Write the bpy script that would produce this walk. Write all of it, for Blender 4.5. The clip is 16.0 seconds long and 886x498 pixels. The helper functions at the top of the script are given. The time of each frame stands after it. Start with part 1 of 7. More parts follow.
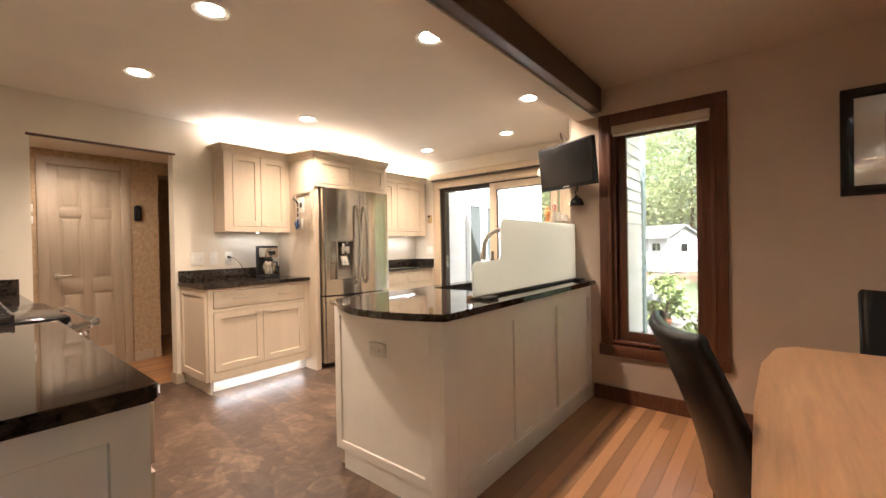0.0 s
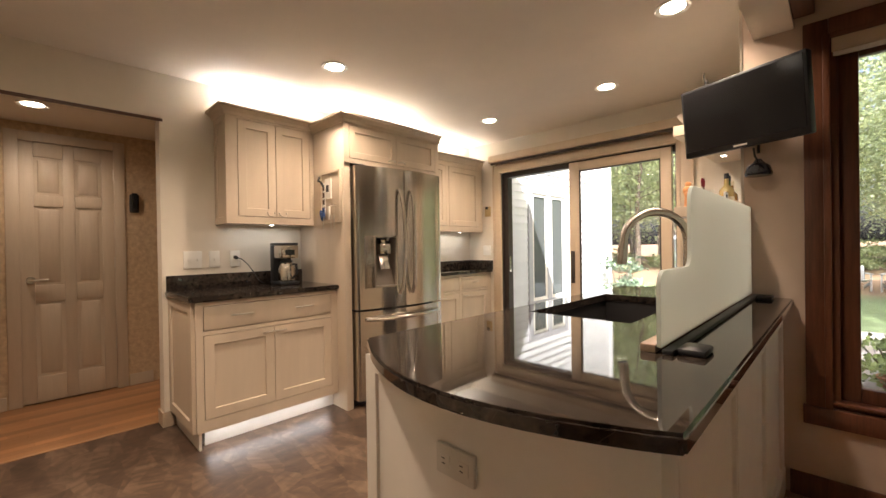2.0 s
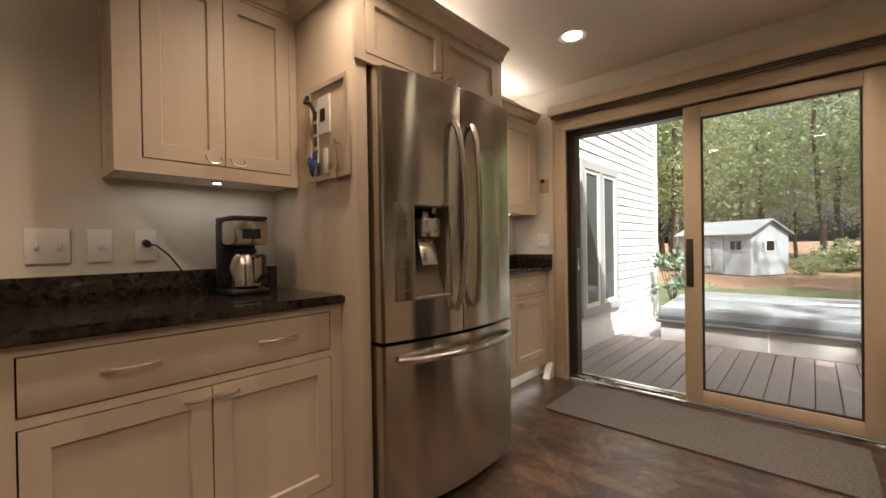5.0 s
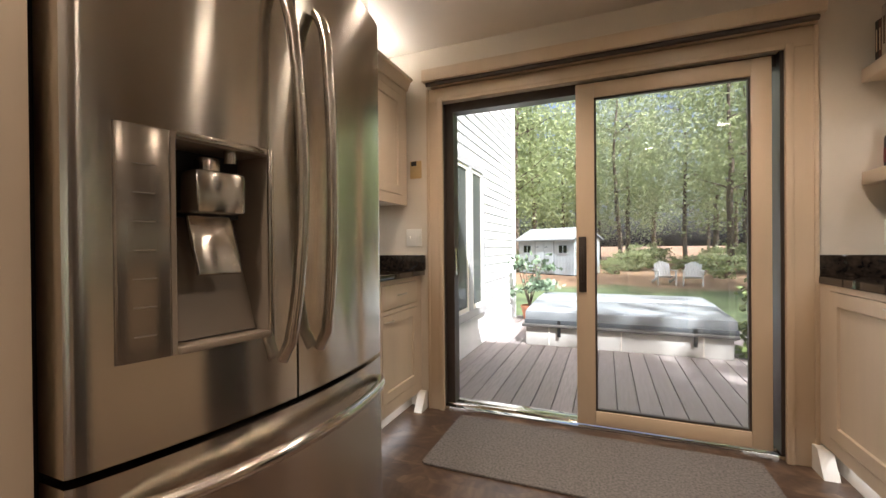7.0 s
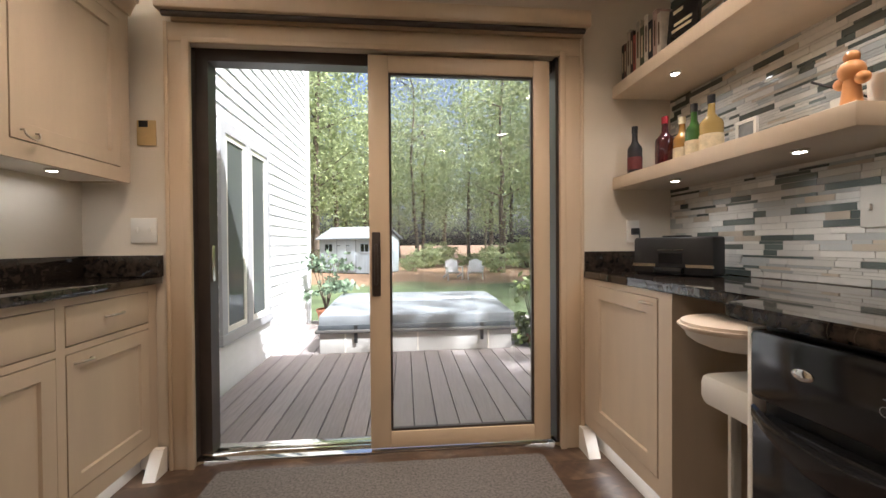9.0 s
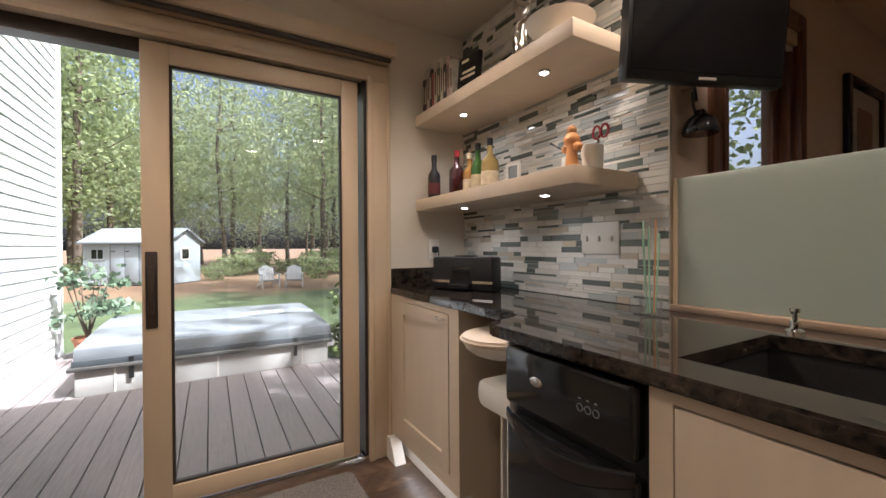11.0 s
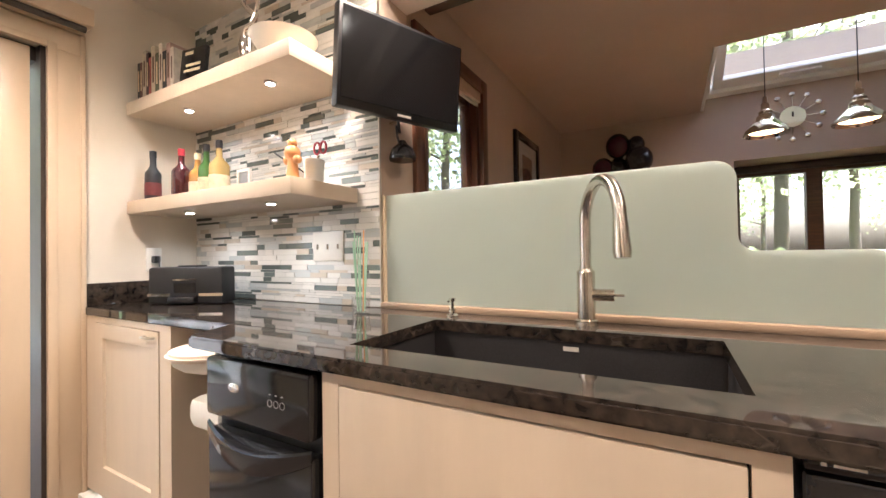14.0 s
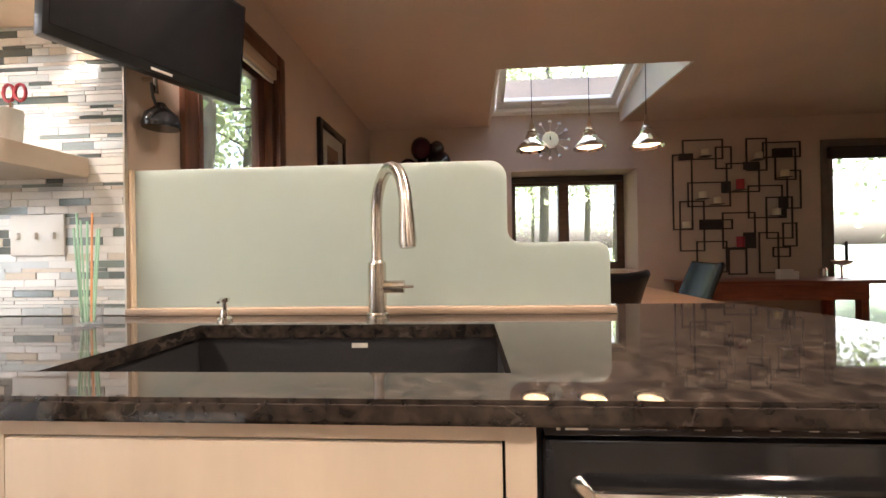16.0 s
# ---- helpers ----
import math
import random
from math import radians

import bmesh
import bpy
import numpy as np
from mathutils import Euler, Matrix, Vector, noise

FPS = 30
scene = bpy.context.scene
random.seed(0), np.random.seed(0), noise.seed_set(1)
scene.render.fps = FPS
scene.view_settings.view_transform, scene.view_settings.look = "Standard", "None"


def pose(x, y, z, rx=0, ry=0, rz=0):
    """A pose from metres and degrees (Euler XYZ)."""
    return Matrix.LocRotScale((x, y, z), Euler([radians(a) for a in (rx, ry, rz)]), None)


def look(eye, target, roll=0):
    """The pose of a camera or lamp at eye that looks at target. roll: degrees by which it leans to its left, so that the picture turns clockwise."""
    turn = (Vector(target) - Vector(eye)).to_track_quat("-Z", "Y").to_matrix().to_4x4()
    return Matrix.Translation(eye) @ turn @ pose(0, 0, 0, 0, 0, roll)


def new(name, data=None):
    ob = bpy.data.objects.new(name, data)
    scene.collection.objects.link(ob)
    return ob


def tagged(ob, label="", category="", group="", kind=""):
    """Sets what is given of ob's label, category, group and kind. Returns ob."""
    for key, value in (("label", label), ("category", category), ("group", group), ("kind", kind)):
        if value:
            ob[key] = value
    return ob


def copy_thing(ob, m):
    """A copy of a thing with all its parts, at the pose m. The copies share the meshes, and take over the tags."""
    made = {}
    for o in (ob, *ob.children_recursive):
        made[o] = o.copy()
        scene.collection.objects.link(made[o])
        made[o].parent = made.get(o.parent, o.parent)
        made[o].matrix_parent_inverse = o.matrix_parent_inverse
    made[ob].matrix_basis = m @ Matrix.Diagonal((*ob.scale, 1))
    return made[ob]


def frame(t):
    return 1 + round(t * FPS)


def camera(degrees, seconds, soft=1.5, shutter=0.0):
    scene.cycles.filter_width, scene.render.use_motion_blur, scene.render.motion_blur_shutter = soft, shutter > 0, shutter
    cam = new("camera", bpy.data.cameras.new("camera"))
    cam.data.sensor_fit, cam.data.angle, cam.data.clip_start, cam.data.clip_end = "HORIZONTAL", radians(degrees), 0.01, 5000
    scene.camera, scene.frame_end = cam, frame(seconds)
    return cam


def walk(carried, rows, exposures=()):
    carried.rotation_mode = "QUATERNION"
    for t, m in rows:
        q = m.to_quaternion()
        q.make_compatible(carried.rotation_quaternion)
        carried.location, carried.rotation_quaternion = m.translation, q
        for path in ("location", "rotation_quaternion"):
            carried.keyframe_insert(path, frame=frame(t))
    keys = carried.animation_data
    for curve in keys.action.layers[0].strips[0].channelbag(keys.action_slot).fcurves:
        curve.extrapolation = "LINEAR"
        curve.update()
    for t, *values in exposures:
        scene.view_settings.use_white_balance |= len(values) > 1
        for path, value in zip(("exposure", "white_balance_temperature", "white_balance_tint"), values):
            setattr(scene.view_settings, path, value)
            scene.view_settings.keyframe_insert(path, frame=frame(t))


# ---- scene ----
cam = camera(95.4, 16.0)
PATH = [
    (0, (1.082, 1.265, 1.208), (-0.181, 2.816, 1.189), -1.0),
    (0.5, (0.878, 1.45, 1.213), (-0.414, 2.976, 1.194), -1.1),
    (1, (0.637, 1.603, 1.199), (-0.704, 3.086, 1.189), -1.0),
    (1.5, (0.415, 1.756, 1.199), (-0.965, 3.204, 1.183), -1.1),
    (2, (0.174, 1.946, 1.185), (-1.228, 3.372, 1.173), -0.9),
    (2.5, (-0.074, 2.072, 1.154), (-1.49, 3.485, 1.147), -1.1),
    (3, (-0.295, 2.181, 1.144), (-1.712, 3.592, 1.145), -1.2),
    (3.5, (-0.525, 2.303, 1.116), (-1.941, 3.716, 1.121), -1.2),
    (3.7, (-0.613, 2.346, 1.117), (-2.028, 3.759, 1.125), -1.1),
    (5.8, (-1.374, 2.861, 1.092), (-2.578, 4.459, 1.064), -0.7),
    (6, (-1.429, 2.929, 1.095), (-2.573, 4.57, 1.071), -0.6),
    (6.5, (-1.519, 3.072, 1.077), (-2.478, 4.827, 1.052), -0.7),
    (7, (-1.595, 3.261, 1.068), (-2.345, 5.115, 1.058), -0.5),
    (7.5, (-1.633, 3.41, 1.052), (-2.187, 5.332, 1.033), -0.5),
    (8, (-1.631, 3.541, 1.051), (-1.984, 5.51, 1.042), -0.4),
    (8.5, (-1.603, 3.632, 1.056), (-1.678, 5.63, 1.039), -0.4),
    (9, (-1.579, 3.697, 1.057), (-1.391, 5.688, 1.034), -0.4),
    (9.5, (-1.572, 3.722, 1.077), (-1.146, 5.676, 1.07), -0.4),
    (10, (-1.561, 3.713, 1.113), (-0.899, 5.6, 1.111), -0.4),
    (10.2, (-1.549, 3.707, 1.123), (-0.808, 5.564, 1.122), -0.5),
    (12.3, (-1.483, 3.552, 1.136), (-0.142, 5.037, 1.142), -0.4),
    (12.5, (-1.482, 3.537, 1.126), (-0.09, 4.974, 1.144), -0.7),
    (13, (-1.474, 3.505, 1.124), (0.04, 4.812, 1.143), -0.8),
    (13.5, (-1.465, 3.487, 1.12), (0.168, 4.641, 1.145), -0.8),
    (14, (-1.432, 3.458, 1.12), (0.309, 4.441, 1.147), -0.9),
    (14.5, (-1.361, 3.427, 1.115), (0.472, 4.227, 1.144), -0.9),
    (15, (-1.325, 3.41, 1.108), (0.578, 4.024, 1.121), -1.1),
    (15.5, (-1.319, 3.424, 1.101), (0.646, 3.8, 1.115), -0.9),
    (16, (-1.327, 3.419, 1.099), (0.669, 3.544, 1.103), -0.9),
]
EXPOSURES = [(0.0, 2.8, 6050, 10), (1.0, 2.6, 6150, 10), (2.0, 2.05, 6350, 10), (3.5, 1.3, 6600, 10), (6.0, 1.05, 6350, 10), (7.0, 1.4, 6100, 10), (9.0, 1.35, 6000, 10), (10.2, 1.05, 5900, 10), (12.5, 2.1, 5700, 10), (14.5, 2.8, 5700, 10), (16.0, 2.85, 5700, 10)]
walk(cam, [(t, look(eye, target, roll)) for t, eye, target, roll in PATH], EXPOSURES)

# ---- light ----
world = bpy.data.worlds.new("sky")
scene.world = world
world.use_nodes = True
wn = world.node_tree.nodes
sky = wn.new("ShaderNodeTexSky")
sky.sky_type = 'NISHITA'
sky.sun_disc = False
sky.dust_density, sky.air_density, sky.ozone_density = 8.0, 0.7, 0.4
sky.sun_elevation = radians(54)
sky.sun_rotation = radians(139)
world.node_tree.links.new(sky.outputs[0], wn["Background"].inputs[0])
wn["Background"].inputs[1].default_value = 0.15
sun = new("sun", bpy.data.lights.new("sun", 'SUN'))
sun.data.energy, sun.data.angle, sun.data.color = 5.0, radians(0.53), (1.0, 0.97, 0.92)
SUN_WAY = Vector((0.62, -0.72, 1.30)).normalized()
sun.matrix_world = look(SUN_WAY * 40, (0, 0, 0))
WARM = (1.0, 0.78, 0.60)
NEUTRAL = (1.0, 0.96, 0.93)


def area(name, at, towards, sx, sy, watts, color, spread=180):
    d = bpy.data.lights.new(name, 'AREA')
    d.shape, d.size, d.size_y, d.energy, d.color, d.spread = 'RECTANGLE', sx, sy, watts, color, radians(spread)
    ob = new(name, d)
    ob.matrix_world = look(at, towards)
    return ob


CE = 2.38
CANS = [(-1.04, 2.10), (-2.14, 2.08), (-0.40, 3.00), (-2.19, 3.36), (-0.42, 4.24), (-1.08, 5.02), (-2.20, 5.02)]
CAN_WATTS = 6.6
for cx, cy in CANS:
    d = bpy.data.lights.new("can_lamp", 'SPOT')
    d.energy, d.color, d.spot_size, d.spot_blend, d.shadow_soft_size = CAN_WATTS * 3, WARM, radians(136), 0.9, 0.05
    ob = new("can_lamp", d)
    ob.matrix_world = look((cx, cy, CE - 0.03), (cx, cy, 0))
d = bpy.data.lights.new("hall_lamp", 'SPOT')
d.energy, d.color, d.spot_size, d.spot_blend, d.shadow_soft_size = 6, WARM, radians(160), 0.8, 0.05
new("hall_lamp", d).matrix_world = look((-3.74, 1.96, 2.17), (-3.80, 1.96, 0))
# strips on top of and under the wall cabinets, and in the toe kicks
area("strip_lamp", (-2.93, 3.2, 2.2), (-2.93, 3.2, 3), 0.05, 0.6, 1.15, NEUTRAL)
area("strip_lamp", (-2.72, 4.0, 2.18), (-2.72, 4.0, 3), 0.05, 0.85, 1.5, NEUTRAL)
area("strip_lamp", (-2.93, 5.1, 2.2), (-2.93, 5.1, 3), 0.05, 1.0, 1.4, NEUTRAL)
area("strip_lamp", (-2.96, 3.2, 1.355), (-2.96, 3.2, 0), 0.05, 0.5, 0.14, NEUTRAL)
area("strip_lamp", (-2.96, 5.1, 1.33), (-2.96, 5.1, 0), 0.05, 0.9, 0.36, NEUTRAL)
area("strip_lamp", (-2.54, 3.07, 0.10), (-2.50, 3.07, 0), 0.8, 0.03, 0.28, NEUTRAL)
area("strip_lamp", (-2.79, 5.1, 0.10), (-2.75, 5.1, 0), 1.0, 0.03, 0.25, NEUTRAL)
area("strip_lamp", (-0.62, 5.35, 0.10), (-0.66, 5.35, 0), 0.5, 0.03, 0.14, NEUTRAL)
PUCKS = [(-0.40, 5.36), (-0.40, 4.80)]
for px, py in PUCKS:
    area("puck_lamp", (px, py, 1.786), (px, py, 0), 0.04, 0.04, 0.26, NEUTRAL, 150)
    area("puck_lamp", (px, py, 1.319), (px, py, 0), 0.04, 0.04, 0.26, NEUTRAL, 150)
PENDANTS = [(1.72, 2.93), (1.72, 2.51), (1.72, 2.10)]
for px, py in PENDANTS:
    d = bpy.data.lights.new("pendant_lamp", 'POINT')
    d.energy, d.color, d.shadow_soft_size = 13, WARM, 0.03
    new("pendant_lamp", d).location = (px, py, 1.87)

# ---- materials ----
MATS = {}


def mat(name, color, rough=0.5, metal=0.0, noise_scale=0.0, amount=0.15, bump=0.0, bump_scale=200.0, coat=0.0, spec=0.5, rand=0.0, stretch=(1, 1, 1), color2=None):
    m = bpy.data.materials.new(name)
    m.use_nodes = True
    nt = m.node_tree
    b = nt.nodes["Principled BSDF"]
    b.inputs["Base Color"].default_value = (*color, 1)
    b.inputs["Roughness"].default_value = rough
    b.inputs["Metallic"].default_value = metal
    b.inputs["Coat Weight"].default_value = coat
    b.inputs["Coat Roughness"].default_value = 0.05
    b.inputs["Specular IOR Level"].default_value = spec
    tc = nt.nodes.new("ShaderNodeTexCoord")
    mp = nt.nodes.new("ShaderNodeMapping")
    mp.inputs["Scale"].default_value = stretch
    nt.links.new(tc.outputs["Object"], mp.inputs["Vector"])
    if noise_scale or rand:
        n = nt.nodes.new("ShaderNodeTexNoise")
        n.inputs["Scale"].default_value = noise_scale or 5
        n.inputs["Detail"].default_value = 6
        n.inputs["Roughness"].default_value = 0.62
        nt.links.new(mp.outputs[0], n.inputs["Vector"])
        mix = nt.nodes.new("ShaderNodeMix")
        mix.data_type = 'RGBA'
        mix.inputs[6].default_value = (*[c * (1 - amount) for c in color], 1)
        mix.inputs[7].default_value = (*(color2 or [min(1, c * (1 + amount)) for c in color]), 1)
        ramp = nt.nodes.new("ShaderNodeMapRange")
        ramp.inputs[1].default_value, ramp.inputs[2].default_value = 0.3, 0.7
        nt.links.new(n.outputs[0], ramp.inputs[0])
        nt.links.new(ramp.outputs[0], mix.inputs[0])
        out = mix.outputs[2]
        if rand:
            oi = nt.nodes.new("ShaderNodeObjectInfo")
            hsv = nt.nodes.new("ShaderNodeHueSaturation")
            mr = nt.nodes.new("ShaderNodeMapRange")
            mr.inputs[3].default_value, mr.inputs[4].default_value = 1 - rand, 1 + rand
            nt.links.new(oi.outputs["Random"], mr.inputs[0])
            nt.links.new(mr.outputs[0], hsv.inputs["Value"])
            nt.links.new(out, hsv.inputs["Color"])
            out = hsv.outputs[0]
        nt.links.new(out, b.inputs["Base Color"])
        rr = nt.nodes.new("ShaderNodeMapRange")
        rr.inputs[3].default_value, rr.inputs[4].default_value = max(0.01, rough * 0.85), min(1, rough * 1.2)
        nt.links.new(n.outputs[0], rr.inputs[0])
        nt.links.new(rr.outputs[0], b.inputs["Roughness"])
    if bump:
        n2 = nt.nodes.new("ShaderNodeTexNoise")
        n2.inputs["Scale"].default_value = bump_scale
        n2.inputs["Detail"].default_value = 3
        nt.links.new(mp.outputs[0], n2.inputs["Vector"])
        bp = nt.nodes.new("ShaderNodeBump")
        bp.inputs["Strength"].default_value = bump
        bp.inputs["Distance"].default_value = 0.004
        nt.links.new(n2.outputs[0], bp.inputs["Height"])
        nt.links.new(bp.outputs[0], b.inputs["Normal"])
    MATS[name] = m
    return m


def glow(name, color, strength):
    m = bpy.data.materials.new(name)
    m.use_nodes = True
    b = m.node_tree.nodes["Principled BSDF"]
    b.inputs["Base Color"].default_value = (*color, 1)
    b.inputs["Emission Color"].default_value = (*color, 1)
    b.inputs["Emission Strength"].default_value = strength
    return m


WALL = mat("kitchen_wall_paint", (0.71, 0.64, 0.53), 0.85, noise_scale=3, amount=0.04, bump=0.06, bump_scale=180)
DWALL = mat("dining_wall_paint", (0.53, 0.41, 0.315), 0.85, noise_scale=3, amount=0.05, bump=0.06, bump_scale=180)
CEIL = mat("ceiling_paint", (0.77, 0.70, 0.60), 0.9, noise_scale=2, amount=0.04, bump=0.05, bump_scale=150)
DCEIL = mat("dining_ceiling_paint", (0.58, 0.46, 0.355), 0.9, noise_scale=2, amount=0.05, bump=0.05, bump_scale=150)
CAB = mat("cabinet_paint", (0.58, 0.475, 0.355), 0.42, noise_scale=6, amount=0.07, bump=0.03, bump_scale=120, stretch=(1, 1, 0.15))
# dark carcass colour that paints the shadow lines between the cabinet fronts
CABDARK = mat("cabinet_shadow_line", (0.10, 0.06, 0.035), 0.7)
PALE = mat("pale_paint", (0.76, 0.71, 0.63), 0.4, noise_scale=5, amount=0.04, bump=0.02)
TRIM = mat("slider_trim_paint", (0.58, 0.455, 0.315), 0.4, noise_scale=6, amount=0.06, bump=0.03, stretch=(1, 1, 0.2))
NICKEL = mat("brushed_nickel", (0.60, 0.55, 0.47), 0.3, 1.0, noise_scale=80, amount=0.08)
CHROME = mat("chrome", (0.80, 0.78, 0.74), 0.08, 1.0)
BLACK = mat("black_gloss_enamel", (0.012, 0.012, 0.013), 0.12, noise_scale=4, amount=0.2)
MATTE = mat("black_plastic", (0.013, 0.013, 0.014), 0.45, noise_scale=30, amount=0.2, bump=0.03)
SINKM = mat("black_composite", (0.022, 0.020, 0.020), 0.5, noise_scale=300, amount=0.4, bump=0.08, bump_scale=600)
WHITE = mat("white_plastic", (0.78, 0.75, 0.68), 0.4, noise_scale=8, amount=0.03)
OUTLET = mat("outlet_plastic", (0.62, 0.58, 0.50), 0.35, noise_scale=8, amount=0.03)
DARKWOOD = mat("dark_beam_wood", (0.085, 0.040, 0.020), 0.4, noise_scale=9, amount=0.4, bump=0.1, bump_scale=60, stretch=(8, 0.6, 8))
REDWOOD = mat("window_casing_wood", (0.115, 0.042, 0.020), 0.36, noise_scale=10, amount=0.35, bump=0.06, bump_scale=60, stretch=(6, 6, 0.5))
CHERRY = mat("cherry_wood", (0.24, 0.065, 0.030), 0.3, noise_scale=8, amount=0.3, stretch=(6, 0.6, 6))
OAK = mat("oak_table_wood", (0.40, 0.225, 0.118), 0.3, noise_scale=6, amount=0.22, bump=0.04, bump_scale=50, stretch=(7, 0.5, 7))
PLANK = mat("oak_plank", (0.34, 0.165, 0.072), 0.30, noise_scale=7, amount=0.3, bump=0.04, bump_scale=60, rand=0.36, stretch=(9, 0.6, 9))
SUBFLOOR = mat("plank_joint", (0.10, 0.05, 0.02), 0.8)
LEATHER = mat("black_leather", (0.007, 0.0065, 0.0065), 0.27, spec=0.25, bump=0.02, bump_scale=420)
RUBBER = mat("mat_weave", (0.16, 0.145, 0.13), 0.95, noise_scale=90, amount=0.5, bump=0.5, bump_scale=400)
BRONZE = mat("dark_bronze_frame", (0.045, 0.034, 0.028), 0.4, noise_scale=12, amount=0.2)
IRON = mat("dark_iron", (0.03, 0.022, 0.018), 0.5, noise_scale=30, amount=0.3)
SIDING = mat("white_clapboard", (0.78, 0.78, 0.80), 0.6, noise_scale=5, amount=0.04, bump=0.05, bump_scale=80, rand=0.03)
DECK = mat("grey_brown_deck_board", (0.26, 0.228, 0.222), 0.6, noise_scale=10, amount=0.2, bump=0.15, bump_scale=90, rand=0.12, stretch=(8, 0.5, 8))
DECKGAP = mat("deck_shadow", (0.02, 0.018, 0.016), 0.9)
COVER = mat("grey_vinyl_cover", (0.23, 0.25, 0.27), 0.45, noise_scale=5, amount=0.1, bump=0.05, bump_scale=30)
TUBSIDE = mat("pale_tub_panel", (0.52, 0.51, 0.49), 0.5, noise_scale=4, amount=0.08)
GRASS = mat("lawn", (0.085, 0.115, 0.05), 0.9, noise_scale=1.3, amount=0.35, bump=0.5, bump_scale=60)
BARK = mat("bark", (0.11, 0.085, 0.065), 0.9, noise_scale=8, amount=0.4, bump=0.5, bump_scale=30, stretch=(3, 3, 0.5), rand=0.25)
LEAF = mat("leaf", (0.095, 0.135, 0.065), 0.5, noise_scale=0.9, amount=0.45, rand=0.3, color2=(0.29, 0.33, 0.19))
# shed paint toned down to grey-blue to carry the trees' shade
SHEDSHADE = mat("shaded_shed_board", (0.36, 0.41, 0.45), 0.6, noise_scale=6, amount=0.06)
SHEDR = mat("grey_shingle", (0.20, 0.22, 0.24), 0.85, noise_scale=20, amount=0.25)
TERRA = mat("terracotta", (0.36, 0.15, 0.08), 0.8, noise_scale=8, amount=0.15)
HALLP = mat("hall_textured_wall", (0.50, 0.36, 0.22), 0.8, noise_scale=26, amount=0.22, bump=0.7, bump_scale=45)
DOORP = mat("hall_door_paint", (0.50, 0.40, 0.29), 0.45, noise_scale=7, amount=0.05, bump=0.04, bump_scale=90, stretch=(5, 5, 0.5))
LAMPON = glow("lamp_lens", (1.0, 0.88, 0.70), 9)
PENDON = glow("warm_bulb", (1.0, 0.62, 0.30), 1.6)
PUCKON = glow("puck_lens", (1.0, 0.95, 0.86), 9)
CANDLE = mat("cream_wax", (0.72, 0.62, 0.42), 0.5)
REDWAX = mat("red_wax", (0.33, 0.02, 0.03), 0.4)

# steel with a fine brushed grain
STEEL = mat("stainless_steel", (0.60, 0.555, 0.49), 0.19, 1.0)
sb = STEEL.node_tree.nodes["Principled BSDF"]
sb.inputs["Anisotropic"].default_value = 0.9
sb.inputs["Anisotropic Rotation"].default_value = 0.25
sg = STEEL.node_tree.nodes.new("ShaderNodeTangent")
sg.direction_type, sg.axis = 'RADIAL', 'Z'
STEEL.node_tree.links.new(sg.outputs[0], sb.inputs["Tangent"])

# granite: near black with brown clouds and pale veins
GRANITE = bpy.data.materials.new("dark_granite")
GRANITE.use_nodes = True
gt = GRANITE.node_tree
gb = gt.nodes["Principled BSDF"]
gb.inputs["Roughness"].default_value = 0.035
gc = gt.nodes.new("ShaderNodeTexCoord")
g1 = gt.nodes.new("ShaderNodeTexNoise")
g1.inputs["Scale"].default_value, g1.inputs["Detail"].default_value, g1.inputs["Distortion"].default_value = 42.0, 10, 0.4
g2 = gt.nodes.new("ShaderNodeTexNoise")
g2.inputs["Scale"].default_value, g2.inputs["Detail"].default_value, g2.inputs["Distortion"].default_value = 3.2, 4, 0.8
gt.links.new(gc.outputs["Object"], g1.inputs["Vector"])
gt.links.new(gc.outputs["Object"], g2.inputs["Vector"])
gr = gt.nodes.new("ShaderNodeValToRGB")
gr.color_ramp.elements[0].position, gr.color_ramp.elements[0].color = 0.36, (0.011, 0.009, 0.008, 1)
gr.color_ramp.elements[1].position, gr.color_ramp.elements[1].color = 0.78, (0.060, 0.044, 0.033, 1)
gt.links.new(g1.outputs[0], gr.inputs[0])
gv = gt.nodes.new("ShaderNodeValToRGB")
gv.color_ramp.elements[0].position, gv.color_ramp.elements[0].color = 0.497, (0, 0, 0, 1)
gv.color_ramp.elements[1].position, gv.color_ramp.elements[1].color = 0.503, (0, 0, 0, 1)
ge = gv.color_ramp.elements.new(0.50)
ge.color = (0.12, 0.12, 0.12, 1)
gt.links.new(g2.outputs[0], gv.inputs[0])
gm = gt.nodes.new("ShaderNodeMix")
gm.data_type = 'RGBA'
gm.inputs[7].default_value = (0.34, 0.28, 0.22, 1)
gt.links.new(gv.outputs[0], gm.inputs[0])
gt.links.new(gr.outputs[0], gm.inputs[6])
gt.links.new(gm.outputs[2], gb.inputs["Base Color"])

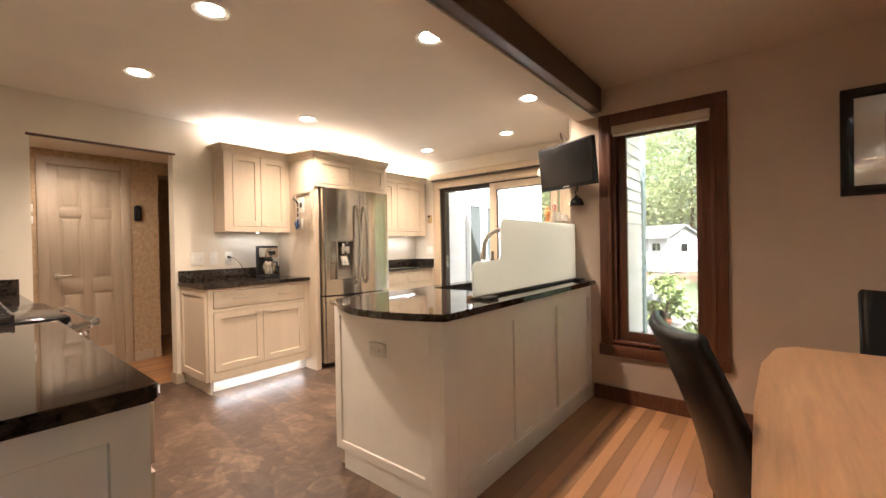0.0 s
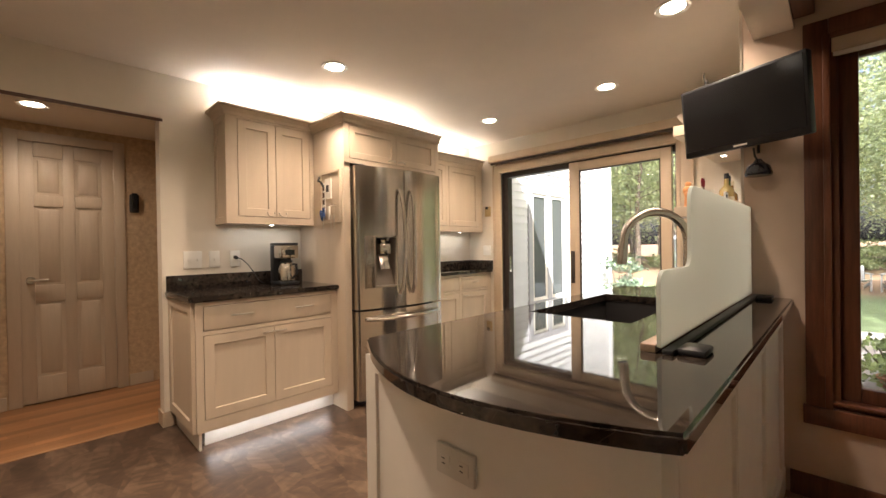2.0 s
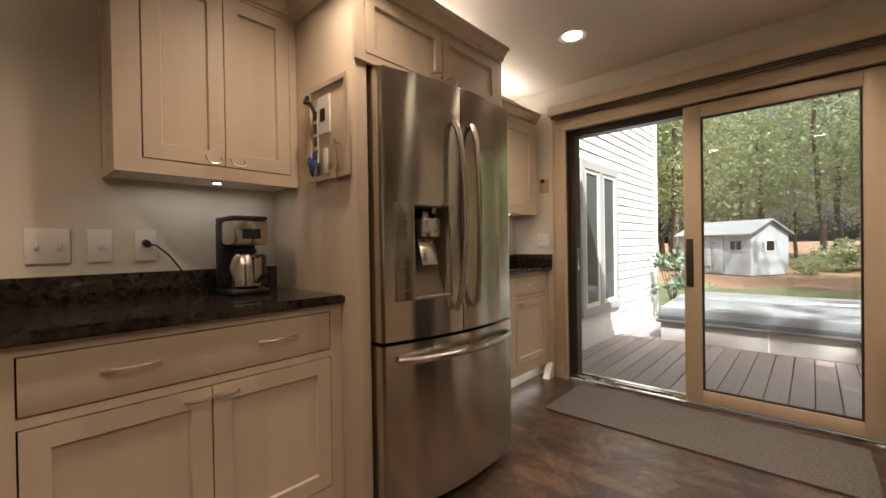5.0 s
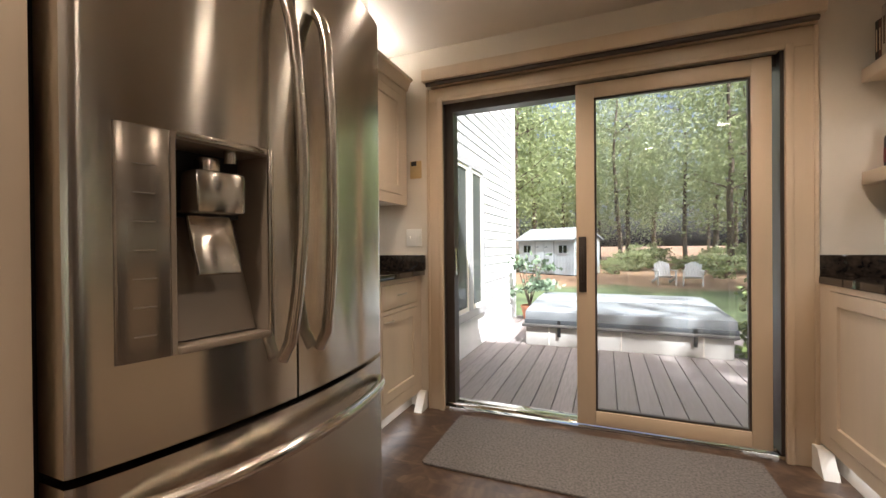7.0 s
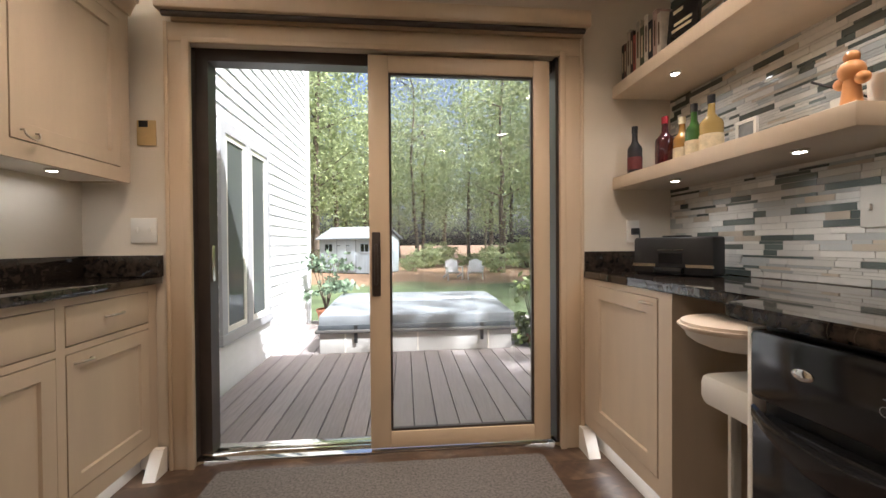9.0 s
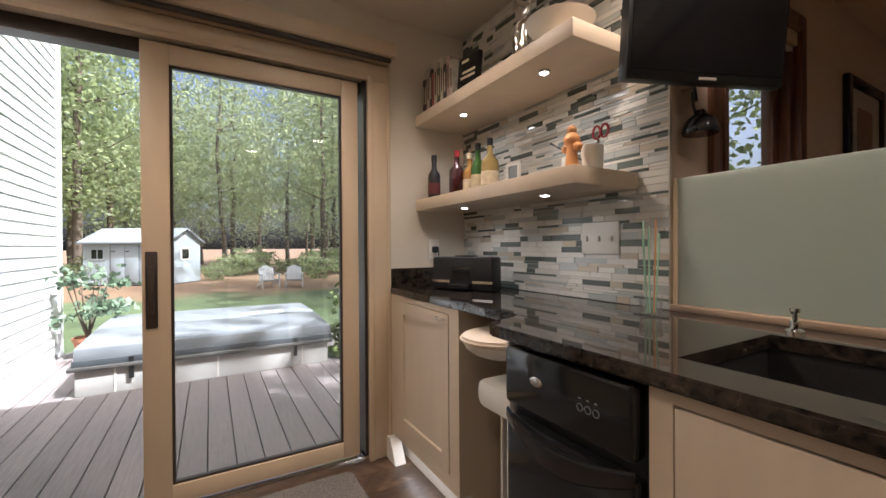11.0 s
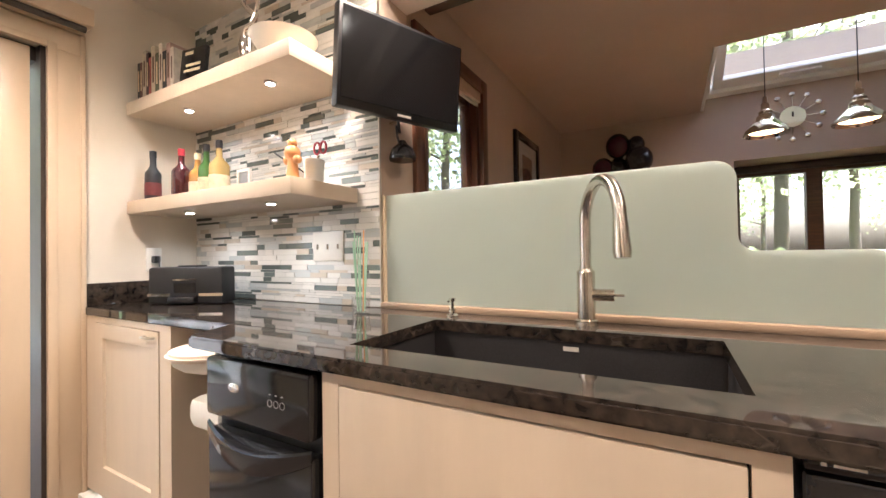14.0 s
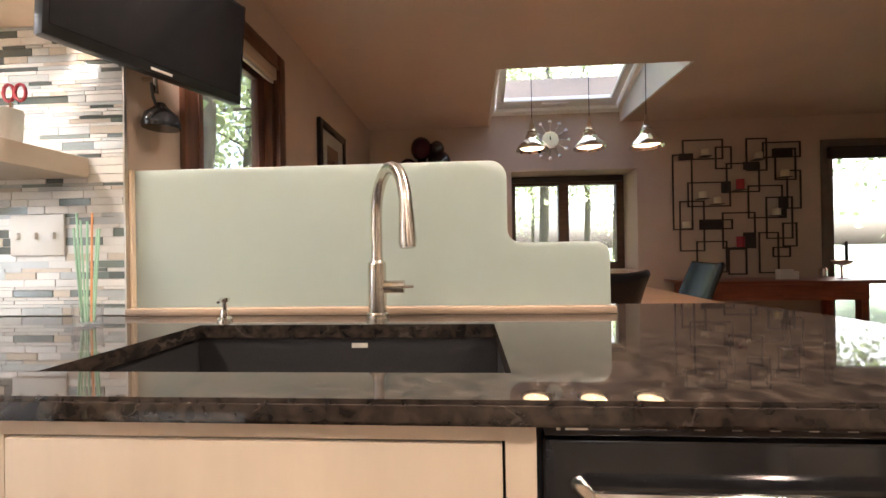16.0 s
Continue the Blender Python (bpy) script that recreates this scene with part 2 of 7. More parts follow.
# sheet vinyl printed with angular brown shards
VINYL = bpy.data.materials.new("brown_sheet_vinyl")
VINYL.use_nodes = True
vt = VINYL.node_tree
vb = vt.nodes["Principled BSDF"]
vb.inputs["Roughness"].default_value = 0.36
vc = vt.nodes.new("ShaderNodeTexCoord")
vadd = None
for turn, size in ((35, (4.2, 8.5, 1)), (-28, (3.4, 9.5, 1))):
    vm = vt.nodes.new("ShaderNodeMapping")
    vm.inputs["Rotation"].default_value = (0, 0, radians(turn))
    vm.inputs["Scale"].default_value = size
    vt.links.new(vc.outputs["Object"], vm.inputs["Vector"])
    vv = vt.nodes.new("ShaderNodeTexVoronoi")
    vv.inputs["Scale"].default_value = 1.0
    vt.links.new(vm.outputs[0], vv.inputs["Vector"])
    vs = vt.nodes.new("ShaderNodeSeparateColor")
    vt.links.new(vv.outputs["Color"], vs.inputs[0])
    # brushed streaks that run their own way in each shard
    vang = vt.nodes.new("ShaderNodeMath")
    vang.operation = 'MULTIPLY'
    vang.inputs[1].default_value = 3.1
    vt.links.new(vs.outputs[1], vang.inputs[0])
    vrot = vt.nodes.new("ShaderNodeVectorRotate")
    vrot.rotation_type = 'Z_AXIS'
    vt.links.new(vc.outputs["Object"], vrot.inputs["Vector"])
    vt.links.new(vang.outputs[0], vrot.inputs["Angle"])
    vst = vt.nodes.new("ShaderNodeMapping")
    vst.inputs["Scale"].default_value = (5, 24, 1)
    vt.links.new(vrot.outputs[0], vst.inputs["Vector"])
    vn = vt.nodes.new("ShaderNodeTexNoise")
    vn.inputs["Scale"].default_value, vn.inputs["Detail"].default_value = 1.0, 5
    vt.links.new(vst.outputs[0], vn.inputs["Vector"])
    va = vt.nodes.new("ShaderNodeMath")
    va.operation = 'MULTIPLY_ADD'
    va.inputs[1].default_value = 0.36
    vt.links.new(vs.outputs[0], va.inputs[0])
    vt.links.new(vn.outputs[0], va.inputs[2])
    if vadd is None:
        vadd = va
    else:
        vmix = vt.nodes.new("ShaderNodeMix")
        vmix.inputs[0].default_value = 0.42
        vt.links.new(vadd.outputs[0], vmix.inputs[2])
        vt.links.new(va.outputs[0], vmix.inputs[3])
        vadd = vmix
vr = vt.nodes.new("ShaderNodeValToRGB")
vr.color_ramp.elements[0].position, vr.color_ramp.elements[0].color = 0.38, (0.036, 0.023, 0.016, 1)
vr.color_ramp.elements[1].position, vr.color_ramp.elements[1].color = 0.92, (0.175, 0.115, 0.074, 1)
ve = vr.color_ramp.elements.new(0.68)
ve.color = (0.085, 0.052, 0.034, 1)
vt.links.new(vadd.outputs[0], vr.inputs[0])
vt.links.new(vr.outputs[0], vb.inputs["Base Color"])

# clear window glass
GLASS = bpy.data.materials.new("window_glass")
GLASS.use_nodes = True
nt = GLASS.node_tree
nt.nodes.remove(nt.nodes["Principled BSDF"])
tr = nt.nodes.new("ShaderNodeBsdfTransparent")
gl = nt.nodes.new("ShaderNodeBsdfGlossy")
gl.inputs["Roughness"].default_value = 0.0
fw = nt.nodes.new("ShaderNodeLayerWeight")
fp = nt.nodes.new("ShaderNodeMath")
fp.operation = 'POWER'
fp.inputs[1].default_value = 4.5
fr = nt.nodes.new("ShaderNodeMath")
fr.operation = 'MULTIPLY_ADD'
fr.inputs[1].default_value, fr.inputs[2].default_value = 0.85, 0.05
nt.links.new(fw.outputs["Facing"], fp.inputs[0])
nt.links.new(fp.outputs[0], fr.inputs[0])
mx = nt.nodes.new("ShaderNodeMixShader")
nt.links.new(fr.outputs[0], mx.inputs[0])
# faint translucent veil standing in for the haze of reflections on the panes
du = nt.nodes.new("ShaderNodeBsdfTranslucent")
du.inputs[0].default_value = (0.85, 0.87, 0.88, 1)
dm = nt.nodes.new("ShaderNodeMixShader")
dm.inputs[0].default_value = 0.03
nt.links.new(tr.outputs[0], dm.inputs[1])
nt.links.new(du.outputs[0], dm.inputs[2])
nt.links.new(dm.outputs[0], mx.inputs[1])
nt.links.new(gl.outputs[0], mx.inputs[2])
nt.links.new(mx.outputs[0], nt.nodes["Material Output"].inputs[0])

# acid-etched glass: light comes through it scattered
ETCH = bpy.data.materials.new("etched_glass")
ETCH.use_nodes = True
et = ETCH.node_tree
eb = et.nodes["Principled BSDF"]
eb.inputs["Base Color"].default_value = (0.50, 0.56, 0.50, 1)
eb.inputs["Roughness"].default_value = 0.35
etr = et.nodes.new("ShaderNodeBsdfTranslucent")
etr.inputs[0].default_value = (0.92, 0.95, 0.92, 1)
emx = et.nodes.new("ShaderNodeMixShader")
emx.inputs[0].default_value = 0.62
et.links.new(eb.outputs[0], emx.inputs[1])
et.links.new(etr.outputs[0], emx.inputs[2])
et.links.new(emx.outputs[0], et.nodes["Material Output"].inputs[0])


# ---- building helpers ----
def box(bm, x0, x1, y0, y1, z0, z1, bevel=0.0):
    g = bmesh.ops.create_cube(bm, size=1.0)
    vs = g["verts"]
    for v in vs:
        v.co = Vector((x0 + (v.co.x + 0.5) * (x1 - x0), y0 + (v.co.y + 0.5) * (y1 - y0), z0 + (v.co.z + 0.5) * (z1 - z0)))
    if bevel:
        es = list({e for v in vs for e in v.link_edges})
        bmesh.ops.bevel(bm, geom=es, offset=bevel, segments=2, affect='EDGES', profile=0.5)
    return vs


def inset_box(x0, x1, y0, y1, z0, z1, axis, side, rail, deep):
    """One closed board whose face towards axis (0 x, 1 y, 2 z) and side is sunk inside a rail."""
    bm = bmesh.new()
    box(bm, x0, x1, y0, y1, z0, z1)
    bm.faces.ensure_lookup_table()
    f = max(bm.faces, key=lambda q: q.calc_center_median()[axis] * side)
    bmesh.ops.inset_region(bm, faces=[f], thickness=rail, use_even_offset=True)
    g = bmesh.ops.inset_region(bm, faces=[f], thickness=0.004, use_even_offset=True)
    for v in f.verts:
        v.co[axis] -= side * deep
    return bm


def bx(*a):
    bm = bmesh.new()
    box(bm, *a)
    return bm


def cyl(bm, p0, p1, r0, r1=None, seg=20, caps=True):
    p0, p1 = Vector(p0), Vector(p1)
    d = p1 - p0
    m = Matrix.Translation((p0 + p1) / 2) @ d.to_track_quat("Z", "Y").to_matrix().to_4x4()
    bmesh.ops.create_cone(bm, cap_ends=caps, segments=seg, radius1=r0, radius2=r0 if r1 is None else r1, depth=d.length, matrix=m)


def cy(*a, **k):
    bm = bmesh.new()
    cyl(bm, *a, **k)
    return bm


def ball(bm, at, r, sx=1, sy=1, sz=1, seg=16):
    bmesh.ops.create_uvsphere(bm, u_segments=seg, v_segments=seg // 2, radius=r, matrix=Matrix.Translation(at) @ Matrix.Diagonal((sx, sy, sz, 1)))


def lathe(profile, at=(0, 0, 0), seg=28, cap=True):
    """A turned shape from (radius, height) pairs."""
    bm = bmesh.new()
    rings = []
    for r, z in profile:
        rings.append([bm.verts.new((at[0] + r * math.cos(2 * math.pi * i / seg), at[1] + r * math.sin(2 * math.pi * i / seg), at[2] + z)) for i in range(seg)])
    for a, b in zip(rings, rings[1:]):
        for i in range(seg):
            bm.faces.new((a[i], a[(i + 1) % seg], b[(i + 1) % seg], b[i]))
    if cap and profile[0][0] > 1e-4:
        bm.faces.new(rings[0][::-1])
    if cap and profile[-1][0] > 1e-4:
        bm.faces.new(rings[-1])
    return bm


def tube(points, r, seg=12):
    """A round bar along a line of points."""
    bm = bmesh.new()
    pts = [Vector(p) for p in points]
    rings = []
    for i, p in enumerate(pts):
        t = (pts[min(i + 1, len(pts) - 1)] - pts[max(i - 1, 0)]).normalized()
        q = t.to_track_quat("Z", "Y")
        rr = r[i] if isinstance(r, (list, tuple)) else r
        rings.append([bm.verts.new(p + q @ Vector((rr * math.cos(2 * math.pi * k / seg), rr * math.sin(2 * math.pi * k / seg), 0))) for k in range(seg)])
    for a, b in zip(rings, rings[1:]):
        best = min(range(seg), key=lambda s: (a[0].co - b[s].co).length)
        for k in range(seg):
            bm.faces.new((a[k], a[(k + 1) % seg], b[(k + 1 + best) % seg], b[(k + best) % seg]))
    bm.faces.new(rings[0][::-1])
    bm.faces.new(rings[-1])
    return bm


def slab(outline, z0, z1, bevel=0.0):
    """A flat piece with the given outline (x, y), from z0 to z1."""
    bm = bmesh.new()
    f = bm.faces.new([bm.verts.new((x, y, z0)) for x, y in outline])
    g = bmesh.ops.extrude_face_region(bm, geom=[f])
    for v in g["geom"]:
        if isinstance(v, bmesh.types.BMVert):
            v.co.z = z1
    bmesh.ops.recalc_face_normals(bm, faces=bm.faces)
    if bevel:
        es = [e for e in bm.edges if abs(e.verts[0].co.z - e.verts[1].co.z) < 1e-6]
        bmesh.ops.bevel(bm, geom=es, offset=bevel, segments=2, affect='EDGES')
    return bm


def finish(name, bm, material, smooth=None):
    me = bpy.data.meshes.new(name)
    bmesh.ops.recalc_face_normals(bm, faces=bm.faces)
    if smooth is not None:
        for f in bm.faces:
            f.smooth = True
        for e in bm.edges:
            if len(e.link_faces) == 2 and e.calc_face_angle(0) > radians(smooth):
                e.smooth = False
    bm.to_mesh(me)
    bm.free()
    me.materials.append(material)
    return me


def part(name, bm, material, parent, label="", smooth=35):
    ob = new(name, finish(name, bm, material, smooth))
    ob.parent = parent
    if parent.parent is None:
        ob.matrix_parent_inverse = parent.matrix_basis.inverted()
    if label:
        ob["label"] = label
    return ob


def thing(name, at, label, category, group="", kind=""):
    ob = new(name)
    ob.empty_display_size = 0.05
    ob.location = at
    bpy.context.view_layer.update()
    return tagged(ob, label, category, group, kind)


def solo(name, bm, material, label="", category="", group="", kind="", smooth=35):
    return tagged(new(name, finish(name, bm, material, smooth)), label, category, group, kind)


def struct(name, bm, material, label="", category="", smooth=None):
    return tagged(new(name, finish(name, bm, material, smooth)), label, category, "", "structure")


def bxs(*boxes):
    bm = bmesh.new()
    for b in boxes:
        box(bm, *b)
    return bm


# ---- the shell ----
KW, KN, TX, DN, EX = -3.07, 5.72, -0.165, 4.45, 2.90
WT = 2.85
struct("floor_kitchen", bx(-3.20, -0.02, 0.93, 5.80, -0.12, 0.0), VINYL, "brown sheet vinyl floor printed with angular shards", "floor")
struct("floor_dining", bx(-0.02, 3.30, -2.5, 4.50, -0.12, -0.014), SUBFLOOR, "oak strip floor of the dining room", "floor")
struct("floor_hall", bx(-5.6, -3.20, 0.3, 3.4, -0.12, -0.014), SUBFLOOR, "oak strip floor of the hall", "floor")
struct("wall_west", bxs((-3.19, KW, 0.81, 1.65, 0, WT), (-3.19, KW, 2.55, 5.86, 0, WT), (-3.19, KW, 1.65, 2.55, 2.07, WT)), WALL, "cream painted kitchen wall with a wide opening", "wall")
struct("wall_north", bxs((KW, -2.61, KN, 5.86, 0, WT), (-0.75, -0.035, KN, 5.86, 0, WT), (-2.61, -0.75, KN, 5.86, 2.02, WT)), WALL, "cream painted kitchen wall round a sliding door", "wall")
struct("wall_tile_side", bx(TX, -0.035, 4.575, KN, 0, WT), WALL, "short kitchen wall behind the mosaic tiles", "wall")
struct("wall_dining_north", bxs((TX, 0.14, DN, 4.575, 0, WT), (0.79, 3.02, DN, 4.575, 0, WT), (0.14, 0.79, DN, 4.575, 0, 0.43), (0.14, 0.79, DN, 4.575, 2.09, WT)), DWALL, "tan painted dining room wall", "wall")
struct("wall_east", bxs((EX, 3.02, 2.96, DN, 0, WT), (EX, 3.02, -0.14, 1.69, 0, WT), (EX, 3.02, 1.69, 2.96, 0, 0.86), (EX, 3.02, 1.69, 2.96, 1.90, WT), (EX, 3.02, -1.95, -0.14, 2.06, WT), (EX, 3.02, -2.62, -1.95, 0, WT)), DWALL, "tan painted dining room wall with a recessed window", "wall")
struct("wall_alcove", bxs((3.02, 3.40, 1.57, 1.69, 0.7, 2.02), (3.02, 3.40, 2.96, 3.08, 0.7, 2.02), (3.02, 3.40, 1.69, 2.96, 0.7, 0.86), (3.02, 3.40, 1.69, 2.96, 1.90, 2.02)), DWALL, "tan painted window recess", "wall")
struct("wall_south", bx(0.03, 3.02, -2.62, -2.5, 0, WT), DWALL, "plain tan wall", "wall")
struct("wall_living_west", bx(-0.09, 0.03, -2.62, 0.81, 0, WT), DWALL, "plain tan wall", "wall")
struct("wall_kitchen_south", bx(-3.07, 0.03, 0.81, 0.93, 0, WT), WALL, "plain cream kitchen wall", "wall")
struct("wall_hall_far", bxs((-4.43, -4.31, 0.3, 1.87, 0, WT), (-4.43, -4.31, 2.45, 2.78, 0, WT), (-4.43, -4.31, 1.87, 2.45, 2.06, WT), (-4.43, -4.31, 2.78, 3.4, 2.06, WT)), HALLP, "hall wall with a rough textured tan finish", "wall")
struct("wall_hall_ends", bxs((-5.6, -3.19, 0.18, 0.30, 0, WT), (-5.6, -3.19, 3.4, 3.52, 0, WT), (-5.72, -5.6, 0.18, 3.52, 0, WT), (-3.19, -3.07, 0.18, 0.81, 0, WT)), HALLP, "plain hall wall", "wall")
struct("ceiling_kitchen", bxs((-3.19, -0.12, 0.81, 4.575, CE, CE + 0.1), (-3.19, -0.035, 4.575, 5.86, CE, CE + 0.1)), CEIL, "cream painted flat ceiling", "ceiling")
struct("ceiling_hall", bx(-5.6, -3.19, 0.30, 3.40, 2.20, 2.28), CEIL, "cream painted flat ceiling", "ceiling")
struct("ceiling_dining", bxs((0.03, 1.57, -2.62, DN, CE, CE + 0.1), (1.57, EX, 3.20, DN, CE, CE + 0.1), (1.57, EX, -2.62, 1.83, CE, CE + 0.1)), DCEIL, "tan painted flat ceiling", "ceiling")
# slab out of view, added so the kitchen casts its shadow on the wing
struct("roof", bx(-3.3, 0.25, 0.5, 6.15, WT, WT + 0.2), SHEDR, "unseen flat slab over the kitchen, added to shade the wing", "roof")

# beam and soffit between kitchen and dining room
struct("soffit", bx(-0.12, 0.03, 0.81, DN, 2.175, WT), CEIL, "cream painted soffit between kitchen and dining room", "soffit")
struct("beam", bx(0.03, 0.105, 0.81, 4.375, 2.185, 2.365, 0.006), DARKWOOD, "dark stained wooden beam board along the ceiling", "beam")


# ---- cabinets ----
# Fronts lie in a plane x = face and look along side (+1: east, -1: west).
def shaker(parent, face, side, y0, y1, z0, z1, name="door", rail=0.055, material=None):
    material = material or CAB
    xs = sorted((face - 0.006 * side, face + 0.018 * side))
    bm = inset_box(xs[0], xs[1], y0, y1, z0, z1, 0, side, rail, 0.010)
    return part(name, bm, material, parent)


def flat_front(parent, face, side, y0, y1, z0, z1, name="drawer_front", material=None):
    xs = sorted((face, face + 0.018 * side))
    return part(name, bx(xs[0], xs[1], y0, y1, z0, z1, 0.002), material or CAB, parent)


def bar_pull(parent, face, side, y, z, w=0.10):
    """A bowed bar pull across a front."""
    pts = []
    for i in range(9):
        a = i / 8
        pts.append((face + side * (0.004 + 0.026 * math.sin(math.pi * a) ** 0.6), y + (a - 0.5) * w, z + 0.004 * math.sin(math.pi * a)))
    return part("handle", tube(pts, 0.0055, 8), NICKEL, parent, "slim bowed nickel pull")


def bail_pull(parent, face, side, y, z, w=0.055):
    """A drop pull that hangs as a shallow loop."""
    pts = []
    for i in range(11):
        a = math.pi * i / 10
        pts.append((face + side * (0.012 + 0.010 * math.sin(a)), y - w / 2 * math.cos(a), z - 0.028 * math.sin(a) ** 0.7))
    pts = [(face, y - w / 2, z)] + pts + [(face, y + w / 2, z)]
    return part("handle", tube(pts, 0.0035, 8), NICKEL, parent, "nickel drop pull")


def crown(parent, x0, x1, y0, y1, z0, z1, out, ends):
    """Sloped moulding round the east front, and the south end where ends is set."""
    bm = bmesh.new()
    prof = [(0.0, z0), (0.012, z0), (0.018, z0 + 0.02), (out * 0.75, z1 - 0.018), (out, z1 - 0.015), (out, z1), (0.0, z1)]
    rings = []
    for end in (0, 1, 2):
        ring = []
        for o, z in prof:
            if end == 0:
                ring.append(bm.verts.new((x0, y0 - (o if ends else 0), z)))
            elif end == 1:
                ring.append(bm.verts.new((x1 + o, y0 - (o if ends else 0), z)))
            else:
                ring.append(bm.verts.new((x1 + o, y1, z)))
        rings.append(ring)
    n = len(prof)
    pairs = list(zip(rings, rings[1:])) if ends else [(rings[1], rings[2])]
    for a, b in pairs:
        for i in range(n - 1):
            bm.faces.new((a[i], a[i + 1], b[i + 1], b[i]))
    box(bm, x0, x1, y0, y1, z1 - 0.012, z1 - 0.004)
    return part("crown_moulding", bm, CAB, parent, smooth=20)


def puck(parent, x, y, z):
    """A small round light whose face holds four bright diodes."""
    p = part("puck_light", lathe([(0.0, 0.002), (0.017, 0.002), (0.020, 0.0), (0.023, 0.003), (0.023, 0.009)], (x, y, z)), NICKEL, parent)
    for dx in (-0.0075, 0.0075):
        for dy in (-0.0075, 0.0075):
            part("diode", cy((x + dx, y + dy, z + 0.0018), (x + dx, y + dy, z - 0.0012), 0.0055, 0.005, 10), PUCKON, p)


# west run, first base cabinet
c = thing("base_cabinet", (-2.8, 3.06, 0), "beige painted base cabinet with one drawer and two doors", "cabinet")
F = -2.51
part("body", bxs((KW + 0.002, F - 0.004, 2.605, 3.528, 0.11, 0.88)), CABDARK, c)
part("face_frame", bxs((F - 0.004, F + 0.015, 2.60, 2.640, 0.11, 0.88), (F - 0.004, F + 0.015, 3.478, 3.528, 0.11, 0.88), (F - 0.004, F + 0.015, 2.640, 3.478, 0.854, 0.88), (F - 0.004, F + 0.015, 2.640, 3.478, 0.681, 0.706), (F - 0.004, F + 0.015, 2.640, 3.478, 0.11, 0.180)), CAB, c)
part("side_panel", inset_box(KW + 0.002, F - 0.004, 2.58, 2.604, 0.11, 0.88, 1, -1, 0.06, 0.01), CAB, c)
part("toe_kick", bxs((KW + 0.1, F - 0.07, 2.66, 3.528, 0.0, 0.11), (KW + 0.002, F - 0.01, 2.615, 2.63, 0.0, 0.11)), PALE, c, "pale recessed toe kick")
dr = flat_front(c, F - 0.001, 1, 2.644, 3.474, 0.710, 0.850)
bar_pull(dr, F + 0.017, 1, 2.86, 0.785, 0.13)
bar_pull(dr, F + 0.017, 1, 3.27, 0.785, 0.13)
for a, b, h in ((2.644, 3.057, 3.02), (3.061, 3.474, 3.10)):
    d = shaker(c, F - 0.001, 1, a, b, 0.184, 0.677)
    bar_pull(d, F + 0.017, 1, h, 0.645, 0.07)
solo("worktop", slab([(KW + 0.002, 2.565), (-2.485, 2.565), (-2.47, 2.58), (-2.47, 3.53), (KW + 0.002, 3.53)], 0.882, 0.915, 0.005), GRANITE, "dark polished granite worktop on the west cabinets", "worktop")
solo("backsplash", bx(KW + 0.002, KW + 0.022, 2.57, 3.53, 0.915, 1.015, 0.002), GRANITE, "low dark granite upstand behind the worktop", "backsplash")

# wall cabinet above it
c = thing("wall_cabinet", (-2.95, 3.2, 1.37), "beige wall cabinet with two doors and crown moulding", "cabinet")
F = -2.835
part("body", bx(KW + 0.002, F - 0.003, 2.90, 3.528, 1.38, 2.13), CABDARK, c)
part("side_panel", inset_box(KW + 0.002, F - 0.003, 2.88, 2.90, 1.37, 2.13, 1, -1, 0.045, 0.008), CAB, c)
part("face_frame", bxs((F - 0.003, F + 0.015, 2.88, 2.957, 1.37, 2.13), (F - 0.003, F + 0.015, 3.496, 3.528, 1.37, 2.13), (F - 0.003, F + 0.015, 2.957, 3.496, 1.37, 1.420), (F - 0.003, F + 0.015, 2.957, 3.496, 2.106, 2.13)), CAB, c)
part("bottom", bx(KW + 0.002, F - 0.003, 2.90, 3.528, 1.376, 1.38), PALE, c)
for a, b, h in ((2.961, 3.224, 3.183), (3.228, 3.492, 3.270)):
    d = shaker(c, F - 0.001, 1, a, b, 1.424, 2.102)
    bail_pull(d, F + 0.017, 1, h, 1.455)
crown(c, KW + 0.002, F + 0.015, 2.88, 3.53, 2.12, 2.180, 0.055, True)
puck(c, -2.90, 3.22, 1.367)

# tall housing round the refrigerator
c = thing("fridge_housing", (-2.7, 4.0, 0), "beige tall housing with two small doors over the refrigerator", "cabinet")
F = -2.385
part("side_panel", bx(KW + 0.002, F + 0.005, 3.53, 3.584, 0, 2.10, 0.002), CAB, c)
part("side_panel", bx(KW + 0.002, F - 0.06, 4.46, 4.49, 0, 2.10, 0.002), CAB, c)
part("body", bx(KW + 0.002, F - 0.003, 3.56, 4.46, 1.84, 2.10), CABDARK, c)
part("face_frame", bxs((F - 0.003, F + 0.015, 3.528, 3.572, 1.81, 2.10), (F - 0.003, F + 0.015, 4.45, 4.49, 1.81, 2.10), (F - 0.003, F + 0.015, 3.572, 4.45, 1.81, 1.842), (F - 0.003, F + 0.015, 3.572, 4.45, 2.088, 2.10)), CAB, c)
for a, b, h in ((3.576, 4.009, 3.96), (4.013, 4.446, 4.06)):
    d = shaker(c, F - 0.001, 1, a, b, 1.846, 2.084, rail=0.045)
    bar_pull(d, F + 0.017, 1, h, 1.866, 0.07)
crown(c, KW + 0.002, F + 0.015, 3.53, 4.49, 2.098, 2.160, 0.055, True)

# refrigerator
FRIDGE = thing("refrigerator", (-2.6, 4.0, 0), "stainless steel French door refrigerator with a water dispenser", "refrigerator")
Y0, YM, Y1 = 3.597, 3.987, 4.425


def bulge(y):
    u = (y - 4.005) / 0.42
    return -2.247 + 0.024 * u - 0.062 * u * u - 0.010 * max(0, (abs(u) - 0.92) / 0.08) ** 2


